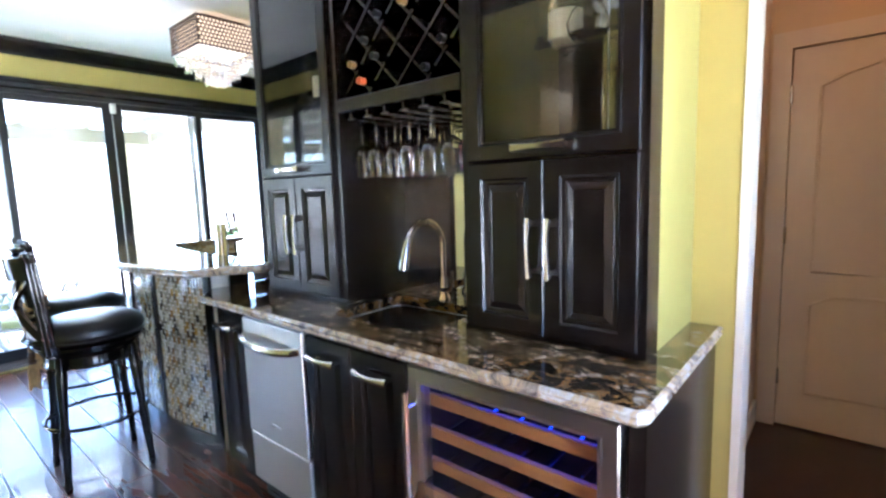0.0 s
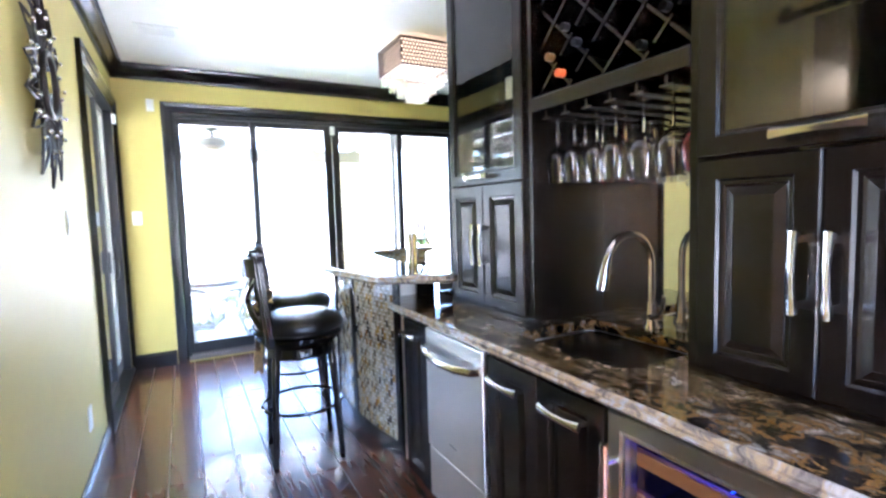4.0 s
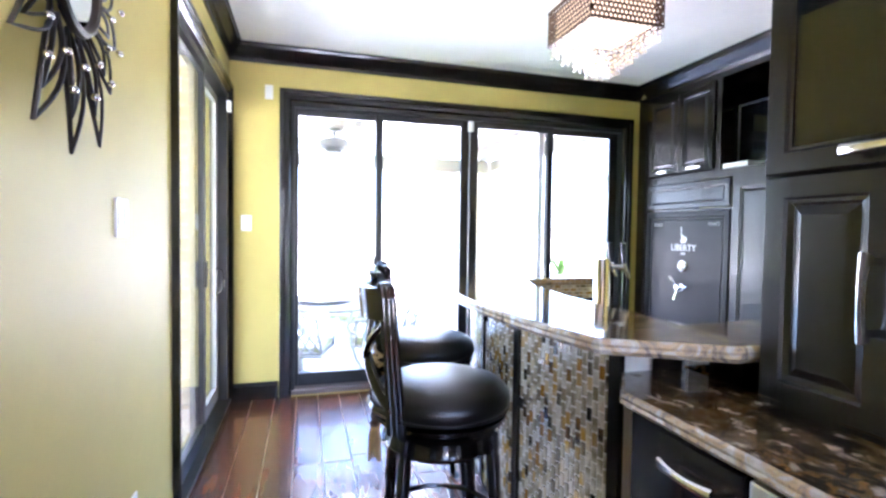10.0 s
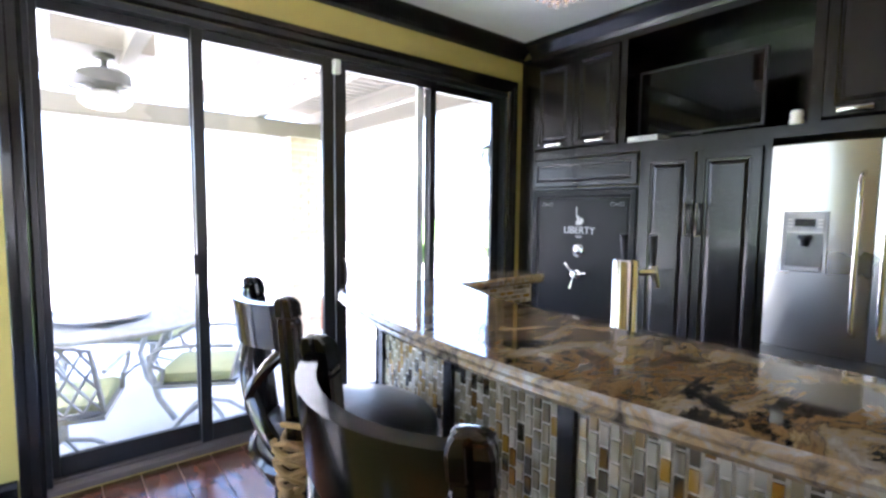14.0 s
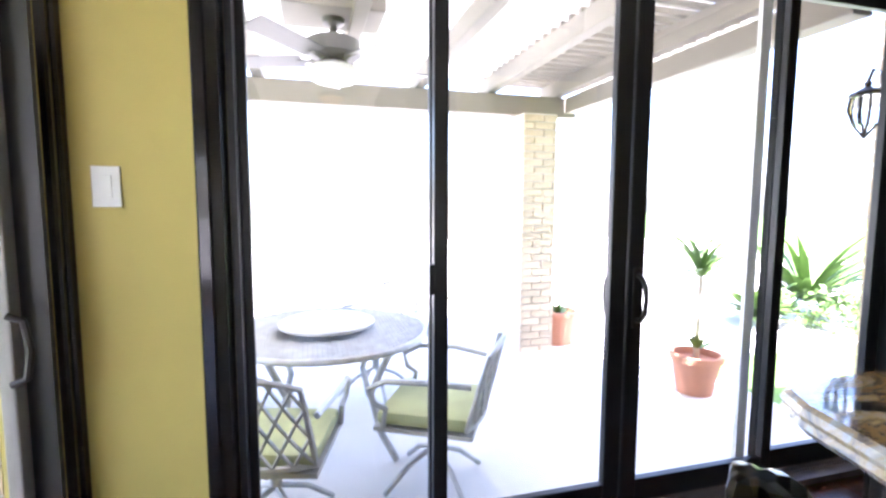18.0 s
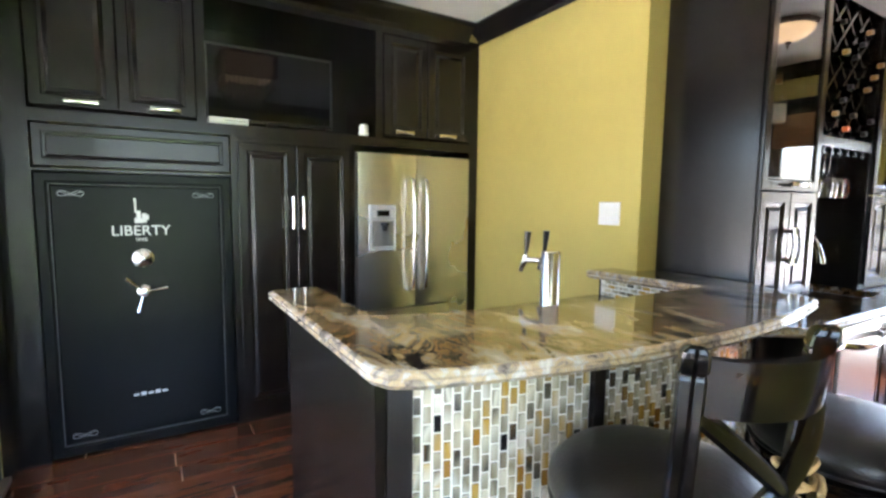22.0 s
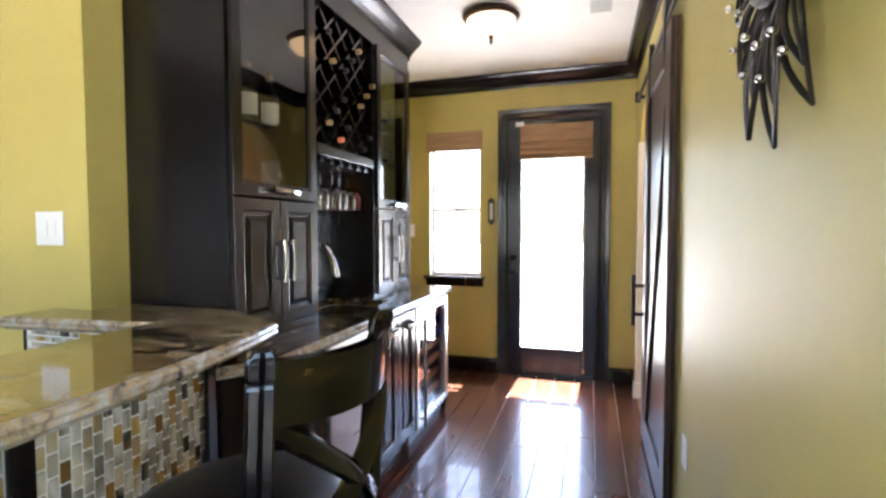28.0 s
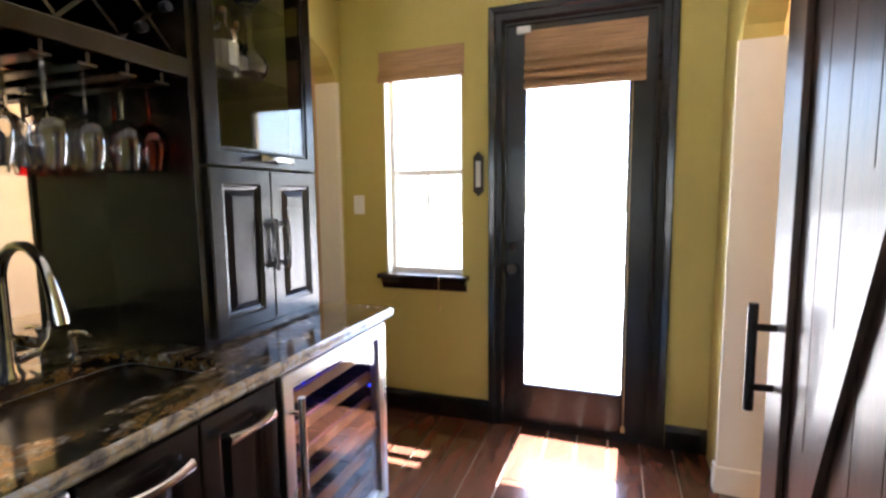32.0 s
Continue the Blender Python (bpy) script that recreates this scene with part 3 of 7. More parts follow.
# baseboards
def baseboard(name, axis, wall, sign, a0, a1):
    bm = bmesh.new()
    extrude_profile(bm, [(wall + sign * u, z) for u, z in ((0, 0), (0.02, 0), (0.02, 0.105), (0.013, 0.125), (0.006, 0.135), (0, 0.135))], axis, a0, a1)
    solid(name, bm, BLACKTRIM, "black-stained wooden baseboard", "baseboard", **S)
baseboard("baseboard_left", "y", XL, 1, 2.36, 4.46)
baseboard("baseboard_patio_left", "x", YS, -1, XL, 1.235)
baseboard("baseboard_back_left", "x", YB, 1, XL, 1.085)
baseboard("baseboard_back_right", "x", YB, 1, 2.07, XW)

# hall beyond the right arch
bm = boxes((XW + TH, 4.46, 1.18, 1.33, 0, 2.6), (XW + TH, 4.61, 0.02, 0.17, 0, 2.6), (4.46, 4.61, 0.17, 0.30, 0, 2.6), (4.46, 4.61, 1.08, 1.33, 0, 2.6), (4.46, 4.61, 0.30, 1.08, 2.08, 2.6), (XW + TH, 4.61, 0.17, 1.18, 2.6, 2.7), (4.62, 4.66, 0.05, 1.3, -0.1, 2.3))
solid("wall_hall", bm, BEIGE, "beige painted hall walls in warm lamp light", "wall", **S)
solid("floor_hall", bx(XW + TH, 5.6, 0.02, 1.33, -0.10, -0.002), mat("dark_hall_floor", (0.05, 0.02, 0.012), 0.35, vary=0.4, scale=5), "dark wooden hall floor", "floor", **S)
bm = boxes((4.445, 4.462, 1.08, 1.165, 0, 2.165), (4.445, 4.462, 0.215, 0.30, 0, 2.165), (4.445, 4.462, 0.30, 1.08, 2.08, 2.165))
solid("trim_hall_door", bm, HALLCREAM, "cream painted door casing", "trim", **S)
solid("baseboard_hall", boxes((XW + TH, 4.44, 1.165, 1.18, 0, 0.13)), CREAM, "cream painted hall baseboard", "baseboard", **S)
hall_lamp = new("hall_ceiling_light", bpy.data.lights.new("hall_ceiling_light", "POINT"))
hall_lamp.data.energy, hall_lamp.data.color, hall_lamp.data.shadow_soft_size = 0.13, (1.0, 0.55, 0.26), 0.08
hall_lamp.location = (3.85, 0.72, 2.45)

# room beyond the left arch
bm = boxes((-0.90, -0.80, -0.6, 2.4, 0, 2.6), (-0.80, XL - TH, 2.30, 2.40, 0, 2.6), (-0.80, XL - TH, -0.6, -0.5, 0, 2.6), (-0.90, XL - TH, -0.6, 2.4, 2.6, 2.7))
solid("wall_side_room", bm, BEIGE, "tan painted walls of the next room", "wall", **S)
solid("floor_side_room", bx(-0.9, XL - TH - 0.001, -0.6, 2.4, -0.10, 0.0), mat("pale_tile_floor", (0.45, 0.36, 0.26), 0.35, vary=0.1, scale=2), "pale tiled floor of the next room", "floor", **S)
side_lamp = new("side_room_light", bpy.data.lights.new("side_room_light", "POINT"))
side_lamp.data.energy, side_lamp.data.color, side_lamp.data.shadow_soft_size = 1.0, (1.0, 0.75, 0.5), 0.1
side_lamp.location = (0.0, 0.9, 2.3)

# ---- doors and windows ----


def casing(name, x0, x1, ztop, y, sign, w=0.092, z0=0.0, mt=BLACKTRIM):
    """Moulded door casing on a wall of constant y."""
    bm = bmesh.new()
    prof = [(0, 0), (0.012, 0.012), (0.018, 0.02), (w * 0.55, 0.02), (w * 0.62, 0.028), (w - 0.006, 0.032), (w, 0.028), (w, 0)]
    for side, xs in ((-1, x0), (1, x1)):
        A = [[bm.verts.new((xs + side * u, y + sign * d, z)) for u, d in prof] for z in (z0, None) if z is not None]
        top = [bm.verts.new((xs + side * u, y + sign * d, ztop + u)) for u, d in prof]
        n = len(prof)
        for i in range(n):
            bm.faces.new((A[0][i], A[0][(i + 1) % n], top[(i + 1) % n], top[i]))
        bm.faces.new(A[0])
    L = [bm.verts.new((x0 - u, y + sign * d, ztop + u)) for u, d in prof]
    R = [bm.verts.new((x1 + u, y + sign * d, ztop + u)) for u, d in prof]
    n = len(prof)
    for i in range(n):
        bm.faces.new((L[i], L[(i + 1) % n], R[(i + 1) % n], R[i]))
    bmesh.ops.remove_doubles(bm, verts=bm.verts[:], dist=1e-5)
    return bm


# wide patio slider, four panels
d1 = thing("door_1", (2.85, YS, 0.02), "wide black-framed sliding glass patio doors", "sliding door", kind="structure")
part("casing", casing("casing", SX0, SX1, SZ, YS, -1), BLACKTRIM, d1, "black moulded casing")
part("sill_track", boxes((SX0, SX1, YS - 0.03, YS + 0.13, 0.02, 0.05), (SX0, SX1, YS + 0.03, YS + 0.04, 0.05, 0.062), (SX0, SX1, YS + 0.075, YS + 0.085, 0.05, 0.062)), mat("bronze_sill", (0.20, 0.17, 0.15), 0.4, metal=0.6), d1, "worn metal sill track")
part("outer_frame", boxes((SX0, SX0 + 0.022, YS + 0.002, YS + 0.12, 0.05, SZ), (SX1 - 0.022, SX1, YS + 0.002, YS + 0.12, 0.05, SZ), (SX0 + 0.022, SX1 - 0.022, YS + 0.002, YS + 0.12, SZ - 0.035, SZ)), ALU, d1)


def slide_panel(parent, u0, u1, z0, z1, w, axis="x", mt=None, stile=(0.055, 0.055), rail=(0.10, 0.055)):
    """A sliding panel: frame and pane; along x at depth w, or along y."""
    bm = bmesh.new()
    def bb(a0, a1, c0, c1, t0, t1):
        box(bm, *((a0, a1, t0, t1) if axis == "x" else (t0, t1, a0, a1)), c0, c1, 0.004)
    bb(u0, u0 + stile[0], z0, z1, w, w + 0.035)
    bb(u1 - stile[1], u1, z0, z1, w, w + 0.035)
    bb(u0 + stile[0], u1 - stile[1], z0, z0 + rail[0], w, w + 0.035)
    bb(u0 + stile[0], u1 - stile[1], z1 - rail[1], z1, w, w + 0.035)
    p = part("panel_frame", bm, mt or ALU, parent)
    a = (u0 + stile[0], u1 - stile[1])
    r = (*a, w + 0.014, w + 0.020) if axis == "x" else (w + 0.014, w + 0.020, *a)
    g = part("pane", bx(*r, z0 + rail[0], z1 - rail[1]), PANE, p)
    g.visible_shadow = False
    return p


Z0, Z1 = 0.062, SZ - 0.036
slide_panel(d1, SX0 + 0.022, 2.055, Z0, Z1, YS + 0.065, stile=(0.03, 0.055))
slide_panel(d1, 2.005, 2.815, Z0, Z1, YS + 0.022, stile=(0.055, 0.075))
pc = slide_panel(d1, 2.825, 3.640, Z0, Z1, YS + 0.022, stile=(0.075, 0.055))
slide_panel(d1, 3.590, SX1 - 0.022, Z0, Z1, YS + 0.065, stile=(0.055, 0.085))
part("screen_frame", boxes((3.535, 3.59, YS + 0.115, YS + 0.135, 0.05, SZ - 0.04), (2.80, 2.86, YS + 0.115, YS + 0.135, 0.05, SZ - 0.04), (2.86, 3.535, YS + 0.115, YS + 0.135, 0.05, 0.11)), WHITEFR, d1, "pale screen door frame")
for hx in (2.866,):
    bm = bmesh.new()
    tube(bm, [(hx, YS + 0.022, 0.86), (hx, YS - 0.012, 0.868), (hx, YS - 0.035, 0.90), (hx, YS - 0.040, 0.955), (hx, YS - 0.035, 1.01), (hx, YS - 0.012, 1.042), (hx, YS + 0.022, 1.05)], 0.011, 8)
    box(bm, hx - 0.02, hx + 0.02, YS + 0.014, YS + 0.024, 0.83, 1.08, 0.004)
    part("handle", bm, DARKMETAL, d1, "black D-shaped pull handle", smooth=True)
for hx in (2.777,):
    bm = bmesh.new()
    tube(bm, [(hx, YS + 0.055, 0.86), (hx, YS + 0.10, 0.88), (hx, YS + 0.112, 0.955), (hx, YS + 0.10, 1.03), (hx, YS + 0.055, 1.05)], 0.011, 8)
    part("outside_handle", bm, DARKMETAL, d1, smooth=True)
part("latch", bx(1.985, 2.007, YS + 0.012, YS + 0.05, 1.01, 1.12, 0.003), ALU, d1)
part("sensor", bx(2.80, 2.845, YS - 0.02, YS + 0.02, 2.215, 2.30, 0.005), WHITEPL, d1, "white alarm contact")

# slider in the left wall
d2 = thing("door_2", (XL, 5.3, 0.02), "black-framed sliding glass door in the side wall", "sliding door", kind="structure")
bm = casing("casing", LS0, LS1, LSZ - 0.015, 0, 1, w=0.078)
for v in bm.verts:
    v.co = Vector((XL + v.co.y, v.co.x, v.co.z))
part("casing", bm, BLACKTRIM, d2, "black moulded casing")
part("outer_frame", boxes((XL - 0.12, XL - 0.002, LS0, LS0 + 0.022, 0.05, LSZ - 0.015), (XL - 0.12, XL - 0.002, LS1 - 0.022, LS1, 0.05, LSZ - 0.015), (XL - 0.12, XL - 0.002, LS0 + 0.022, LS1 - 0.022, LSZ - 0.05, LSZ - 0.015), (XL - 0.13, XL + 0.02, LS0, LS1, 0.03, 0.05)), ALU, d2)
slide_panel(d2, LS0 + 0.022, 5.34, Z0, LSZ - 0.052, XL - 0.057, "y")
slide_panel(d2, 5.28, LS1 - 0.022, Z0, LSZ - 0.052, XL - 0.10, "y", mt=mat("grey_door_frame", (0.27, 0.255, 0.23), 0.5))
bm = bmesh.new()
tube(bm, [(XL - 0.065, 5.97, 0.86), (XL - 0.03, 5.97, 0.875), (XL - 0.018, 5.97, 0.95), (XL - 0.03, 5.97, 1.03), (XL - 0.065, 5.97, 1.045)], 0.010, 8)
part("handle", bm, DARKMETAL, d2, "dark grey pull handle", smooth=True)
part("latch", bx(XL - 0.035, XL - 0.006, 5.30, 5.33, 0.98, 1.14, 0.003), BLACKPL, d2)
part("sensor", bx(XL, XL + 0.03, 6.005, 6.045, 2.20, 2.28, 0.005), WHITEPL, d2, "white alarm contact")

# glazed door in the back wall
d3 = thing("door_3", (1.58, YB, 0), "black-stained back door with full-height glass", "door", kind="structure")
part("casing", casing("casing", DX0 + 0.01, DX1 - 0.01, DZ - 0.01, YB, 1), BLACKTRIM, d3, "black moulded casing")
part("jamb", boxes((DX0, DX0 + 0.02, YB - 0.12, YB, 0, DZ), (DX1 - 0.02, DX1, YB - 0.12, YB, 0, DZ), (DX0 + 0.02, DX1 - 0.02, YB - 0.12, YB, DZ - 0.02, DZ), (DX0, DX1, YB - 0.12, YB + 0.01, 0, 0.02)), BLACKTRIM, d3)
part("stop", boxes((DX0 + 0.02, DX0 + 0.036, YB - 0.085, YB - 0.062, 0.02, DZ - 0.02), (DX1 - 0.036, DX1 - 0.02, YB - 0.085, YB - 0.062, 0.02, DZ - 0.02), (DX0 + 0.036, DX1 - 0.036, YB - 0.085, YB - 0.062, DZ - 0.036, DZ - 0.02)), BLACKTRIM, d3)
GX0, GX1, GZ0, GZ1 = 1.305, 1.865, 0.25, 2.20
slab = part("leaf", boxes((DX0 + 0.022, GX0, YB - 0.06, YB - 0.015, 0.022, DZ - 0.022), (GX1, DX1 - 0.022, YB - 0.06, YB - 0.015, 0.022, DZ - 0.022), (GX0, GX1, YB - 0.06, YB - 0.015, 0.022, GZ0), (GX0, GX1, YB - 0.06, YB - 0.015, GZ1, DZ - 0.022), (GX0 - 0.012, GX0 + 0.012, YB - 0.018, YB - 0.008, GZ0, GZ1), (GX1 - 0.012, GX1 + 0.012, YB - 0.018, YB - 0.008, GZ0, GZ1), (GX0 + 0.012, GX1 - 0.012, YB - 0.018, YB - 0.008, GZ0 - 0.012, GZ0 + 0.012)), ESP, d3)
g = part("pane", bx(GX0, GX1, YB - 0.042, YB - 0.036, GZ0, GZ1), PANE, slab)
g.visible_shadow = False
bm = bmesh.new()
lathe(bm, [(0.0, 0.045), (0.026, 0.040), (0.030, 0.028), (0.020, 0.016), (0.012, 0.010), (0.028, 0.006), (0.028, 0.0)], (1.928, YB - 0.015, 0.955), 16, "y")
part("knob", bm, DARKMETAL, slab, "dark round door knob", smooth=True)
bm = bmesh.new()
lathe(bm, [(0.0, 0.016), (0.018, 0.014), (0.027, 0.006), (0.027, 0.0)], (1.928, YB - 0.015, 1.085), 16, "y")
part("deadbolt", bm, DARKMETAL, slab, smooth=True)
part("sensor", bx(1.835, 1.91, YB - 0.014, YB + 0.006, 2.275, 2.312, 0.004), WHITEPL, slab, "white alarm contact")

# window in the back wall
w1 = thing("window_1", (2.485, YB, WZ0), "white double-hung window with divided lights", "window", kind="structure")
fy0, fy1 = YB - 0.115, YB - 0.075
part("window_frame", boxes((WX0, WX0 + 0.03, fy0, fy1, WZ0, WZ1), (WX1 - 0.03, WX1, fy0, fy1, WZ0, WZ1), (WX0 + 0.03, WX1 - 0.03, fy0, fy1, WZ0, WZ0 + 0.035), (WX0 + 0.03, WX1 - 0.03, fy0, fy1, WZ1 - 0.03, WZ1)), WHITEFR, w1)
part("meeting_rail", bx(WX0 + 0.03, WX1 - 0.03, fy0, fy1, 1.515, 1.55), WHITEFR, w1)
MUNTIN = mat("grey_muntin_bar", (0.22, 0.22, 0.21), 0.5, vary=0.06)
for x0, x1, z0, z1 in ((2.478, 2.492, WZ0 + 0.035, 1.515), (2.478, 2.492, 1.55, WZ1 - 0.03), (WX0 + 0.03, 2.478, 1.209, 1.223), (2.492, WX1 - 0.03, 1.209, 1.223)):
    part("muntin", bx(x0, x1, fy0 + 0.012, fy0 + 0.024, z0, z1), MUNTIN, w1)
for a, b in ((WZ0 + 0.035, 1.515), (1.55, WZ1 - 0.03)):
    g = part("pane", bx(WX0 + 0.03, WX1 - 0.03, fy0 + 0.014, fy0 + 0.018, a, b), PANE, w1)
    g.visible_shadow = False
part("reveal", boxes((WX0 - 0.004, WX0 + 0.004, fy1, YB + 0.002, WZ0, WZ1), (WX1 - 0.004, WX1 + 0.004, fy1, YB + 0.002, WZ0, WZ1)), CREAM, w1, "cream reveal")
bm = bmesh.new()
box(bm, WX0 - 0.045, WX1 + 0.045, YB - 0.07, YB + 0.075, WZ0 - 0.028, WZ0 + 0.004, 0.006)
extrude_profile(bm, [(YB, WZ0 - 0.095), (YB + 0.018, WZ0 - 0.095), (YB + 0.03, WZ0 - 0.06), (YB + 0.055, WZ0 - 0.03), (YB, WZ0 - 0.03)], "x", WX0 - 0.03, WX1 + 0.03)
part("window_sill", bm, BLACKTRIM, w1, "black-stained wooden sill")

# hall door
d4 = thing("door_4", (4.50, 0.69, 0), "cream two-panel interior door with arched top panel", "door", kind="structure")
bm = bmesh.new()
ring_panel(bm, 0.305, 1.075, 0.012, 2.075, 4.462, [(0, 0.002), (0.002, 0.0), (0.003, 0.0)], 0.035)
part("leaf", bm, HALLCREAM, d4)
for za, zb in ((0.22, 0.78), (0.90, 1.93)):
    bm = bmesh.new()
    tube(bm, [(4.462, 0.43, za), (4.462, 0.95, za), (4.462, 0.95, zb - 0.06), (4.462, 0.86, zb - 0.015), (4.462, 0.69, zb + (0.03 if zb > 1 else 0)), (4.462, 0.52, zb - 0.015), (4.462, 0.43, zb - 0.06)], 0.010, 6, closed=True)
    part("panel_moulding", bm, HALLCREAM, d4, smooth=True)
for hz in (0.25, 1.05, 1.80):
    part("hinge", bx(4.450, 4.463, 1.068, 1.083, hz, hz + 0.09, 0.002), CHROME, d4)

# ---- hutch ----
HF = 2.55
HY = (1.215, 1.80, 2.49, 3.09)
ZT = 0.918
hutch = thing("hutch", (2.8, 2.15, ZT), "tall espresso wooden hutch standing on a granite counter", "hutch")
part("end_panel", bx(HF + 0.022, XW - 0.002, HY[3] - 0.02, HY[3], ZT, 2.60), ESP, hutch, "plain dark side panel")
part("end_panel", boxes((HF + 0.022, HF + 0.10, HY[0], HY[0] + 0.02, ZT, 2.60)), ESP, hutch)
part("end_panel", bx(HF + 0.10, XW - 0.002, HY[0] + 0.001, HY[0] + 0.02, ZT, 2.60), OLIVE, hutch, "side panel coloured olive for shade")
for y in (HY[1], HY[2]):
    part("divider", bx(HF + 0.022, XW - 0.004, y - 0.012, y + 0.012, ZT, 2.60), ESP, hutch)
part("top", bx(HF + 0.022, XW - 0.004, HY[0], HY[3], 2.60, 2.635), ESP, hutch)
part("face_frame", boxes((HF, HF + 0.022, HY[0], HY[3], 2.50, 2.61), (HF, HF + 0.022, HY[0], HY[0] + 0.035, ZT, 2.50), (HF, HF + 0.022, HY[3] - 0.035, HY[3], ZT, 2.50), (HF, HF + 0.022, HY[1] - 0.02, HY[1] + 0.02, ZT, 2.50), (HF, HF + 0.022, HY[2] - 0.02, HY[2] + 0.02, ZT, 2.50)), ESP, hutch)
bm = bmesh.new()
extrude_profile(bm, [(HF + 0.03 - u, ZC - 0.002 + z) for u, z in [(0, -0.13), (0.02, -0.13), (0.03, -0.10), (0.05, -0.075), (0.09, -0.04), (0.105, -0.03), (0.11, -0.012), (0.12, -0.012), (0.12, 0), (0, 0)]], "y", HY[0] - 0.06, HY[3] + 0.05)
part("crown", bm, ESP, hutch, "moulded crown")
for a, b in ((HY[0] + 0.035, HY[1] - 0.02), (HY[2] + 0.02, HY[3] - 0.035)):
    part("bottom_rail", bx(HF + 0.004, HF + 0.022, a, b, ZT, ZT + 0.025), ESP, hutch)
SEAM = 1.478
for a, b in ((HY[0], HY[1]), (HY[2], HY[3])):
    a2, b2 = a + 0.018, b - 0.012
    mid = (a2 + b2) / 2
    for u0, u1, hy in ((a2, mid, mid - 0.032), (mid, b2, mid + 0.032)):
        dr = panel_door("door", u0, u1, ZT + 0.018, SEAM, HF - 0.02, hutch)
        pull(dr, hy, 1.215, 0.175, HF - 0.02)
    bm = bmesh.new()
    frame_ring(bm, a2, b2, SEAM + 0.004, 2.505, HF - 0.02, 0.062, 0.02)
    gd = part("glass_door", bm, ESP, hutch, "glass-fronted lift-up door")
    g = part("pane", bx(HF - 0.010, HF - 0.006, a2 + 0.06, b2 - 0.06, SEAM + 0.064, 2.445), CABPANE, gd)
    g.visible_shadow = False
    pull(gd, mid, SEAM + 0.036, 0.17, HF - 0.02, vertical=False)
    part("shelf", bx(HF + 0.022, XW - 0.004, a + 0.02, b - 0.012, SEAM + 0.012, SEAM + 0.030), ESP, hutch)
    part("mirror_back", bx(XW - 0.012, XW - 0.006, a + 0.02, b - 0.012, SEAM + 0.03, 2.60), DIMMIRROR, hutch, "mirrored back")
    part("mirror_joint", bx(XW - 0.014, XW - 0.012, mid - 0.002, mid + 0.002, SEAM + 0.03, 2.50), SILVER, hutch)
    for zs in (1.80, 2.07):
        g = part("glass_shelf", bx(HF + 0.05, XW - 0.014, a + 0.021, b - 0.013, zs, zs + 0.008), CABPANE, hutch, "clear glass shelf")
        g.visible_shadow = False

# mirror over the sink
part("mirror_splashback", bx(2.932, 2.940, HY[1] + 0.012, HY[2] - 0.012, ZT, 1.735), MIRROR, hutch, "mirror splashback")
part("rack_shelf", bx(HF + 0.004, XW - 0.004, HY[1] + 0.012, HY[2] - 0.012, 1.735, 1.775), ESP, hutch)
part("rack_back", bx(XW - 0.02, XW - 0.006, HY[1] + 0.012, HY[2] - 0.012, 1.775, 2.60), BLACKPL, hutch)
part("shelf_lip", bx(HF - 0.004, HF + 0.012, HY[1] + 0.02, HY[2] - 0.02, 1.728, 1.782, 0.004), ESP, hutch)
# diamond lattice
RY0, RY1, RZ0, RZ1 = HY[1] + 0.012, HY[2] - 0.012, 1.775, 2.50
CELL = 0.155
def clip_diag(c, s):
    """The ends of the line z = s * y + c inside the rack."""
    pts = []
    for y in (RY0, RY1):
        z = s * y + c
        if RZ0 <= z <= RZ1:
            pts.append((y, z))
    for z in (RZ0, RZ1):
        y = (z - c) / s
        if RY0 < y < RY1:
            pts.append((y, z))
    return pts[:2] if len(pts) >= 2 else None
for s in (1, -1):
    k = 0
    base = RZ0 - s * RY0 if s > 0 else RZ0 + RY1
    for i in range(-12, 13):
        c = base + i * CELL * 1.0 + 0.0
        e = clip_diag(c, s)
        if not e or math.dist(*e) < 0.08:
            continue
        (ya, za), (yb, zb) = e
        dy, dz = (yb - ya) / math.dist(*e), (zb - za) / math.dist(*e)
        bm = bmesh.new()
        x0, x1 = HF + 0.03 + (0.004 if s > 0 else 0), XW - 0.03
        vs = []
        for x in (x0, x1):
            for (y, z) in e:
                for q in (-0.005, 0.005):
                    vs.append(bm.verts.new((x, y - dz * q, z + dy * q)))
        for q in ((0, 1, 3, 2), (4, 6, 7, 5), (0, 2, 6, 4), (1, 5, 7, 3), (0, 4, 5, 1), (2, 3, 7, 6)):
            bm.faces.new([vs[j] for j in q])
        part("lattice_slat", bm, ESP, hutch)
# stemware rails
for y in (1.90, 2.00, 2.10, 2.20, 2.30, 2.40):
    part("glass_rail", boxes((HF + 0.01, 2.925, y - 0.022, y + 0.022, 1.695, 1.701), (HF + 0.01, 2.925, y - 0.004, y + 0.004, 1.701, 1.735)), ESP, hutch)

# ---- base cabinets under the counter ----
BF = 2.285


def base_unit(name, y0, y1, label):
    t = thing(name, (2.6, (y0 + y1) / 2, 0.0), label, "cabinet", "base cabinets under the bar counter")
    part("body", boxes((BF, 3.02, y0 + 0.001, y1 - 0.001, 0.10, 0.875), (BF + 0.06, 3.0, y0 + 0.002, y1 - 0.002, 0.0, 0.10)), ESP, t)
    return t


cab1 = base_unit("base_cabinet", 1.845, 2.395, "dark wooden sink cabinet with two panelled doors")
for a, b in ((1.85, 2.12), (2.12, 2.39)):
    dr = panel_door("door", a, b, 0.115, 0.865, BF - 0.02, cab1)
    pull(dr, (a + b) / 2, 0.795, 0.16, BF - 0.02, vertical=False)
cab2 = base_unit("base_cabinet", 2.865, 3.12, "narrow dark wooden base cabinet with one panelled door")
dr = panel_door("door", 2.872, 3.112, 0.115, 0.865, BF - 0.02, cab2)
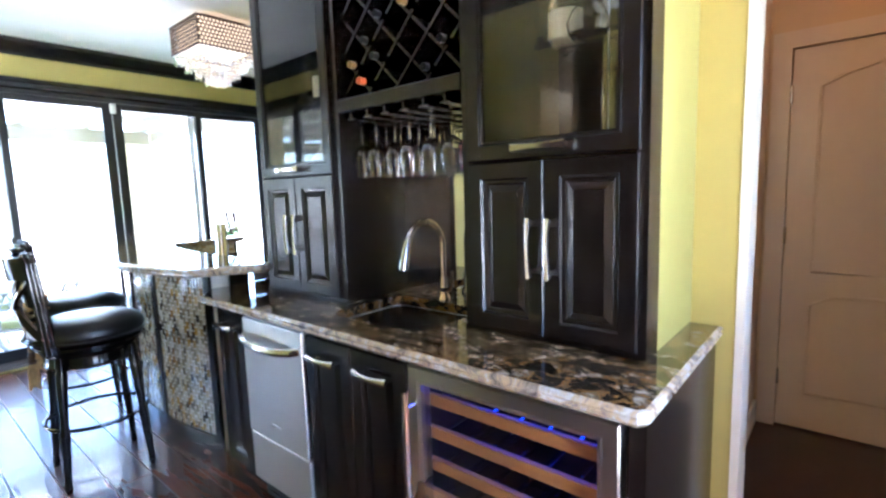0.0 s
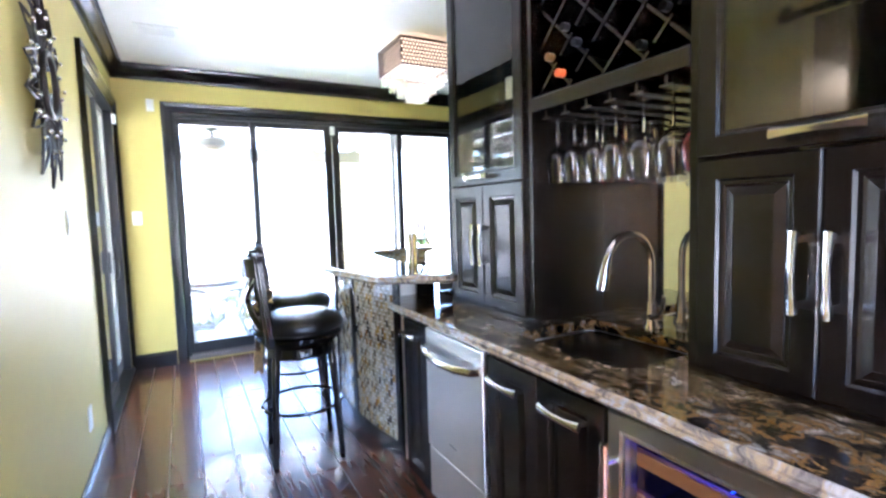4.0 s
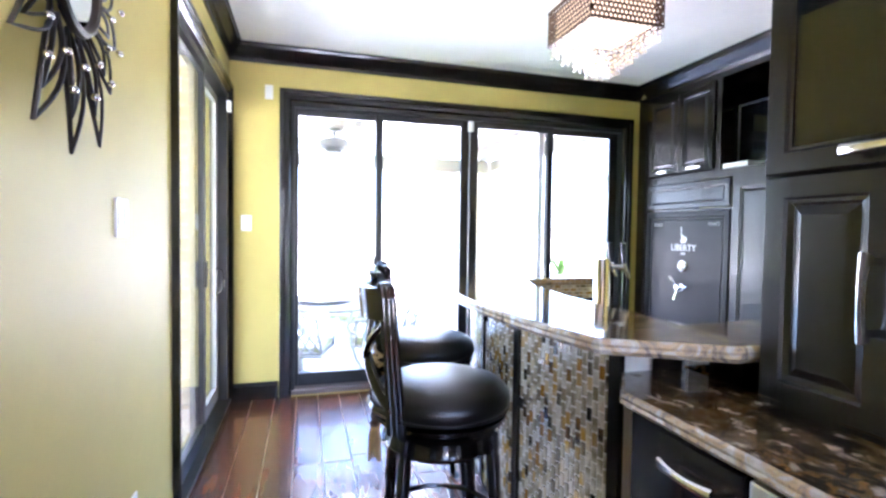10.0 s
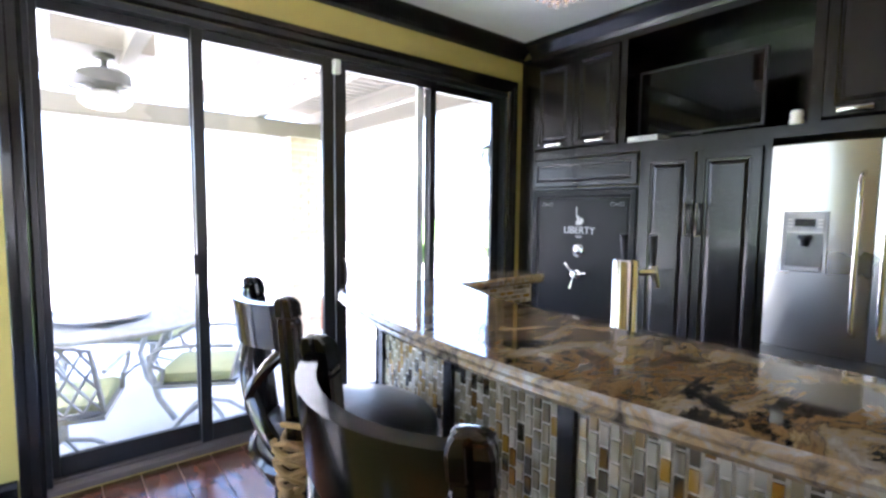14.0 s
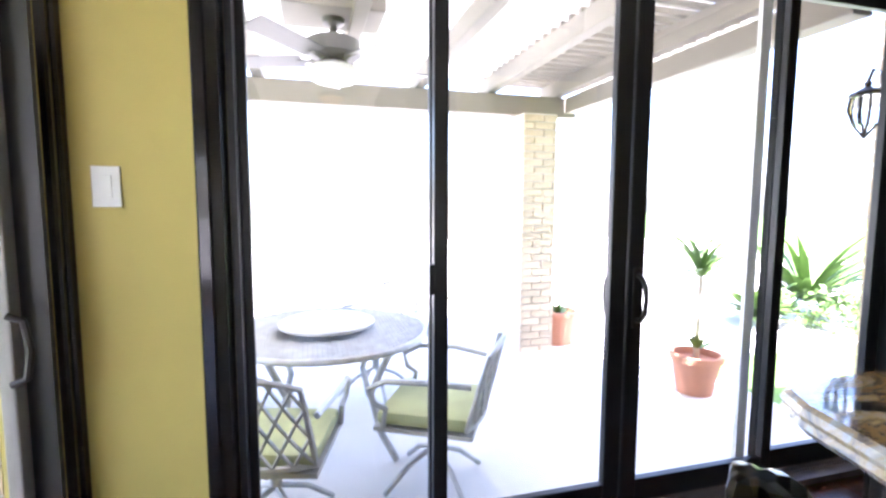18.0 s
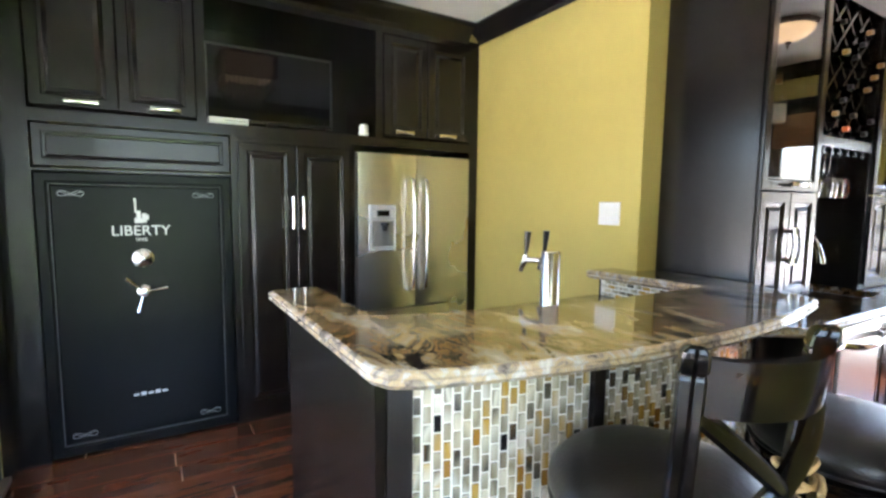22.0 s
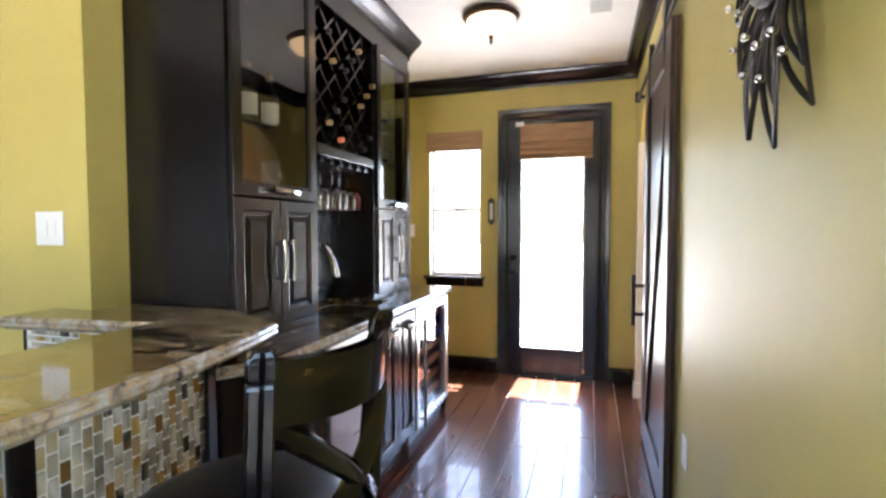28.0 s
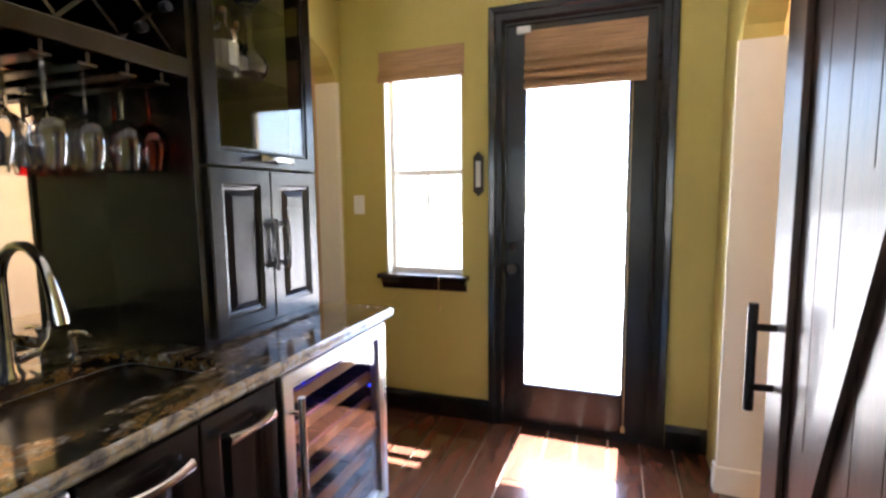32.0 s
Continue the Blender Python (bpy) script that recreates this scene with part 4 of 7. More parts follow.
pull(dr, 2.99, 0.805, 0.15, BF - 0.02, vertical=False)
solid("filler_panel", boxes((BF, 3.0, 1.13, 1.168, 0.0, 0.875)), ESP, "dark wooden end panel of the counter", "cabinet")
solid("filler_panel", boxes((2.37, 2.62, 3.124, 3.34, 0.0, 0.875)), ESP, "dark wooden filler between cabinet and bar", "cabinet")

# dishwasher
dw = thing("dishwasher", (2.6, 2.63, 0.0), "stainless steel dishwasher with bowed handle", "dishwasher")
part("tub", bx(BF + 0.02, 2.98, 2.402, 2.858, 0.10, 0.868), BLACKPL, dw)
bm = bmesh.new()
box(bm, BF - 0.028, BF + 0.018, 2.405, 2.855, 0.345, 0.868, 0.006)
dd = part("door", bm, WHITESTEEL, dw)
part("lower_panel", bx(BF - 0.022, BF + 0.018, 2.405, 2.855, 0.115, 0.338, 0.005), WHITESTEEL, dw)
part("kick_grille", boxes((BF + 0.03, BF + 0.05, 2.405, 2.855, 0.0, 0.11)), BLACKPL, dw)
for i in range(4):
    part("grille_slat", bx(BF + 0.024, BF + 0.03, 2.42, 2.84, 0.02 + i * 0.022, 0.030 + i * 0.022), ALU, dw)
bm = bmesh.new()
tube(bm, [(BF - 0.028, 2.42, 0.79), (BF - 0.055, 2.44, 0.788), (BF - 0.075, 2.52, 0.78), (BF - 0.082, 2.63, 0.776), (BF - 0.075, 2.74, 0.78), (BF - 0.055, 2.82, 0.788), (BF - 0.028, 2.84, 0.79)], 0.012, 10, flat=1.3)
part("handle", bm, CHROME, dd, "bowed steel handle", smooth=True)
part("badge", bx(BF - 0.0295, BF - 0.0275, 2.60, 2.66, 0.42, 0.428), GREYBAR, dd)

# wine cooler
wc = thing("wine_cooler", (2.6, 1.5, 0.0), "steel-framed wine cooler with wooden shelves and blue light", "wine cooler")
WY0, WY1 = 1.175, 1.838
part("cabinet_shell", boxes((BF + 0.02, 2.98, WY0, WY0 + 0.02, 0.09, 0.868), (BF + 0.02, 2.98, WY1 - 0.02, WY1, 0.09, 0.868), (2.96, 2.98, WY0 + 0.02, WY1 - 0.02, 0.09, 0.868), (BF + 0.02, 2.96, WY0 + 0.02, WY1 - 0.02, 0.09, 0.11), (BF + 0.02, 2.96, WY0 + 0.02, WY1 - 0.02, 0.848, 0.868)), BLACKPL, wc)
bm = bmesh.new()
frame_ring(bm, WY0 + 0.004, WY1 - 0.004, 0.10, 0.866, BF - 0.028, 0.052, 0.045, 0.004)
wd = part("door", bm, STEEL, wc, "stainless door frame")
g = part("pane", bx(BF - 0.012, BF - 0.007, WY0 + 0.055, WY1 - 0.055, 0.151, 0.815), pane_mat("cooler_glass", (0.82, 0.82, 0.82), 0.5), wd, "tinted glass pane")
g.visible_shadow = False
bm = bmesh.new()
tube(bm, [(BF - 0.070, 1.805, 0.12), (BF - 0.070, 1.805, 0.80)], 0.012, 10)
for hz in (0.17, 0.75):
    tube(bm, [(BF - 0.028, 1.805, hz), (BF - 0.070, 1.805, hz)], 0.008, 8)
part("handle", bm, CHROME, wd, "long steel bar handle", smooth=True)
for i in range(6):
    z = 0.185 + i * 0.108
    sh = part("shelf_front", bx(BF + 0.03, BF + 0.05, WY0 + 0.03, WY1 - 0.03, z, z + 0.038, 0.003), RACKWOOD, wc, "beech shelf front")
    part("shelf_wires", boxes(*[(BF + 0.05, 2.94, WY0 + 0.05 + j * 0.09, WY0 + 0.056 + j * 0.09, z + 0.012, z + 0.018) for j in range(7)]), CHROME, wc)
part("light_strip", bx(2.40, 2.60, WY0 + 0.10, WY1 - 0.10, 0.838, 0.846), BLUEGLOW, wc, "blue LED strip")
part("kick_plate", bx(BF + 0.03, BF + 0.05, WY0, WY1, 0.0, 0.088), BLACKPL, wc)
part("control_dot", bx(BF + 0.024, BF + 0.029, WY0 + 0.045, WY0 + 0.052, 0.60, 0.607), BLUEGLOW, wc)

# counter with the sink cut out
SXa, SXb, SYa, SYb = 2.395, 2.79, 1.90, 2.40
def round_rect(x0, x1, y0, y1, r, n=5):
    out = []
    for cx, cy, a in ((x1 - r, y1 - r, 0), (x0 + r, y1 - r, 90), (x0 + r, y0 + r, 180), (x1 - r, y0 + r, 270)):
        for i in range(n + 1):
            t = radians(a + 90 * i / n)
            out.append((cx + r * math.cos(t), cy + r * math.sin(t)))
    return out
hole = round_rect(SXa, SXb, SYa, SYb, 0.06)
bm = bmesh.new()
stone_slab(bm, [(2.235, 1.135), (2.26, 1.115), (3.036, 1.115), (3.036, 3.085), (2.60, 3.085), (2.60, 3.40), (2.37, 3.40), (2.245, 3.23)][::-1][::-1], 0.878, 0.918, hole)
counter = thing("counter", (2.6, 2.1, 0.878), "black and gold polished granite counter with light edge", "counter")
part("slab", bm, [GRANITE2, CHISEL], counter)
sink = thing("sink", (2.6, 2.15, 0.70), "undermount stainless steel sink in the granite counter", "sink")
bm = bmesh.new()
rows = [(0.0, 0.876), (0.004, 0.80), (0.012, 0.735), (0.04, 0.712), (0.10, 0.706)]
rings = [[bm.verts.new((x, y, z)) for x, y in round_rect(SXa - 0.004 + d, SXb + 0.004 - d, SYa - 0.004 + d, SYb + 0.004 - d, max(0.03, 0.062 - d * 0.3))] for d, z in rows]
for A, B in zip(rings, rings[1:]):
    for i in range(len(A)):
        bm.faces.new((A[i], A[(i + 1) % len(A)], B[(i + 1) % len(A)], B[i]))
bm.faces.new(rings[-1])
part("bowl", bm, WHITESTEEL, sink, smooth=True)
bm = bmesh.new()
lathe(bm, [(0.0, 0.709), (0.03, 0.709), (0.042, 0.712), (0.045, 0.707)], (2.6, 2.15, 0), 20)
part("drain", bm, CHROME, sink, smooth=True)

# faucet and soap pump
fc = thing("faucet", (2.845, 2.17, ZT), "brushed nickel gooseneck faucet", "faucet")
bm = bmesh.new()
lathe(bm, [(0.030, 0.0), (0.030, 0.008), (0.022, 0.02), (0.018, 0.05), (0.0165, 0.10)], (2.845, 2.17, ZT), 18)
part("base", bm, CHROME, fc, smooth=True)
pts = [(2.845, 2.17, ZT + 0.09), (2.845, 2.17, ZT + 0.245)]
for i in range(1, 11):
    a = math.pi * i / 10 * 0.93
    pts.append((2.845 - 0.105 * (1 - math.cos(a)), 2.17 + 0.012 * i / 10, ZT + 0.245 + 0.105 * math.sin(a)))
bm = bmesh.new()
tube(bm, pts, 0.013, 12)
part("spout", bm, CHROME, fc, smooth=True)
bm = bmesh.new()
e = Vector(pts[-1])
tube(bm, [e + Vector((0.001, 0, 0.008)), e + Vector((-0.012, 0, -0.03)), e + Vector((-0.024, 0, -0.085)), e + Vector((-0.028, 0, -0.105))], [0.015, 0.017, 0.021, 0.020], 12)
part("spray_head", bm, CHROME, fc, smooth=True)
bm = bmesh.new()
tube(bm, [(2.825, 2.16, ZT + 0.045), (2.82, 2.115, ZT + 0.055), (2.81, 2.095, ZT + 0.09), (2.805, 2.088, ZT + 0.135)], [0.012, 0.010, 0.008, 0.007], 10)
part("lever", bm, CHROME, fc, smooth=True)
sp = thing("soap_dispenser", (2.86, 2.00, ZT), "brushed nickel soap pump beside the sink", "soap dispenser")
bm = bmesh.new()
lathe(bm, [(0.022, 0), (0.022, 0.006), (0.012, 0.014), (0.010, 0.06), (0.014, 0.065), (0.014, 0.075), (0.005, 0.08)], (2.86, 2.00, ZT), 14)
part("stem", bm, CHROME, sp, smooth=True)
bm = bmesh.new()
tube(bm, [(2.86, 2.00, ZT + 0.075), (2.82, 2.00, ZT + 0.078), (2.79, 2.00, ZT + 0.07)], 0.0055, 8)
part("spout", bm, CHROME, sp, smooth=True)

# ---- bar ----
def circle3(p, q, r):
    ax, ay, bx_, by, cx, cy = *p, *q, *r
    d = 2 * (ax * (by - cy) + bx_ * (cy - ay) + cx * (ay - by))
    ux = ((ax * ax + ay * ay) * (by - cy) + (bx_ * bx_ + by * by) * (cy - ay) + (cx * cx + cy * cy) * (ay - by)) / d
    uy = ((ax * ax + ay * ay) * (cx - bx_) + (bx_ * bx_ + by * by) * (ax - cx) + (cx * cx + cy * cy) * (bx_ - ax)) / d
    return Vector((ux, uy)), math.dist((ux, uy), p)
BC, BR = circle3((2.205, 3.26), (2.105, 4.2), (2.265, 5.05))
def arc(y, inset):
    """The point of the bar's curved front at that y, moved inwards by inset."""
    r = BR - inset
    return BC.x - math.sqrt(r * r - (y - BC.y) ** 2)
BZ = 1.052
bar = thing("bar", (2.5, 4.2, 0.0), "curved bar faced with glass mosaic and topped with granite", "bar")
front = [(arc(3.27 + (5.0 - 3.27) * i / 14, 0), 3.27 + (5.0 - 3.27) * i / 14) for i in range(15)]
poly = front[::-1] + [(2.50, 3.10), (3.036, 3.10), (3.036, 3.256), (3.20, 3.256), (3.20, 3.46), (2.60, 3.40), (2.60, 4.10), (2.66, 4.55), (2.78, 4.88), (3.345, 4.885), (3.365, 4.905), (3.365, 5.075), (3.345, 5.09), (2.34, 5.085), (2.285, 5.06)]
bm = bmesh.new()
stone_slab(bm, poly, BZ - 0.045, BZ, edge=0.014)
part("bar_top", bm, [GRANITE, CHISEL], bar, "polished brown and gold granite top with rough edge")
# grout wall behind the tiles
INS = 0.185
def bar_wall(bm, y0, y1, ins0, ins1, z0, z1, n=12):
    o = [(arc(y0 + (y1 - y0) * i / n, ins0), y0 + (y1 - y0) * i / n) for i in range(n + 1)]
    i_ = [(arc(y0 + (y1 - y0) * i / n, ins1), y0 + (y1 - y0) * i / n) for i in range(n + 1)]
    prism(bm, o[::-1] + i_, z0, z1)
    return bm
part("grout_wall", bar_wall(bmesh.new(), 3.38, 4.995, INS + 0.004, INS + 0.10, 0.0, BZ - 0.046, 20), GROUT, bar, "cream grout")
part("plinth", bar_wall(bmesh.new(), 3.38, 4.995, INS - 0.012, INS + 0.003, 0.0, 0.085, 20), BLACKTRIM, bar, "black base strip")
POSTS = [3.40, 3.955, 4.39, 4.965]
for y in POSTS:
    w = 0.030 if y > 4.9 else 0.021
    part("post", bar_wall(bmesh.new(), y - w, y + w, INS - 0.014, INS + 0.0035, 0.086, BZ - 0.047, 2), ESP, bar, "dark wooden divider strip")
part("end_panel", boxes((arc(4.985, INS) - 0.004, 3.30, 4.997, 5.02, 0.0, BZ - 0.047), (arc(4.985, INS) - 0.006, arc(4.985, INS) + 0.10, 5.02, 5.026, 0.0, BZ - 0.047)), ESP, bar, "dark wooden end panel")
part("inner_wall", boxes((2.46, 2.58, 3.38, 4.60, 0.0, BZ - 0.046), (2.58, 3.30, 4.92, 4.996, 0.0, BZ - 0.046), (2.70, 3.15, 3.27, 3.395, 0.0, BZ - 0.046)), ESP, bar)
part("work_top", bx(2.582, 3.18, 3.40, 4.918, 0.878, 0.915, 0.004), GRANITE2, bar, "lower granite work top")
part("work_cabinet", bx(2.59, 3.14, 3.41, 4.91, 0.0, 0.876), ESP, bar)
bm = boxes((2.58, 3.27, 4.906, 4.919, 0.918, BZ - 0.047))
part("splash_grout", bm, GROUT, bar)
part("splash_grout", bx(2.62, 3.14, 3.396, 3.406, 0.918, BZ - 0.047), GROUT, bar)
part("splash_edge", bx(3.27, 3.285, 4.90, 4.92, 0.916, BZ - 0.047), BLACKTRIM, bar)
part("splash_edge", bx(3.14, 3.15, 3.396, 3.412, 0.916, BZ - 0.047), BLACKTRIM, bar)
k = 0
for row in range(4):
    z = 0.9195 + row * 0.0225
    for col in range(16):
        y = 2.585 + col * 0.0465 + (0.023 if row % 2 else 0)
        if y + 0.040 < 3.27:
            part("splash_tile", bx(y, y + 0.040, 4.902, 4.907, z, z + 0.0165), TILE, bar)
        if 2.63 < y and y + 0.040 < 3.14:
            part("splash_tile", bx(y, y + 0.040, 3.405, 3.410, z, z + 0.0165), TILE, bar)

# beer tower
tw = thing("beer_tower", (2.79, 4.12, 0.915), "polished steel beer tower with two taps", "beer tower")
bm = bmesh.new()
lathe(bm, [(0.060, 0.0), (0.060, 0.006), (0.040, 0.010), (0.0385, 0.012), (0.0385, 0.30), (0.034, 0.306), (0.0, 0.306)], (2.79, 4.12, 0.915), 26)
part("column", bm, CHROME, tw, smooth=True)
for dy in (-0.045, 0.055):
    bm = bmesh.new()
    z = 0.915 + 0.265
    tube(bm, [(2.82, 4.12 + dy * 0.5, z), (2.875, 4.12 + dy, z)], 0.012, 10)
    tube(bm, [(2.875, 4.12 + dy, z + 0.02), (2.878, 4.12 + dy, z), (2.892, 4.12 + dy, z - 0.025), (2.905, 4.12 + dy, z - 0.05)], [0.011, 0.014, 0.011, 0.009], 10)
    tp = part("tap", bm, CHROME, tw, smooth=True)
    bm = bmesh.new()
    tube(bm, [(2.876, 4.12 + dy, z + 0.018), (2.872, 4.12 + dy, z + 0.05), (2.866, 4.12 + dy, z + 0.115)], [0.006, 0.010, 0.014], 8)
    part("tap_handle", bm, BLACKPL, tp, "black tap handle", smooth=True)

# ---- cabinet wall with safe, pantry, screen niche and refrigerator ----
KF = 4.545
wallcab = thing("cabinet_wall", (4.85, 4.7, 0.0), "full-height espresso wooden cabinet wall", "cabinet")
part("end_stile", boxes((KF, XK - 0.002, 5.985, YS - 0.002, 0.0, 2.63)), ESP, wallcab)
part("end_stile", boxes((KF, XK - 0.002, YK + 0.002, 3.335, 0.0, 2.63)), ESP, wallcab)
part("divider", bx(KF, XK - 0.002, 5.03, 5.055, 0.0, 1.79), ESP, wallcab)
part("divider", bx(KF, XK - 0.002, 4.272, 4.30, 0.0, 1.79), ESP, wallcab)
part("shelf_rail", bx(KF, XK - 0.002, 3.335, 5.985, 1.79, 1.855), ESP, wallcab)
part("top_rail", bx(KF, XK - 0.002, 3.335, 5.985, 2.565, 2.63), ESP, wallcab)
part("safe_rail", bx(KF, XK - 0.002, 5.055, 5.985, 1.545, 1.56), ESP, wallcab)
for y in (5.20, 4.09):
    part("divider", bx(KF, XK - 0.002, y - 0.025, y + 0.025, 1.855, 2.565), ESP, wallcab)
part("back_panel", bx(XK - 0.02, XK - 0.003, 3.335, 5.985, 1.855, 2.565), ESP, wallcab)
bm = bmesh.new()
extrude_profile(bm, [(KF + 0.03 - u, ZC - 0.002 + z) for u, z in [(0, -0.13), (0.03, -0.13), (0.04, -0.10), (0.06, -0.075), (0.095, -0.04), (0.11, -0.03), (0.115, -0.012), (0.125, -0.012), (0.125, 0), (0, 0)]], "y", YK + 0.1, YS - 0.1)
part("crown", bm, ESP, wallcab, "moulded crown")
for a, b, z0 in ((5.60, 5.975, 1.868), (5.23, 5.60, 1.868), (3.715, 4.06, 1.868), (3.345, 3.715, 1.868)):
    dr = panel_door("door", a, b, z0, 2.555, KF - 0.02, wallcab)
    pull(dr, (a + b) / 2 - (0.03 if a > 5 else -0.03), z0 + 0.028, 0.14, KF - 0.02, vertical=False)
panel_door("drawer_front", 5.06, 5.975, 1.565, 1.782, KF - 0.02, wallcab, rows=[(0.0, 0.004), (0.004, 0.0), (0.038, 0.0), (0.044, 0.008), (0.052, 0.009), (0.060, 0.004), (0.064, 0.004)])
part("pantry_body", bx(KF + 0.002, XK - 0.003, 4.301, 5.029, 0.0, 1.788), ESP, wallcab)
for a, b, hy in ((4.675, 5.02, 4.705), (4.31, 4.67, 4.64)):
    dr = panel_door("door", a, b, 0.085, 1.755, KF - 0.02, wallcab)
    pull(dr, hy, 1.33, 0.20, KF - 0.02)

# safe
safe = thing("safe", (4.85, 5.52, 0.0), "black steel gun safe with silver lettering and three-spoke wheel", "safe")
part("body", bx(KF + 0.016, 5.10, 5.062, 5.978, 0.0, 1.538, 0.006), SAFEP, safe)
part("frame", frame_ring(bmesh.new(), 5.062, 5.978, 0.012, 1.538, KF - 0.012, 0.058, 0.026, 0.008), SAFEP, safe)
bm = bmesh.new()
ring_panel(bm, 5.124, 5.916, 0.075, 1.472, KF - 0.004, [(0.0, 0.006), (0.006, 0.0), (0.02, 0.0)], 0.018)
sd = part("door", bm, SAFEP, safe)
SF = KF - 0.004
# thin grey lines paint the highlight along the door's dark bevel
bm = bmesh.new()
for a, b, c, e in ((5.124, 5.916, 0.069, 0.0715), (5.124, 5.916, 1.4755, 1.478), (5.118, 5.1205, 0.07, 1.478), (5.9195, 5.922, 0.07, 1.478)):
    box(bm, SF - 0.0005, SF + 0.004, a, b, c, e)
part("bevel_glint", bm, BEVELGLINT, sd, "thin grey line for the bevel's highlight")
letters("lettering", "LIBERTY", 0.078, (SF - 0.001, 5.525, 1.205), (90, 0, -90), SILVER, sd, "silver printed word LIBERTY")
letters("lettering_small", "SAFE", 0.026, (SF - 0.001, 5.525, 1.172), (90, 0, -90), SILVER, sd, "small silver printed word SAFE")
bm = bmesh.new()
for a, b, c, e in ((5.515, 5.555, 1.272, 1.30), (5.525, 5.545, 1.30, 1.34), (5.545, 5.553, 1.33, 1.40), (5.545, 5.556, 1.395, 1.408), (5.498, 5.52, 1.275, 1.325), (5.488, 5.50, 1.29, 1.318)):
    box(bm, SF - 0.0015, SF, a, b, c, e)
part("emblem", bm, SILVER, sd, "silver torch emblem")
bm = bmesh.new()
lathe(bm, [(0.052, 0.0), (0.052, -0.006), (0.046, -0.010), (0.044, -0.020), (0.030, -0.024), (0.020, -0.034), (0.0, -0.036)], (SF, 5.523, 1.075), 28, "x")
part("dial", bm, CHROME, sd, "silver combination dial", smooth=True)
bm = bmesh.new()
lathe(bm, [(0.034, 0.0), (0.034, -0.012), (0.022, -0.018), (0.018, -0.055), (0.024, -0.06), (0.0, -0.068)], (SF, 5.525, 0.892), 20, "x")
wh = part("wheel", bm, CHROME, sd, "polished three-spoke handle", smooth=True)
for a in (10, 135, 255):
    bm = bmesh.new()
    dy, dz = -math.cos(radians(a)), math.sin(radians(a))
    tube(bm, [(SF - 0.048, 5.525, 0.892), (SF - 0.052, 5.525 + dy * 0.06, 0.892 + dz * 0.06), (SF - 0.055, 5.525 + dy * 0.115, 0.892 + dz * 0.115)], [0.007, 0.007, 0.012], 8)
    part("spoke", bm, CHROME, wh, smooth=True)
bm = bmesh.new()
for i in range(5):
    box(bm, SF - 0.0012, SF, 5.60 - i * 0.035 - 0.026, 5.60 - i * 0.035, 0.290 - 0.002 * (i % 2), 0.302 + 0.006 * (i % 2))
part("script", bm, SILVER, sd, "small illegible silver script")
for cy, cz in ((5.83, 1.43), (5.21, 1.43), (5.83, 0.12), (5.21, 0.12)):
    bm = bmesh.new()
    tube(bm, [(SF - 0.001, cy + 0.055 * math.cos(2 * math.pi * i / 16), cz + 0.014 * math.sin(4 * math.pi * i / 16)) for i in range(16)], 0.0018, 5, closed=True)
    tube(bm, [(SF - 0.001, cy - 0.05 + 0.1 * i / 8, cz + 0.010 * math.cos(math.pi * i / 4)) for i in range(9)], 0.0014, 5)
    part("scroll", bm, GREYBAR, sd, "faint scroll ornament")

# television in the niche
tv = thing("television", (4.75, 4.75, 1.86), "black flat television in the cabinet niche", "television")
part("bezel", frame_ring(bmesh.new(), 4.375, 5.165, 1.90, 2.36, 4.70, 0.014, 0.03, 0.004), BLACKPL, tv)
part("screen", bx(4.706, 4.73, 4.388, 5.152, 1.913, 2.347), SCREEN, tv, "dark glossy screen")
part("stand", boxes((4.66, 4.82, 4.62, 4.92, 1.8552, 1.87), (4.72, 4.75, 4.74, 4.80, 1.87, 1.905)), BLACKPL, tv)
db = thing("disc_player", (4.62, 5.05, 1.855), "silver disc player on the niche shelf", "disc player")
part("case", bx(4.56, 4.72, 4.945, 5.165, 1.8552, 1.895, 0.003), mat("silver_plastic", (0.55, 0.55, 0.54), 0.35, metal=0.3), db)
part("front_slot", boxes((4.5585, 4.561, 4.96, 5.08, 1.876, 1.880), (4.5585, 4.561, 4.96, 5.15, 1.862, 1.864)), BLACKPL, db)
bm = bmesh.new()
lathe(bm, [(0.0, 0.0), (0.032, 0.0), (0.036, 0.02), (0.030, 0.045), (0.034, 0.06), (0.028, 0.08), (0.0, 0.088)], (4.60, 4.185, 1.8552), 16)
solid("figurine", bm, WHITEPL, "small white rounded figurine on the niche shelf", "figurine", smooth=True)

# refrigerator
SILVERPL = mat("silver_grey_plastic", (0.50, 0.51, 0.52), 0.35, metal=0.2, vary=0.04)
fr = thing("refrigerator", (4.85, 3.81, 0.0), "stainless steel french-door refrigerator with ice dispenser", "refrigerator")
FF = 4.495
part("body", bx(4.55, 5.12, 3.352, 4.262, 0.03, 1.745, 0.004), GREYBAR, fr)
bm = bmesh.new()
DY0, DY1, DZ0, DZ1 = 3.985, 4.185, 1.06, 1.385
def fridge_door(y0, y1, z0, z1, bow=0.02):
    bm = bmesh.new()
    n = 10
    o = [(FF + bow * ((2 * i / n - 1) ** 2), y0 + (y1 - y0) * i / n) for i in range(n + 1)]
    prism(bm, o[::-1] + [(4.548, y0), (4.548, y1)], z0, z1)
    es = [e for e in bm.edges if abs(e.verts[0].co.z - e.verts[1].co.z) < 1e-6 and e.calc_length() < 0.2]
    bmesh.ops.bevel(bm, geom=es, offset=0.004, segments=2, affect="EDGES")
    return bm
fd1 = part("door", fridge_door(3.812, 4.262, 0.64, 1.74), STEEL, fr, smooth=True)
fd2 = part("door", fridge_door(3.352, 3.806, 0.64, 1.74), STEEL, fr, smooth=True)
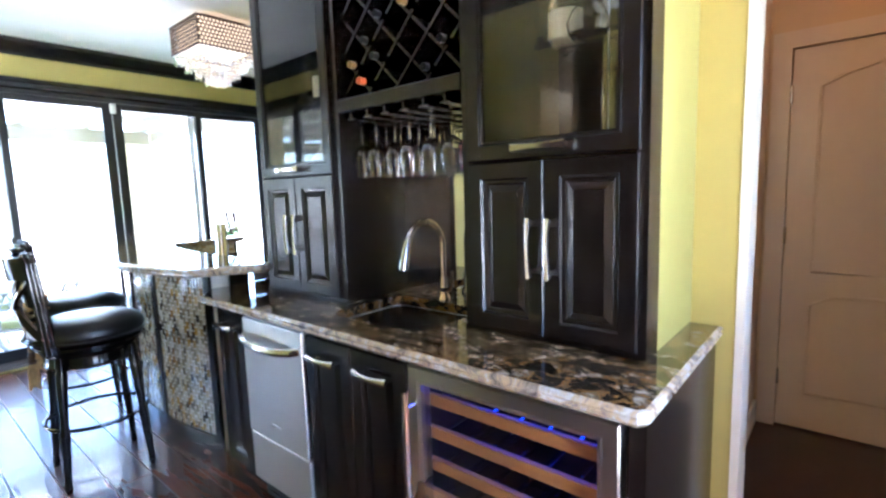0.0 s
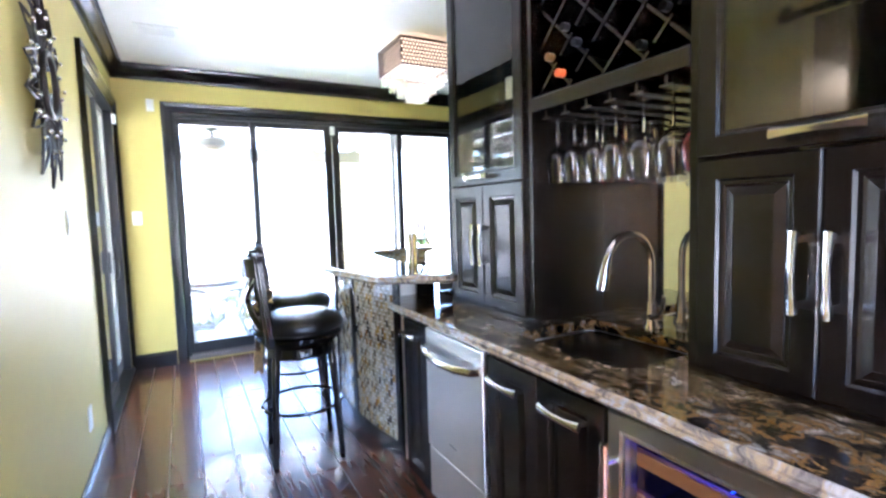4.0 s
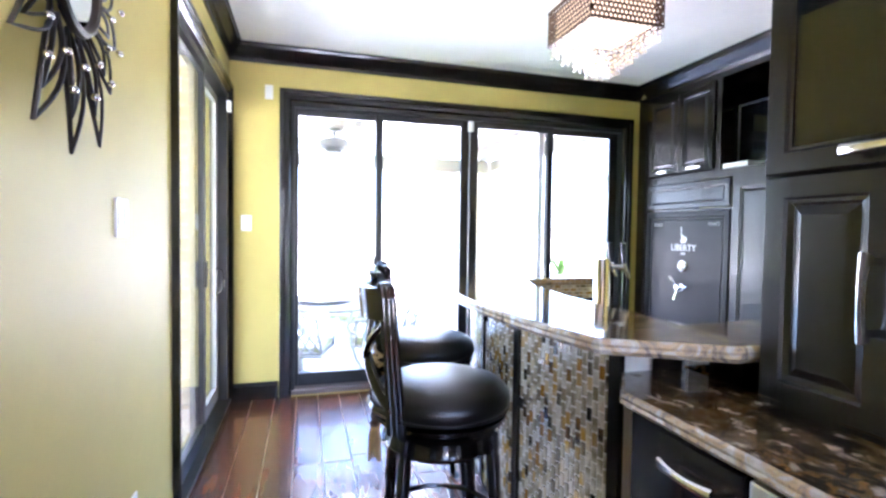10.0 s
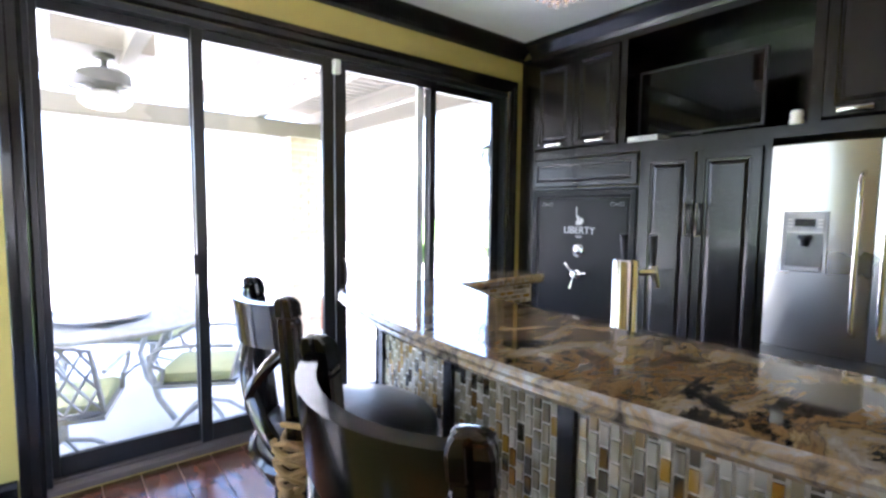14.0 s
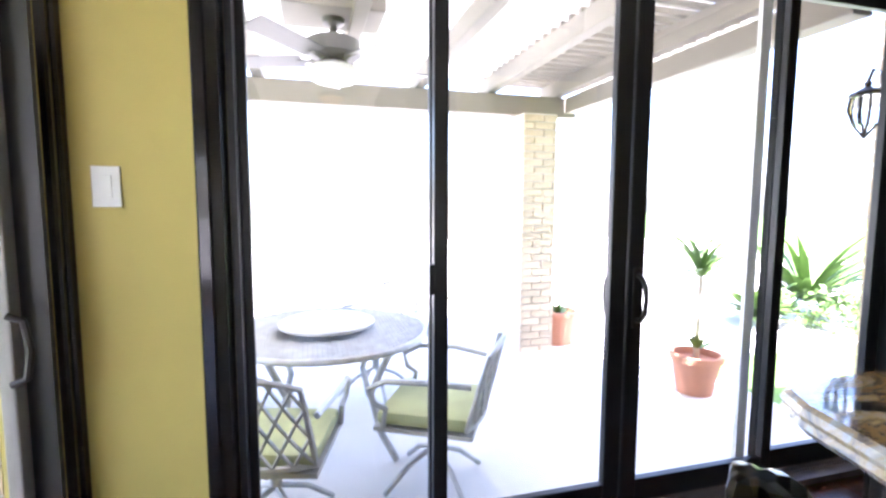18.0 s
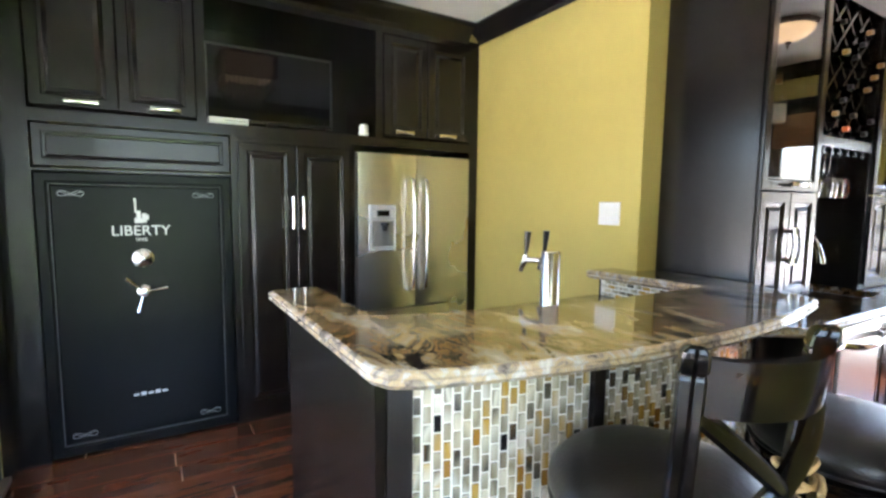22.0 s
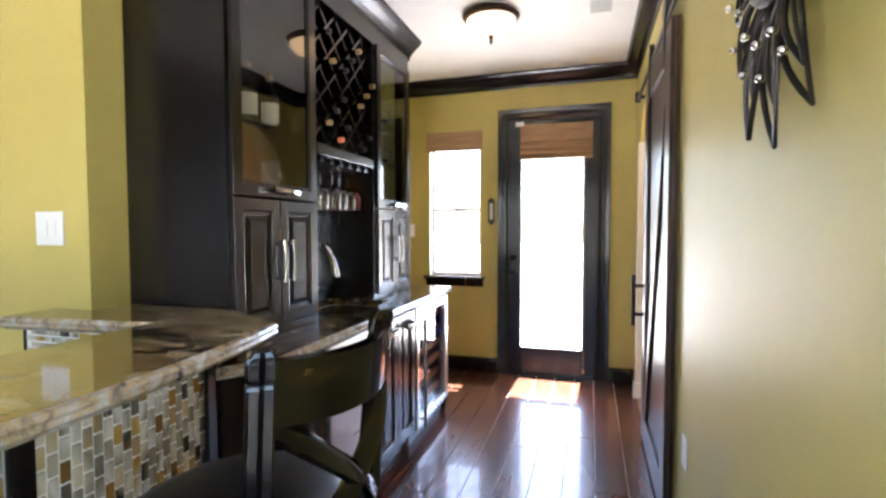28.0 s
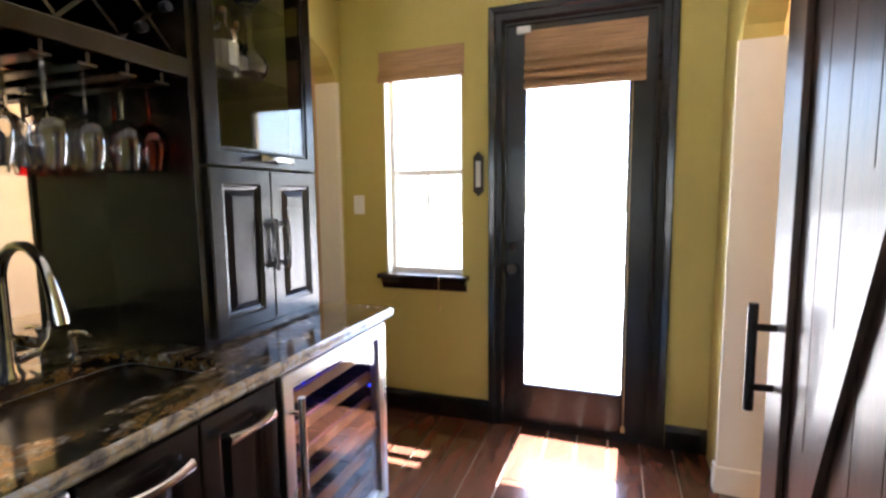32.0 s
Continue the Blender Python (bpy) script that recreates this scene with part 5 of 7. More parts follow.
fd3 = part("drawer", fridge_door(3.352, 4.262, 0.05, 0.632), STEEL, fr, "stainless freezer drawer", smooth=True)
for y in (3.862, 3.758):
    bm = bmesh.new()
    tube(bm, [(FF + 0.012, y, 0.76), (FF - 0.035, y, 0.78)] + [(FF - 0.045 - 0.018 * math.sin(math.pi * i / 8), y, 0.80 + 0.74 * i / 8) for i in range(9)] + [(FF - 0.035, y, 1.56), (FF + 0.012, y, 1.58)], 0.013, 10)
    part("handle", bm, CHROME, fd1 if y > 3.8 else fd2, "bowed steel handle", smooth=True)
bm = bmesh.new()
tube(bm, [(FF + 0.008, 3.42, 0.545), (FF - 0.03, 3.44, 0.545)] + [(FF - 0.045, 3.47 + 0.67 * i / 6, 0.545 + 0.010 * math.sin(math.pi * i / 6)) for i in range(7)] + [(FF - 0.03, 4.17, 0.545), (FF + 0.008, 4.19, 0.545)], 0.013, 10)
part("handle", bm, CHROME, fd3, "bowed steel handle", smooth=True)
dp = part("dispenser", frame_ring(bmesh.new(), DY0, DY1, DZ0, DZ1, FF - 0.006, 0.018, 0.02, 0.004), SILVERPL, fd1, "grey ice and water dispenser")
part("control_panel", bx(FF - 0.008, FF + 0.004, DY0 + 0.015, DY1 - 0.015, 1.275, 1.37, 0.003), mat("silver_control_panel", (0.45, 0.46, 0.47), 0.4), dp)
part("display", bx(FF - 0.010, FF - 0.007, DY0 + 0.055, DY1 - 0.055, 1.305, 1.345), SCREEN, dp)
part("buttons", boxes(*[(FF - 0.010, FF - 0.007, y, y + 0.022, z, z + 0.008) for y in (DY0 + 0.022, DY1 - 0.046) for z in (1.30, 1.318, 1.336)]), WHITEPL, dp)
part("recess", boxes((FF - 0.0045, FF - 0.002, DY0 + 0.02, DY1 - 0.02, 1.08, 1.272)), mat("grey_recess", (0.22, 0.22, 0.22), 0.3, metal=0.3), dp)
bm = bmesh.new()
lathe(bm, [(0.030, 0.0), (0.032, -0.02), (0.02, -0.03), (0.016, -0.06), (0.0, -0.06)], (FF - 0.022, 4.08, 1.262), 14)
part("spout", bm, BLACKPL, dp, smooth=True)
bm = bmesh.new()
prism(bm, [(FF - 0.028, DY0 + 0.025), (FF - 0.028, DY1 - 0.025), (FF - 0.004, DY1 - 0.025), (FF - 0.004, DY0 + 0.025)], 1.075, 1.092)
part("drip_tray", bm, SILVERPL, dp)

# ---- ceiling fixtures ----
ch = thing("chandelier", (3.13, 4.67, ZC), "square pierced-metal chandelier with hanging crystals", "chandelier")
CX, CY = 3.13, 4.67
part("canopy", bx(CX - 0.17, CX + 0.17, CY - 0.17, CY + 0.17, ZC - 0.03, ZC - 0.001, 0.004), BRONZE, ch)
Hh = 0.235
def pierced_plate(u0, u1, z0, z1, cols, rows_, r, t):
    """A thin metal plate along x with staggered round holes; rows of cells, each a hole in a square."""
    bm = bmesh.new()
    cw, chh = (u1 - u0) / cols, (z1 - z0) / rows_
    for rr in range(rows_):
        sh = 0.5 * cw * (rr % 2)
        for c in range(cols + (1 if rr % 2 else 0)):
            a, e = max(u0, u0 + c * cw - sh), min(u1, u0 + (c + 1) * cw - sh)
            cz, cx = z0 + (rr + 0.5) * chh, u0 + (c + 0.5) * cw - sh
            if e - a < cw * 0.9:
                box(bm, a, e, -t, t, cz - chh / 2, cz + chh / 2)
                continue
            out = [(e, cz), (e, cz + chh / 2), (cx, cz + chh / 2), (a, cz + chh / 2), (a, cz), (a, cz - chh / 2), (cx, cz - chh / 2), (e, cz - chh / 2)]
            inn = [(cx + r * math.cos(k * math.pi / 4), cz + r * math.sin(k * math.pi / 4)) for k in range(8)]
            V = [[bm.verts.new((x, y, z)) for x, z in pts] for y in (-t, t) for pts in (out, inn)]
            for k in range(8):
                m = (k + 1) % 8
                bm.faces.new((V[0][k], V[0][m], V[1][m], V[1][k]))
                bm.faces.new((V[2][k], V[3][k], V[3][m], V[2][m]))
                bm.faces.new((V[1][k], V[1][m], V[3][m], V[3][k]))
    box(bm, u0, u1, -t - 0.003, t + 0.003, z0 - 0.010, z0)
    box(bm, u0, u1, -t - 0.003, t + 0.003, z1, z1 + 0.010)
    return bm


for side in range(4):
    bm = pierced_plate(-Hh, Hh, ZC - 0.235, ZC - 0.042, 17, 7, 0.0098, 0.002)
    R = Matrix.Rotation(math.pi / 2 * side, 4, "Z")
    for v in bm.verts:
        v.co = Matrix.Translation((CX, CY, 0)) @ R @ Matrix.Translation((0, -Hh, 0)) @ v.co
    part("pierced_side", bm, BRONZE, ch, "bronze pierced metal side")
part("inner_diffuser", bx(CX - 0.20, CX + 0.20, CY - 0.20, CY + 0.20, ZC - 0.22, ZC - 0.032), glow_mat("lit_cream_diffuser", (1.0, 0.70, 0.42), 0.09), ch, "glowing cream inner shade")
def bead(r):
    bm = bmesh.new()
    bmesh.ops.create_icosphere(bm, subdivisions=1, radius=r)
    return mesh("crystal", bm, CRYSTAL)
BEAD = bead(0.0135)
k = 0
for tier, (half, drop) in enumerate(((0.215, 0.0), (0.165, 0.05), (0.115, 0.10), (0.065, 0.15), (0.02, 0.185))):
    n = max(1, int(half * 2 / 0.036))
    for s in range(4):
        for i in range(n):
            u = -half + 2 * half * i / n
            x, y = ((u, -half), (half, u), (-u, half), (-half, -u))[s]
            for j in range(3 if tier < 4 else 2):
                ob = new("crystal", BEAD)
                ob.parent = ch
                ob.location = (x, y, -0.245 - drop - j * 0.030 - 0.006 * ((i + s) % 2))
                k += 1

fl = thing("ceiling_light", (1.88, 1.45, ZC), "bronze flush ceiling light with lit amber glass bowl", "ceiling light")
bm = bmesh.new()
lathe(bm, [(0.10, ZC - 0.001), (0.175, ZC - 0.006), (0.185, ZC - 0.018), (0.165, ZC - 0.03), (0.172, ZC - 0.038), (0.16, ZC - 0.046), (0.15, ZC - 0.046)], (1.88, 1.45, 0), 32)
part("rim", bm, BRONZE, fl, smooth=True)
bm = bmesh.new()
lathe(bm, [(0.158, ZC - 0.046), (0.15, ZC - 0.075), (0.12, ZC - 0.108), (0.07, ZC - 0.130), (0.02, ZC - 0.138), (0.0, ZC - 0.139)], (1.88, 1.45, 0), 32)
part("bowl", bm, SHADEGLOW, fl, "lit amber glass bowl", smooth=True)
bm = bmesh.new()
lathe(bm, [(0.0, ZC - 0.136), (0.022, ZC - 0.138), (0.016, ZC - 0.155), (0.008, ZC - 0.165), (0.013, ZC - 0.175), (0.006, ZC - 0.185), (0.0, ZC - 0.20)], (1.88, 1.45, 0), 14)
part("finial", bm, BRONZE, fl, smooth=True)
def vent(x, y, w, d):
    v = thing("ceiling_vent", (x, y, ZC), "white slatted ceiling air vent", "vent", "ceiling vents")
    part("frame", boxes((x - w, x - w + 0.025, y - d, y + d, ZC - 0.012, ZC - 0.001), (x + w - 0.025, x + w, y - d, y + d, ZC - 0.012, ZC - 0.001), (x - w + 0.025, x + w - 0.025, y - d, y - d + 0.025, ZC - 0.012, ZC - 0.001), (x - w + 0.025, x + w - 0.025, y + d - 0.025, y + d, ZC - 0.012, ZC - 0.001)), WHITEPL, v)
    part("backing", bx(x - w + 0.025, x + w - 0.025, y - d + 0.025, y + d - 0.025, ZC - 0.004, ZC - 0.001), GREYBAR, v)
    n = 9
    for i in range(n):
        yy = y - d + 0.03 + (2 * d - 0.06) * i / (n - 1)
        part("slat", bx(x - w + 0.025, x + w - 0.025, yy - 0.004, yy + 0.005, ZC - 0.011, ZC - 0.005), WHITEPL, v)
vent(1.28, 5.14, 0.14, 0.11)
vent(1.20, 1.40, 0.09, 0.13)

# ---- wall things ----
def plate(name, x, y, z, w, h, face, label, cat, mt=WHITEPL, toggle=1):
    """A switch or socket plate; face: x+ (left wall), y- (patio wall), y+ (back and kitchen walls)."""
    t = thing(name, (x, y, z), label, cat)
    def pb(u0, u1, z0, z1, d0, d1, bev=0.002):
        if face == "x+":
            return bx(x + d0, x + d1, y + u0, y + u1, z + z0, z + z1, bev)
        s = -1 if face == "y-" else 1
        a, b = sorted((y + s * d0, y + s * d1))
        return bx(x + u0, x + u1, a, b, z + z0, z + z1, bev)
    part("plate", pb(-w / 2, w / 2, -h / 2, h / 2, 0.0005, 0.008), mt, t)
    for i in range(toggle):
        u = (i - (toggle - 1) / 2) * 0.046
        part("rocker", pb(u - 0.016, u + 0.016, -0.033, 0.033, 0.0082, 0.0115), mt, t)
    return t
plate("light_switch", 1.0, YS, 1.385, 0.075, 0.12, "y-", "white rocker light switch on the wall", "switch")
plate("light_switch", 3.235, YK, 1.355, 0.145, 0.13, "y+", "white double rocker switch plate", "switch", toggle=2)
plate("light_switch", 2.93, YB, 1.335, 0.075, 0.12, "y+", "white rocker light switch by the window", "switch")
plate("light_switch", XL, 3.88, 1.365, 0.10, 0.12, "x+", "white double switch plate on the long wall", "switch", toggle=2)
plate("wall_socket", XL, 3.96, 0.37, 0.075, 0.12, "x+", "white wall socket near the floor", "socket")
plate("wall_socket", XL, 2.52, 0.47, 0.075, 0.12, "x+", "white wall socket near the floor", "socket")
plate("motion_sensor", 1.165, YS, 2.40, 0.06, 0.11, "y-", "small white alarm sensor high on the wall", "sensor", toggle=0)
th = thing("thermometer", (2.13, YB, 1.51), "dark metal wall thermometer with glass tube", "thermometer")
bm = bmesh.new()
pts = [(-0.030, -0.10), (0.0, -0.13), (0.030, -0.10), (0.030, 0.10), (0.0, 0.13), (-0.030, 0.10)]
a = [bm.verts.new((2.13 + u, YB + 0.001, 1.51 + z)) for u, z in pts]
b = [bm.verts.new((2.13 + u, YB + 0.014, 1.51 + z)) for u, z in pts]
bm.faces.new(a); bm.faces.new(b[::-1])
for i in range(6):
    bm.faces.new((a[i], a[(i + 1) % 6], b[(i + 1) % 6], b[i]))
part("backplate", bm, DARKMETAL, th)
part("scale", bx(2.116, 2.144, YB + 0.0145, YB + 0.018, 1.435, 1.585), SILVER, th, "pale printed scale")

# sunburst mirror on the left wall
sb = thing("sunburst_mirror", (XL, 3.49, 1.92), "oval wall mirror in a dark metal sunburst frame", "mirror")
SBY, SBZ = 3.49, 1.92
bm = bmesh.new()
n = 40
ring = [(SBY + 0.105 * math.cos(2 * math.pi * i / n), SBZ + 0.125 * math.sin(2 * math.pi * i / n)) for i in range(n)]
tube(bm, [(XL + 0.045, y, z) for y, z in ring], 0.013, 8, closed=True)
part("frame", bm, DARKMETAL, sb, "dark oval frame", smooth=True)
bm = bmesh.new()
f0 = [bm.verts.new((XL + 0.046, y, z)) for y, z in ring]
f1 = [bm.verts.new((XL + 0.030, y, z)) for y, z in ring]
bm.faces.new(f0); bm.faces.new(f1[::-1])
for i in range(n):
    bm.faces.new((f0[i], f0[(i + 1) % n], f1[(i + 1) % n], f1[i]))
part("mirror_glass", bm, MIRROR, sb, "oval mirror glass")
part("mount", bx(XL, XL + 0.03, SBY - 0.05, SBY + 0.05, SBZ - 0.05, SBZ + 0.05), DARKMETAL, sb)
for i in range(14):
    a = 2 * math.pi * (i + 0.5) / 14
    vertical = abs(math.sin(a))
    L = (0.17 if i % 2 else 0.15) + 0.12 * vertical ** 2
    c, s_ = math.cos(a), math.sin(a)
    for wd in (0.045, 0.022):
        bm = bmesh.new()
        pts = []
        for j in range(17):
            t = j / 16
            r = 0.11 + L * (1 - abs(2 * t - 1)) * (1.0 if wd > 0.03 else 0.72)
            u = wd * math.sin(math.pi * (1 - abs(2 * t - 1)) ** 0.8) * (1 if t < 0.5 else -1)
            x = XL + 0.022 + 0.016 * math.sin(math.pi * (1 - abs(2 * t - 1)) * 0.9)
            pts.append((x, SBY + c * r - s_ * u, SBZ + s_ * r * 1.08 + c * u))
        tube(bm, pts, 0.0042, 6, flat=1.5)
        part("petal", bm, DARKMETAL, sb, "bent dark metal petal", smooth=True)
    for q, rr in enumerate((0.20, 0.27)):
        bm = bmesh.new()
        bmesh.ops.create_icosphere(bm, subdivisions=2, radius=0.010)
        bmesh.ops.translate(bm, verts=bm.verts[:], vec=(XL + 0.046, SBY + c * rr + s_ * 0.03 * (q * 2 - 1), SBZ + s_ * rr - c * 0.03 * (q * 2 - 1)))
        part("bead", bm, CHROME, sb, "small shiny bead", smooth=True)

# barn door
bd = thing("barn_door", (0.94, 1.91, 0.02), "sliding dark wooden barn door on an iron rail", "barn door")
BY0, BY1, BZ0, BZ1 = 1.28, 2.27, 0.025, 2.27
nb = 8
for i in range(nb):
    a = BY0 + (BY1 - BY0) * i / nb
    b = BY0 + (BY1 - BY0) * (i + 1) / nb
    part("board", bx(0.884, 0.904, a + 0.001, b - 0.001, BZ0, BZ1, 0.002), BARNWOOD, bd)
for a, b, c, e in ((BY0, BY0 + 0.14, BZ0, BZ1), (BY1 - 0.14, BY1, BZ0, BZ1), (BY0 + 0.14, BY1 - 0.14, BZ0, BZ0 + 0.16), (BY0 + 0.14, BY1 - 0.14, BZ1 - 0.14, BZ1)):
    part("rail", bx(0.905, 0.925, a, b, c, e, 0.003), BARNWOOD, bd)
bm = bmesh.new()
ya, za, yb, zb = BY0 + 0.14, BZ0 + 0.16, BY1 - 0.14, BZ1 - 0.14
L = math.hypot(yb - ya, zb - za)
dy, dz = (yb - ya) / L, (zb - za) / L
vs = [bm.verts.new((x, y, z)) for x in (0.906, 0.922) for y, z in ((ya + 0.06, za), (yb, zb - 0.10), (yb, zb), (yb - 0.06, zb), (ya, za + 0.10), (ya, za))]
bm.faces.new(vs[:6]); bm.faces.new(vs[6:][::-1])
for i in range(6):
    bm.faces.new((vs[i], vs[(i + 1) % 6], vs[6 + (i + 1) % 6], vs[6 + i]))
part("brace", bm, BARNWOOD, bd, "diagonal brace")
bm = bmesh.new()
hy = BY0 + 0.06
tube(bm, [(0.985, hy, 0.74), (0.985, hy, 1.06)], 0.014, 10)
for z in (0.81, 0.99):
    tube(bm, [(0.925, hy, z), (0.985, hy, z)], 0.011, 8)
part("handle", bm, DARKMETAL, bd, "black iron bar handle", smooth=True)
for y in (1.50, 2.10):
    bm = bmesh.new()
    box(bm, 0.926, 0.933, y - 0.022, y + 0.022, BZ1 - 0.18, BZ1 + 0.10, 0.003)
    lathe(bm, [(0.0, -0.012), (0.055, -0.012), (0.055, -0.004), (0.046, 0.0), (0.055, 0.004), (0.055, 0.012), (0.0, 0.012)], (0.920, y, BZ1 + 0.098), 20, "x")
    part("roller", bm, DARKMETAL, bd, "black iron strap and roller", smooth=True)
rl = thing("barn_door_rail", (XL, 1.6, 2.32), "black iron sliding door rail", "rail")
part("bar", bx(0.914, 0.926, 0.66, 2.44, 2.29, 2.326, 0.002), DARKMETAL, rl)
for y in (0.76, 1.30, 1.80, 2.36):
    bm = bmesh.new()
    tube(bm, [(XL, y, 2.308), (0.914, y, 2.308)], 0.014, 10)
    part("spacer", bm, DARKMETAL, rl, smooth=True)
for y in (0.70, 2.40):
    part("stop", bx(0.902, 0.942, y - 0.02, y + 0.02, 2.285, 2.36, 0.004), DARKMETAL, rl)

# woven shades
def shade(name, x0, x1, ztop, zbot, y, folds, label):
    t = thing(name, ((x0 + x1) / 2, y, zbot), label, "window shade", "woven roman shades")
    part("valance", bx(x0, x1, y, y + 0.012, ztop - 0.11, ztop, 0.002), BAMBOO, t)
    part("backing", bx(x0 + 0.004, x1 - 0.004, y + 0.001, y + 0.005, zbot + 0.006, ztop - 0.11), BAMBOO, t)
    for i in range(folds):
        z = ztop - 0.11 - (ztop - 0.11 - zbot) * (i + 1) / folds
        h = (ztop - 0.11 - zbot) / folds
        bm = bmesh.new()
        off = 0.004 + 0.007 * i
        prof = [(y + 0.004, z + h + 0.004), (y + 0.010, z + h), (y + 0.028 + off, z + h * 0.45), (y + 0.036 + off, z + 0.010), (y + 0.030 + off, z), (y + 0.010, z + 0.012)]
        extrude_profile(bm, prof, "x", x0 + 0.003, x1 - 0.003)
        part("fold", bm, BAMBOO, t)
    return t
ds = shade("roman_shade", 1.235, 1.865, 2.285, 1.965, YB - 0.012, 4, "folded woven bamboo shade on the glazed door")
ws = shade("roman_shade", 2.215, 2.765, 2.262, 2.075, YB + 0.001, 1, "raised woven bamboo shade on the window")
for x, z0, z1, yy, nm in ((1.30, 0.10, 1.97, YB + 0.045, ds), (2.36, 0.72, 2.08, YB + 0.085, ws)):
    bm = bmesh.new()
    tube(bm, [(x, yy - 0.02, z1), (x, yy, z0)], 0.0016, 5)
    lathe(bm, [(0.0, 0.0), (0.010, 0.004), (0.012, 0.022), (0.005, 0.040), (0.0, 0.042)], (x, yy, z0 - 0.03), 10)
    part("pull_cord", bm, ROPE, nm, "cord with wooden tassel")

# ---- bar stools ----
def stool(name, side):
    """A swivel bar stool at the origin whose back is towards -x; side: the post (-1, 1) with the rope."""
    t = thing(name, (0, 0, 0), "black turned-wood swivel bar stool with leather seat and rope tassel", "bar stool", "bar stools")
    for a in (45, 135, 225, 315):
        c, s_ = math.cos(radians(a)), math.sin(radians(a))
        bm = bmesh.new()
        hs = (0.0, 0.03, 0.06, 0.22, 0.30, 0.33, 0.45, 0.58, 0.60, 0.62, 0.66)
        rs = (0.013, 0.017, 0.015, 0.020, 0.022, 0.017, 0.021, 0.024, 0.019, 0.024, 0.024)
        tube(bm, [(c * (0.255 - 0.075 * h), s_ * (0.255 - 0.075 * h), h) for h in hs], list(rs), 10)
        part("leg", bm, STOOLWOOD, t, smooth=True)
    bm = bmesh.new()
    tube(bm, [(0.222 * math.cos(2 * math.pi * i / 28), 0.222 * math.sin(2 * math.pi * i / 28), 0.30) for i in range(28)], 0.010, 8, closed=True)
    part("foot_ring", bm, STOOLWOOD, t, smooth=True)
    bm = bmesh.new()
    lathe(bm, [(0.0, 0.585), (0.175, 0.585), (0.198, 0.592), (0.202, 0.602), (0.196, 0.612), (0.196, 0.648), (0.204, 0.656), (0.210, 0.668), (0.200, 0.676), (0.205, 0.682), (0.0, 0.682)], (0, 0, 0), 36)
    part("apron", bm, STOOLWOOD, t, smooth=True)
    bm = bmesh.new()
    lathe(bm, [(0.0, 0.683), (0.215, 0.683), (0.235, 0.692), (0.236, 0.705), (0.215, 0.713), (0.0, 0.713)], (0, 0, 0), 36)
    part("swivel_ring", bm, STOOLWOOD, t, smooth=True)
    bm = bmesh.new()
    lathe(bm, [(0.0, 0.714), (0.205, 0.714), (0.236, 0.727), (0.248, 0.750), (0.243, 0.778), (0.222, 0.802), (0.18, 0.818), (0.10, 0.828), (0.0, 0.831)], (0, 0, 0), 36)
    st = part("seat", bm, LEATHER, t, "black leather seat", smooth=True)
    bm = bmesh.new()
    tube(bm, [(0.242 * math.cos(2 * math.pi * i / 36), 0.242 * math.sin(2 * math.pi * i / 36), 0.728) for i in range(36)], 0.005, 6, closed=True)
    part("piping", bm, LEATHER, st, smooth=True)
    def bp(u, z):
        """A point of the curved back: u from -1 to 1 across, height z."""
        a = u * 0.76
        r = 0.245 + 0.04 * (z - 0.70)
        return Vector((-r * math.cos(a) - 0.05 * (z - 0.70), r * math.sin(a), z))
    for u in (-1, 1):
        # square post with a fluted face and a ringed block on top
        bm = bmesh.new()
        d = Vector((math.cos(u * 0.76), -math.sin(u * 0.76), 0))
        e = Vector((-d.y, d.x, 0))
        loops = []
        for z, w, lean in ((0.69, 0.024, 0), (0.80, 0.023, 0), (0.90, 0.021, 0), (1.00, 0.021, 0), (1.118, 0.0210, 0), (1.123, 0.0195, 0), (1.128, 0.0195, 0), (1.133, 0.0222, 0), (1.158, 0.0222, 0.003), (1.168, 0.0200, 0.006), (1.175, 0.0150, 0.009), (1.177, 0.0090, 0.010)):
            c = bp(u, z) - d * lean
            k = 0.004
            sec = [(-w, -w + k), (-w + k, -w), (-0.004, -w), (0, -w + 0.004), (0.004, -w), (w - k, -w), (w, -w + k), (w, w - k), (w - k, w), (0.004, w), (0, w - 0.004), (-0.004, w), (-w + k, w), (-w, w - k), (-w, 0.004), (-w + 0.004, 0), (-w, -0.004)]
            loops.append([bm.verts.new(c + d * p + e * q) for p, q in sec])
        for A, B in zip(loops, loops[1:]):
            m_ = len(A)
            for k_ in range(m_):
                bm.faces.new((A[k_], A[(k_ + 1) % m_], B[(k_ + 1) % m_], B[k_]))
        bm.faces.new(loops[0][::-1]); bm.faces.new(loops[-1])
        part("back_post", bm, STOOLWOOD, t)
    bm = bmesh.new()
    n = 12
    rings = []
    for i in range(n + 1):
        u = -1 + 2 * i / n
        z0, z1 = 1.045 + 0.012 * u * u, 1.158 - 0.006 * (1 - u * u)
        pi, po = bp(u, z0), bp(u, z1)
        d = Vector((math.cos(u * 0.76), -math.sin(u * 0.76), 0))
        rings.append([bm.verts.new(q) for q in (pi - d * 0.011, po - d * 0.014, po + d * 0.012, pi + d * 0.011)])
    for A, B in zip(rings, rings[1:]):
        for k_ in range(4):
            bm.faces.new((A[k_], A[(k_ + 1) % 4], B[(k_ + 1) % 4], B[k_]))
    bm.faces.new(rings[0]); bm.faces.new(rings[-1][::-1])
    part("top_rail", bm, STOOLWOOD, t, "curved wooden top rail", smooth=True)
    for s_ in (1, -1):
        bm = bmesh.new()
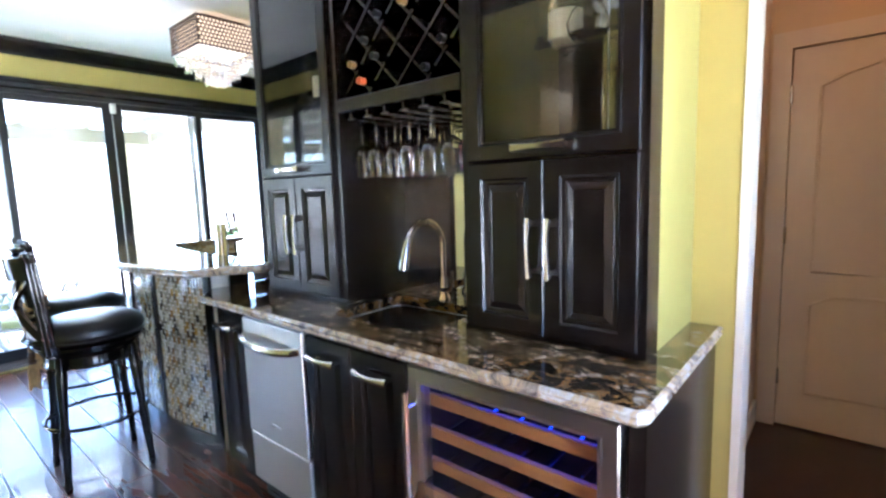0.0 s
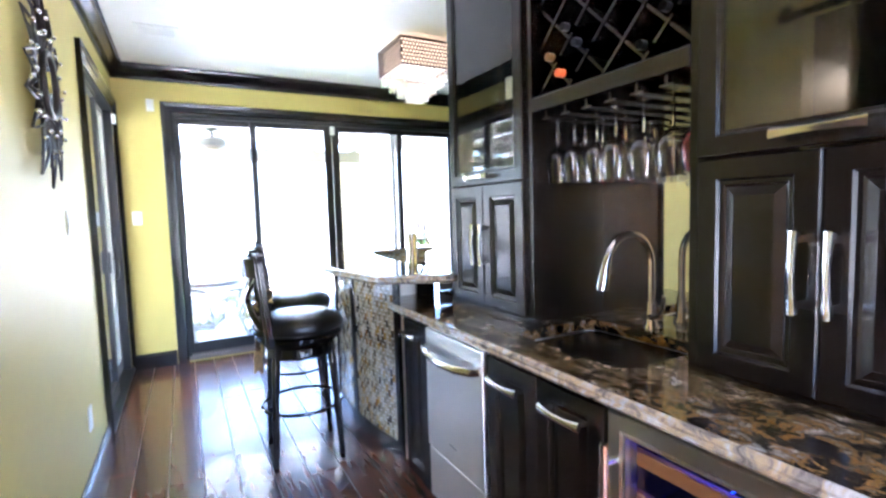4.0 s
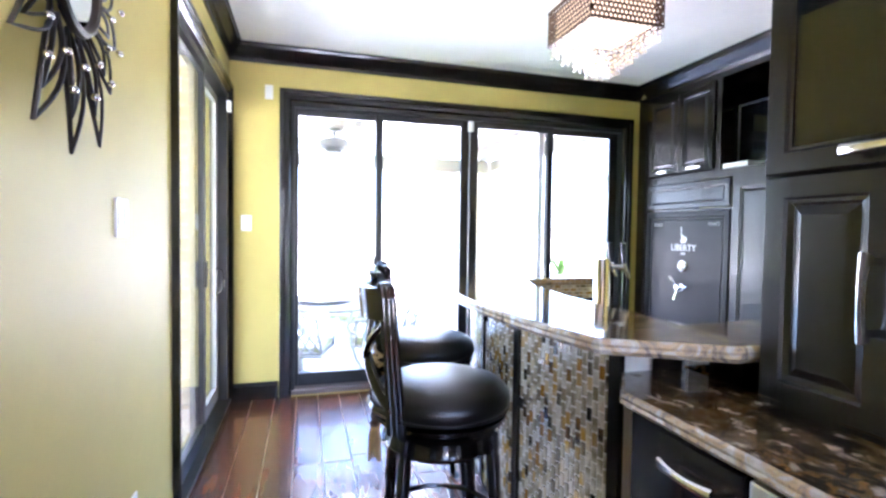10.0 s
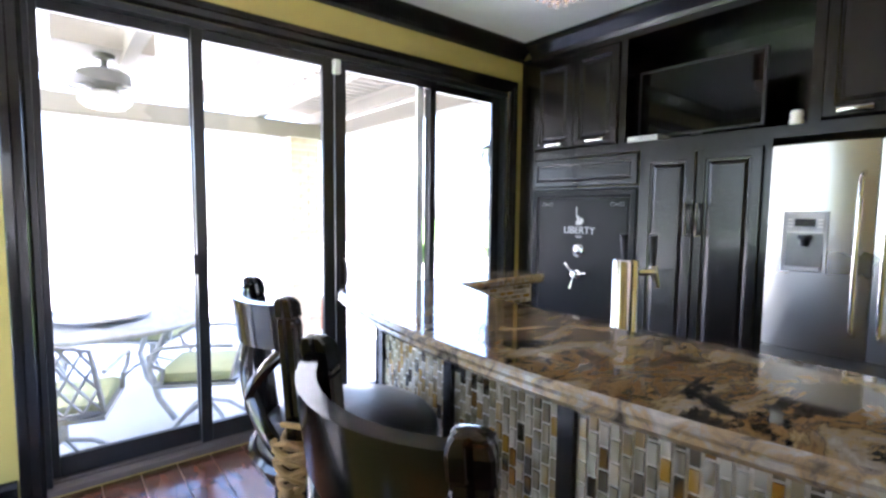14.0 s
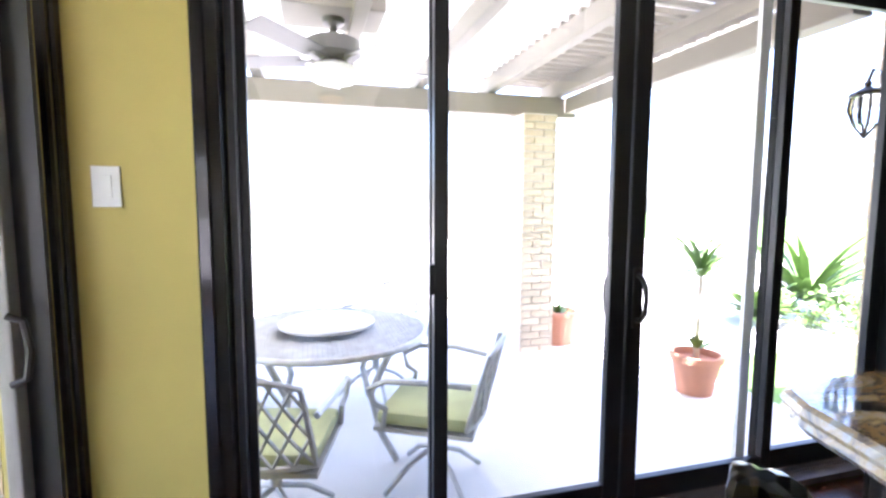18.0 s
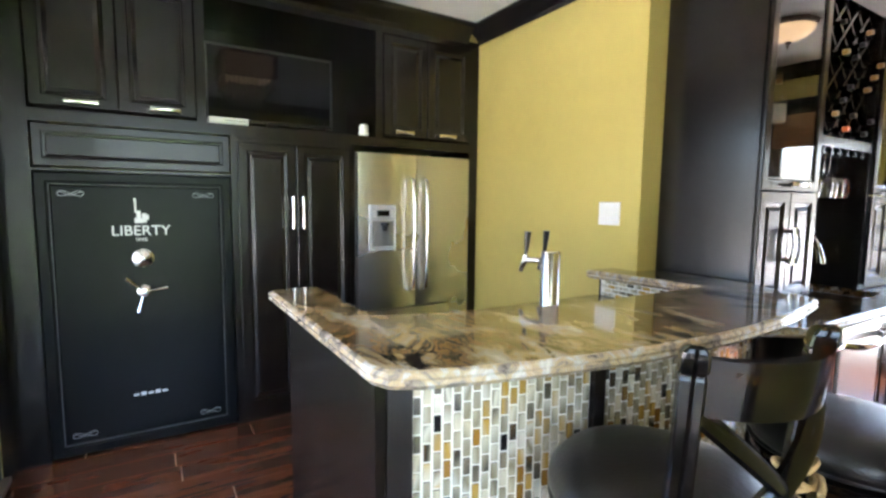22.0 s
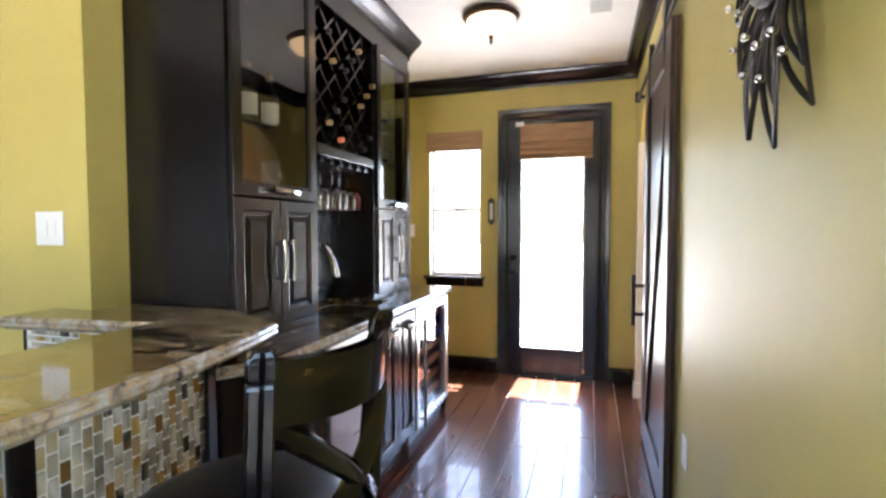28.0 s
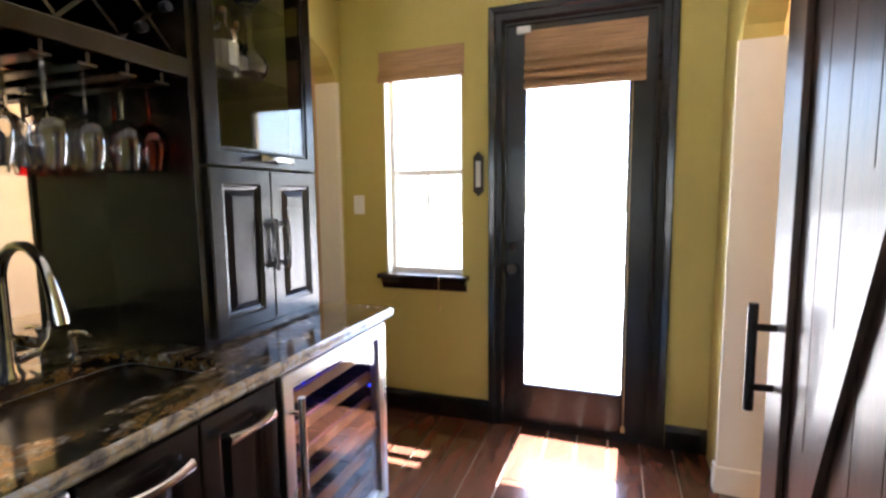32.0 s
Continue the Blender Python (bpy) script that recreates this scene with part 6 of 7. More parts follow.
        tube(bm, [bp(s_ * (-0.93 + 1.86 * i / 10), 0.76 + 0.295 * i / 10) for i in range(11)], 0.014, 6, flat=1.6)
        part("cross_slat", bm, STOOLWOOD, t, "crossed curved back slat", smooth=True)
    bm = bmesh.new()
    tube(bm, [bp(u, 0.745) + Vector((-0.004, 0, 0)) for u in (-0.95, -0.5, 0, 0.5, 0.95)], 0.016, 6)
    part("lower_rail", bm, STOOLWOOD, t, smooth=True)
    # rope net knotted round one post, with a tassel
    p0 = bp(side, 0.86)
    d = Vector((-math.cos(0.76), side * math.sin(0.76), 0))
    e = Vector((-d.y, d.x, 0))
    bm = bmesh.new()
    for j in range(5):
        tilt = (0.020, -0.018, 0.012, -0.022, 0.016)[j]
        loop = []
        for i in range(16):
            a = 2 * math.pi * i / 16
            loop.append(Vector((p0.x, p0.y, 0.872 - j * 0.017 + tilt * math.cos(a))) + d * 0.036 * math.cos(a) + e * 0.036 * math.sin(a))
        tube(bm, loop, 0.0062, 6, closed=True)
    for j in range(4):
        ph = (0, math.pi, 0.8, math.pi + 0.8)[j]
        pts = []
        for i in range(25):
            q = i / 24
            wd = 0.040 * (1 - q) ** 0.7 + 0.010
            pts.append(Vector((p0.x, p0.y, 0.855 - 0.20 * q)) + d * (0.040 + 0.007 * math.cos(2 * (2.5 * 2 * math.pi * q + ph))) + e * wd * math.sin(2.5 * 2 * math.pi * q + ph))
        tube(bm, pts, 0.0058, 6)
    for z, r in ((0.745, 0.017), (0.645, 0.014)):
        lathe(bm, [(0.0, z - r), (r * 0.8, z - r * 0.6), (r, z), (r * 0.8, z + r * 0.6), (0.0, z + r)], (p0.x + d.x * 0.042, p0.y + d.y * 0.042, 0), 10)
    kn = part("rope_knot", bm, ROPE, t, "knotted tan rope", smooth=True)
    bm = bmesh.new()
    q0 = Vector((p0.x, p0.y, 0)) + d * 0.042
    lathe(bm, [(0.0, 0.638), (0.012, 0.630), (0.017, 0.612), (0.012, 0.596), (0.020, 0.585), (0.016, 0.572), (0.0, 0.568)], q0, 12)
    part("bead", bm, BRONZE, kn, "turned brown bead", smooth=True)
    bm = bmesh.new()
    for j in range(12):
        a = 2 * math.pi * j / 12
        w = Vector((math.cos(a), math.sin(a), 0))
        tube(bm, [q0 + w * 0.009 + Vector((0, 0, 0.575)), q0 + w * 0.019 + Vector((0, 0, 0.54)), q0 + w * 0.022 + Vector((0, 0, 0.445 + 0.012 * math.sin(j * 5)))], 0.0045, 5)
    part("tassel", bm, ROPE, kn, "hanging rope tassel", smooth=True)
    return t


st1 = stool("bar_stool", 1)
st1.matrix_basis = pose(1.91, 3.79, 0.0, 0, 0, -4)
st2 = stool("bar_stool", -1)
st2.matrix_basis = pose(2.03, 4.495, 0.0, 0, 0, -7)

# ---- bottles, glasses and decanters ----
def bottle(name, at, axis, label, group, r=0.037, h=0.30, glass=None, foil=FOIL, with_label=True):
    t = thing(name, at, label, "bottle", group)
    s_ = -1 if axis == "x" else 1
    prof = [(0.0, 0.0), (r * 0.9, 0.0), (r, 0.008), (r, h * 0.60), (r * 0.85, h * 0.68), (r * 0.40, h * 0.76), (r * 0.34, h * 0.80), (r * 0.34, h), (0.0, h)]
    bm = bmesh.new()
    lathe(bm, [(a, s_ * b) for a, b in prof], at, 14, axis)
    g = part("glass_body", bm, glass or BOTTLE, t, smooth=True)
    bm = bmesh.new()
    lathe(bm, [(r * 0.36, s_ * h * 0.92), (r * 0.36, s_ * h * 1.004), (0.0, s_ * h * 1.006)], at, 12, axis)
    part("capsule", bm, foil, t, smooth=True)
    if with_label:
        bm = bmesh.new()
        lathe(bm, [(r * 1.012, s_ * h * 0.16), (r * 1.012, s_ * h * 0.50)], at, 14, axis)
        for f in [f for f in bm.faces if len(f.verts) > 4]:
            bm.faces.remove(f)
        part("label", bm, LABEL, t, "paper label")
    return t
CELLH = CELL / 1.0
spots = []
cy0 = RY0 + 0.0
for r in range(8):
    for c in range(8):
        y = RY0 + (c + 0.5 * (r % 2)) * CELL
        z = RZ0 + 0.06 + (r + (0 if False else 0)) * CELL / 2
        if RY0 + 0.06 < y < RY1 - 0.05 and z < RZ1 - 0.06:
            spots.append((y, z))
DARKFOIL = mat("black_foil", (0.004, 0.004, 0.004), 0.5, spec=0.15)
filled = {0: DARKFOIL, 2: ORANGE, 3: DARKFOIL, 5: DARKFOIL, 6: FOIL, 9: DARKFOIL, 11: FOIL, 12: DARKFOIL, 14: FOIL, 17: FOIL, 19: DARKFOIL, 20: FOIL, 22: DARKFOIL, 25: FOIL, 27: DARKFOIL}
for i, (y, z) in enumerate(spots):
    if i in filled:
        bottle("wine_bottle", (2.83, y, z - 0.012), "x", "dark wine bottle lying in the lattice rack", "wine bottles in the rack", foil=filled[i], h=0.30 + 0.012 * (i % 3), with_label=False)

def wine_glass(name, material, label, group):
    """A stemmed glass hanging upside down from the origin (foot at the top)."""
    t = thing(name, (0, 0, 0), label, "wine glass", group)
    bm = bmesh.new()
    lathe(bm, [(0.0, -0.003), (0.030, -0.0025), (0.033, -0.001), (0.033, 0.0), (0.0, 0.0)], (0, 0, 0), 18)
    part("foot", bm, material, t, smooth=True)
    bm = bmesh.new()
    lathe(bm, [(0.006, -0.003), (0.0035, -0.012), (0.0032, -0.075), (0.006, -0.085), (0.0, -0.086)], (0, 0, 0), 10)
    part("stem", bm, material, t, smooth=True)
    bm = bmesh.new()
    out = [(0.004, -0.084), (0.018, -0.092), (0.034, -0.112), (0.040, -0.140), (0.037, -0.170), (0.031, -0.195)]
    inn = [(a - 0.0014, b) for a, b in out[::-1]][:-1] + [(0.0, -0.087)]
    lathe(bm, [(0.0, -0.084)] + out + inn, (0, 0, 0), 20)
    part("glass_bowl", bm, material, t, smooth=True)
    for o in t.children:
        o.data.transform(Matrix.Scale(1.24, 4))
    return t
wg = wine_glass("wine_glass", GLASS, "clear wine glass hanging upside down from the rack", "hanging wine glasses")
wg.matrix_basis = pose(2.66, 1.95, 1.703)
for x in (2.655, 2.80):
    for y in (1.95, 2.05, 2.15, 2.25, 2.35, 2.44):
        if (x, y) == (2.655, 1.95):
            continue
        copy_thing(wg, pose(x + 0.01 * math.sin(y * 40), y, 1.703))
rg = wine_glass("wine_glass", REDGLASS, "red wine glass hanging upside down from the rack", "hanging wine glasses")
rg.matrix_basis = pose(2.66, 1.868, 1.703)
copy_thing(rg, pose(2.80, 1.868, 1.703))
copy_thing(rg, pose(2.875, 2.42, 1.703))

def decanter(name, at, label):
    t = thing(name, at, label, "decanter")
    bm = bmesh.new()
    lathe(bm, [(0.0, 0.0), (0.080, 0.0), (0.098, 0.014), (0.100, 0.032), (0.086, 0.058), (0.045, 0.100), (0.027, 0.140), (0.024, 0.210), (0.033, 0.275), (0.030, 0.275), (0.021, 0.210), (0.024, 0.140), (0.042, 0.100), (0.082, 0.057), (0.095, 0.032), (0.092, 0.016), (0.0, 0.008)], at, 26)
    part("glass_body", bm, GLASS, t, smooth=True)
    bm = bmesh.new()
    x, y, z = at
    tube(bm, [(x, y - 0.028, z + 0.255), (x, y - 0.060, z + 0.250), (x, y - 0.078, z + 0.215), (x, y - 0.070, z + 0.150), (x, y - 0.055, z + 0.088)], 0.0055, 8)
    part("handle", bm, GLASS, t, smooth=True)
    return t
ZL = SEAM + 0.031
decanter("decanter", (2.68, 2.735, ZL), "clear glass handled decanter on the cabinet shelf")
bottle("bottle", (2.70, 2.625, 1.809), "z", "clear liquor bottle with white label on a glass shelf", "liquor bottles", r=0.040, h=0.26, glass=GLASS)
bottle("bottle", (2.70, 2.775, 1.809), "z", "dark liquor bottle with white label on a glass shelf", "liquor bottles", r=0.038, h=0.28)
bottle("bottle", (2.82, 1.32, 1.809), "z", "dark liquor bottle with white label on a glass shelf", "liquor bottles", r=0.040, h=0.27)
bottle("bottle", (2.70, 1.52, 1.809), "z", "round clear liquor bottle with white label on a glass shelf", "liquor bottles", r=0.052, h=0.24, glass=GLASS)
def tumbler(at):
    bm = bmesh.new()
    lathe(bm, [(0.0, 0.0), (0.018, 0.0), (0.022, 0.055), (0.0205, 0.055), (0.0165, 0.008), (0.0, 0.008)], at, 16)
    solid("shot_glass", bm, GLASS, "small clear shot glass on the cabinet shelf", "shot glass", smooth=True, group="shot glasses")
def globe(at):
    t = thing("decanter", at, "round clear glass decanter with long neck on a glass shelf", "decanter", "round decanters")
    bm = bmesh.new()
    lathe(bm, [(0.0, 0.0), (0.03, 0.0), (0.058, 0.03), (0.064, 0.06), (0.05, 0.095), (0.018, 0.12), (0.013, 0.20), (0.017, 0.235), (0.014, 0.235), (0.010, 0.20), (0.015, 0.12), (0.046, 0.094), (0.060, 0.06), (0.054, 0.032), (0.0, 0.006)], at, 20)
    part("glass_body", bm, GLASS, t, smooth=True)
    bm = bmesh.new()
    lathe(bm, [(0.0, 0.23), (0.011, 0.235), (0.011, 0.245), (0.018, 0.258), (0.016, 0.275), (0.0, 0.282)], at, 14)
    part("stopper", bm, GLASS, t, smooth=True)
globe((2.66, 1.43, 1.809)); globe((2.66, 1.44, 2.079))
globe((2.74, 2.94, 1.809))
tumbler((2.66, 1.55, ZL)); tumbler((2.68, 2.62, ZL)); tumbler((2.72, 2.60, ZL))

# ---- patio and yard ----
GZ = -0.16
solid("ground", bx(-60, 60, -60, 80, GZ - 0.5, GZ - 0.03), GRASS, "green lawn reaching to the horizon", "ground", **S)
solid("pavement", boxes((-3.5, 4.95, YS + TH, 10.0, GZ - 0.03, GZ), (-3.5, XL - TH, 2.5, YS + TH, GZ - 0.03, GZ), (4.95, 16.0, 8.25, 30, GZ - 0.03, GZ - 0.002), (-20, 4.95, 10.0, 40.0, GZ - 0.03, GZ - 0.002)), CONCRETE, "pale concrete patio slab", "patio", **S)
solid("pavement_back", bx(-20, 20, -40, YB - TH, GZ - 0.03, -0.02), CONCRETE, "sunlit pale concrete walk behind the house", "patio", **S)
solid("eave", bx(-3, 8, YB - TH - 0.33, YB - TH, 2.62, 2.75), PATIOWHITE, "white boxed roof eave over the back door", "eave", **S)
# Solid slab added to cut daylight at the side door; depth set by brightness.
solid("side_shade_slab", bx(XL - TH - 3.3, XL - TH, -1.0, YS + TH, 2.62, 2.75), PATIOWHITE, "white roof slab added to shade the side door", "eave", **S)
# pergola roof
pg = thing("pergola", (1.5, 8.0, GZ), "tan beamed patio roof with pale panels and lattice edge", "pergola")
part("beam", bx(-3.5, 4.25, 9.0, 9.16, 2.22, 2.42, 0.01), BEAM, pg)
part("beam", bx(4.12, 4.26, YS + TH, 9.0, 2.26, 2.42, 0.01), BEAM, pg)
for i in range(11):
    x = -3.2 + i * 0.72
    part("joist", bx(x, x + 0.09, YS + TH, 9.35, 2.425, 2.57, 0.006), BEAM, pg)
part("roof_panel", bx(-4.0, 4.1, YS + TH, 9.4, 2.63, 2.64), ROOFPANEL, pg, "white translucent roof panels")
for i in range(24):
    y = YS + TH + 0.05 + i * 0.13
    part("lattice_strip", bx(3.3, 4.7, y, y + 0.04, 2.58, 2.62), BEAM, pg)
pil = thing("brick_pillar", (3.77, 9.03, GZ), "tan brick pillar carrying the patio roof", "pillar")
part("core", bx(3.60, 3.95, 8.86, 9.20, GZ, 2.22), MORTAR, pil)
def brick_rows(parent, x0, x1, yf, z0, z1, sign=-1, axis="x", L=0.20, H=0.062, J=0.010):
    """Courses of bricks on one face, sharing one mesh."""
    bm = bmesh.new()
    box(bm, -L / 2, L / 2, -0.01, 0.01, -H / 2, H / 2, 0.0)
    me = mesh("brick", bm, BRICK)
    r = 0
    z = z0 + H / 2
    while z + H / 2 <= z1:
        x = x0 + (L / 2 if r % 2 == 0 else 0.0)
        while x - L / 2 < x1 - 0.02:
            a, b = max(x0, x - L / 2), min(x1, x + L / 2)
            if b - a > 0.02:
                ob = new("brick", me)
                ob.parent = parent
                cx = (a + b) / 2
                loc = Vector((cx, yf, z) if axis == "x" else (yf, cx, z)) - ORIGIN[parent]
                ob.matrix_basis = Matrix.Translation(loc) @ (Matrix.Identity(4) if axis == "x" else Matrix.Rotation(math.pi / 2, 4, "Z")) @ Matrix.Diagonal(((b - a) / L, 1, 1, 1))
            x += L + J
        z += H + J
        r += 1
brick_rows(pil, 3.60, 3.95, 8.855, GZ, 2.22)
brick_rows(pil, 8.86, 9.20, 3.605, GZ, 2.22, axis="y")
pier = thing("brick_pier", (0.60, 6.26, GZ), "tan brick pier outside the side door", "pillar")
part("core", bx(0.53, 0.722, 6.085, 6.45, GZ, 2.6), MORTAR, pier)
brick_rows(pier, 0.53, 0.722, 6.08, GZ, 2.6, H=0.082, J=0.014, L=0.19)
brick_rows(pier, 6.09, 6.45, 0.525, GZ, 2.6, axis="y", H=0.082, J=0.014)
ew = thing("brick_wall", (5.3, 6.4, GZ), "brown brick outer wall beside the patio doors", "wall")
part("core", bx(4.60, 5.5, YS + TH + 0.001, YS + TH + 0.09, GZ, 2.5), MORTAR, ew)
part("return_wall", bx(4.62, 4.92, YS + TH + 0.091, 6.47, GZ, 2.6), MORTAR, ew)
brick_rows(ew, YS + TH + 0.10, 6.47, 4.615, GZ, 2.55, axis="y")
lan = thing("wall_lantern", (4.5, 6.50, 1.9), "black iron wall lantern on the brick wall", "wall lantern")
bm = bmesh.new()
lathe(bm, [(0.0, 0.26), (0.02, 0.24), (0.015, 0.22), (0.075, 0.19), (0.085, 0.17), (0.0, 0.165)], (4.47, 6.43, 1.75), 8)
part("roof", bm, DARKMETAL, lan)
bm = bmesh.new()
lathe(bm, [(0.065, 0.165), (0.075, 0.10), (0.055, 0.02), (0.0, 0.02)], (4.47, 6.43, 1.75), 8)
part("glass_body", bm, GLASS, lan)
bm = bmesh.new()
for i in range(4):
    a = math.pi / 4 + i * math.pi / 2
    tube(bm, [(4.47 + q * math.cos(a), 6.43 + q * math.sin(a), z) for q, z in ((0.07, 1.915), (0.078, 1.85), (0.05, 1.77), (0.0, 1.70))], 0.008, 6)
tube(bm, [(4.605, 6.43, 1.85), (4.57, 6.43, 2.06), (4.50, 6.43, 2.06), (4.47, 6.43, 2.0)], 0.010, 6)
part("bracket", bm, DARKMETAL, lan)
# ceiling fan
FX, FY = 1.74, 7.62
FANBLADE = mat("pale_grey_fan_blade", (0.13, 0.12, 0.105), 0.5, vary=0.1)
fan = thing("ceiling_fan", (FX, FY, 2.57), "patio ceiling fan with pale blades and glass light", "ceiling fan")
part("mount_box", bx(FX - 0.30, FX + 0.30, FY - 0.2, FY + 0.2, 2.46, 2.63, 0.006), BEAM, fan)
bm = bmesh.new()
lathe(bm, [(0.0, 2.462), (0.07, 2.46), (0.065, 2.43), (0.022, 2.415), (0.022, 2.37), (0.10, 2.355), (0.165, 2.325), (0.17, 2.245), (0.13, 2.215), (0.0, 2.21)], (FX, FY, 0), 24)
part("motor", bm, mat("grey_fan_metal", (0.11, 0.105, 0.095), 0.45, vary=0.15), fan, smooth=True)
bm = bmesh.new()
lathe(bm, [(0.0, 2.209), (0.09, 2.20), (0.16, 2.16), (0.165, 2.13), (0.12, 2.085), (0.0, 2.065)], (FX, FY, 0), 22)
part("light_bowl", bm, WHITEPL, fan, smooth=True)
for i in range(5):
    a = 2 * math.pi * i / 5 + 0.3
    bm = bmesh.new()
    box(bm, 0.19, 0.70, -0.075, 0.075, -0.004, 0.004, 0.003)
    box(bm, 0.12, 0.23, -0.02, 0.02, -0.008, 0.0)
    M = Matrix.Translation((FX, FY, 2.215)) @ Matrix.Rotation(a, 4, "Z") @ Matrix.Rotation(0.2, 4, "X")
    bmesh.ops.transform(bm, matrix=M, verts=bm.verts[:])
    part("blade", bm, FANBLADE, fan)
# table
TX, TY, TZ, TR = 1.67, 7.50, 0.55, 0.61
tb = thing("patio_table", (TX, TY, GZ), "round cast-metal lattice patio table", "table")
bm = bmesh.new()
tube(bm, [(TX + TR * math.cos(2 * math.pi * i / 48), TY + TR * math.sin(2 * math.pi * i / 48), TZ) for i in range(48)], 0.020, 8, closed=True)
part("rim", bm, IRON, tb, smooth=True)
bm = bmesh.new()
n = 17
for s_ in (1, -1):
    for i in range(-n, n + 1):
        o = i * TR / n
        h = math.sqrt(max(0, TR * TR - o * o))
        if h < 0.05:
            continue
        d = Vector((1, s_, 0)).normalized()
        p = Vector((-d.y, d.x, 0)) * o + Vector((TX, TY, TZ + 0.003 * s_))
        tube(bm, [p - d * h, p + d * h], 0.010, 4)
part("lattice_top", bm, IRON, tb)
bm = bmesh.new()
lathe(bm, [(0.0, TZ + 0.07), (0.27, TZ + 0.07), (0.29, TZ + 0.06), (0.29, TZ + 0.045), (0.0, TZ + 0.04)], (TX, TY, 0), 40)
lathe(bm, [(0.10, TZ + 0.04), (0.08, TZ + 0.012), (0.12, TZ + 0.01), (0.0, TZ + 0.01)], (TX, TY, 0), 20)
solid("lazy_susan", bm, mat("pale_round_tray", (0.45, 0.44, 0.42), 0.4, vary=0.1), "pale round lazy susan on the patio table", "tray", smooth=True)
for i in range(4):
    a = math.pi / 4 + math.pi / 2 * i
    c, s_ = math.cos(a), math.sin(a)
    bm = bmesh.new()
    tube(bm, [(TX + c * r, TY + s_ * r, z) for r, z in ((0.50, TZ - 0.01), (0.44, TZ - 0.12), (0.33, 0.22), (0.40, 0.0), (0.52, GZ + 0.012))], 0.022, 8)
    part("leg", bm, IRON, tb, smooth=True)

def patio_chair(name):
    """A swivel patio chair at the origin, facing +x."""
    t = thing(name, (0, 0, 0), "cast-metal lattice patio chair with sage green cushion", "patio chair", "chairs round the patio table")
    bm = bmesh.new()
    P = lambda u, v: Vector((-0.22 - 0.10 * v - 0.05 * (1 - u * u) * 1.0, 0.25 * u * (1 - 0.12 * v), 0.42 + 0.36 * v + 0.05 * v * (1 - u * u)))
    edge = [P(-1 + 2 * i / 8, 1) for i in range(9)] + [P(1, 1 - i / 5) for i in range(1, 6)] + [P(1 - 2 * i / 8, 0) for i in range(1, 9)] + [P(-1, i / 5) for i in range(1, 5)]
    tube(bm, edge, 0.014, 6, closed=True)
    part("back_frame", bm, IRON, t, smooth=True)
    bm = bmesh.new()
    for s_ in (1, -1):
        for i in range(-3, 9):
            pts = []
            for j in range(9):
                v = j / 8
                u = (-1 + 0.33 * i + 0.9 * v) * s_
                if -1 <= u <= 1:
                    pts.append(P(u, v))
            if len(pts) > 1:
                tube(bm, pts, 0.008, 4)
    part("back_lattice", bm, IRON, t)
    bm = bmesh.new()
    box(bm, -0.24, 0.24, -0.25, 0.25, 0.40, 0.475, 0.03)
    part("cushion", bm, CUSHION, t, "sage green seat cushion", smooth=True)
    part("seat_frame", boxes((-0.25, 0.25, -0.26, 0.26, 0.375, 0.398)), IRON, t)
    for s_ in (1, -1):
        bm = bmesh.new()
        tube(bm, [(-0.24, s_ * 0.26, 0.64), (-0.05, s_ * 0.30, 0.66), (0.17, s_ * 0.30, 0.65), (0.26, s_ * 0.29, 0.60), (0.24, s_ * 0.28, 0.53), (0.18, s_ * 0.27, 0.50), (0.20, s_ * 0.26, 0.40)], 0.015, 6)
        part("arm", bm, IRON, t, smooth=True)
    bm = bmesh.new()
    tube(bm, [(0, 0, 0.38), (0, 0, 0.20)], 0.03, 10)
    for i in range(4):
        a = math.pi / 4 + i * math.pi / 2
        tube(bm, [(0, 0, 0.20), (0.16 * math.cos(a), 0.16 * math.sin(a), 0.13), (0.30 * math.cos(a), 0.30 * math.sin(a), 0.012)], 0.015, 6)
    part("swivel_base", bm, IRON, t, smooth=True)
    return t
pc1 = patio_chair("patio_chair")
seats = [(1.40, 6.74, 4), (2.20, 6.90, 20), (2.06, 8.24, -10), (1.12, 8.26, 8), (0.72, 7.42, 0)]
for i, (x, y, turn) in enumerate(seats):
    m = pose(x, y, GZ, 0, 0, math.degrees(math.atan2(TY - y, TX - x)) + turn)
    if i == 0:
        pc1.matrix_basis = m
    else:
        copy_thing(pc1, m)

# plants
def fronds(bm, at, n, L, width, rise, seed, droop=1.0):
    rnd = random.Random(seed)
    for i in range(n):
        a = 2 * math.pi * i / n + rnd.uniform(-0.2, 0.2)
        up = rnd.uniform(0.25, 1.25) * rise
        l = L * rnd.uniform(0.75, 1.1)
        pts = []
        for j in range(6):
            t = j / 5
            r = l * t * math.cos(up * (1 - 0.3 * t))
            z = l * t * math.sin(up) - droop * 0.35 * l * t * t
            pts.append(Vector(at) + Vector((r * math.cos(a), r * math.sin(a), z)))
        side = Vector((-math.sin(a), math.cos(a), 0))
        prev = None
        for j, p in enumerate(pts):
            w = width * math.sin(math.pi * (0.12 + 0.88 * j / 5)) * 0.5 + 0.002
            cur = (bm.verts.new(p - side * w), bm.verts.new(p + side * w + Vector((0, 0, w * 0.4))))
            if prev:
                bm.faces.new((prev[0], prev[1], cur[1], cur[0]))
            prev = cur
    return bm
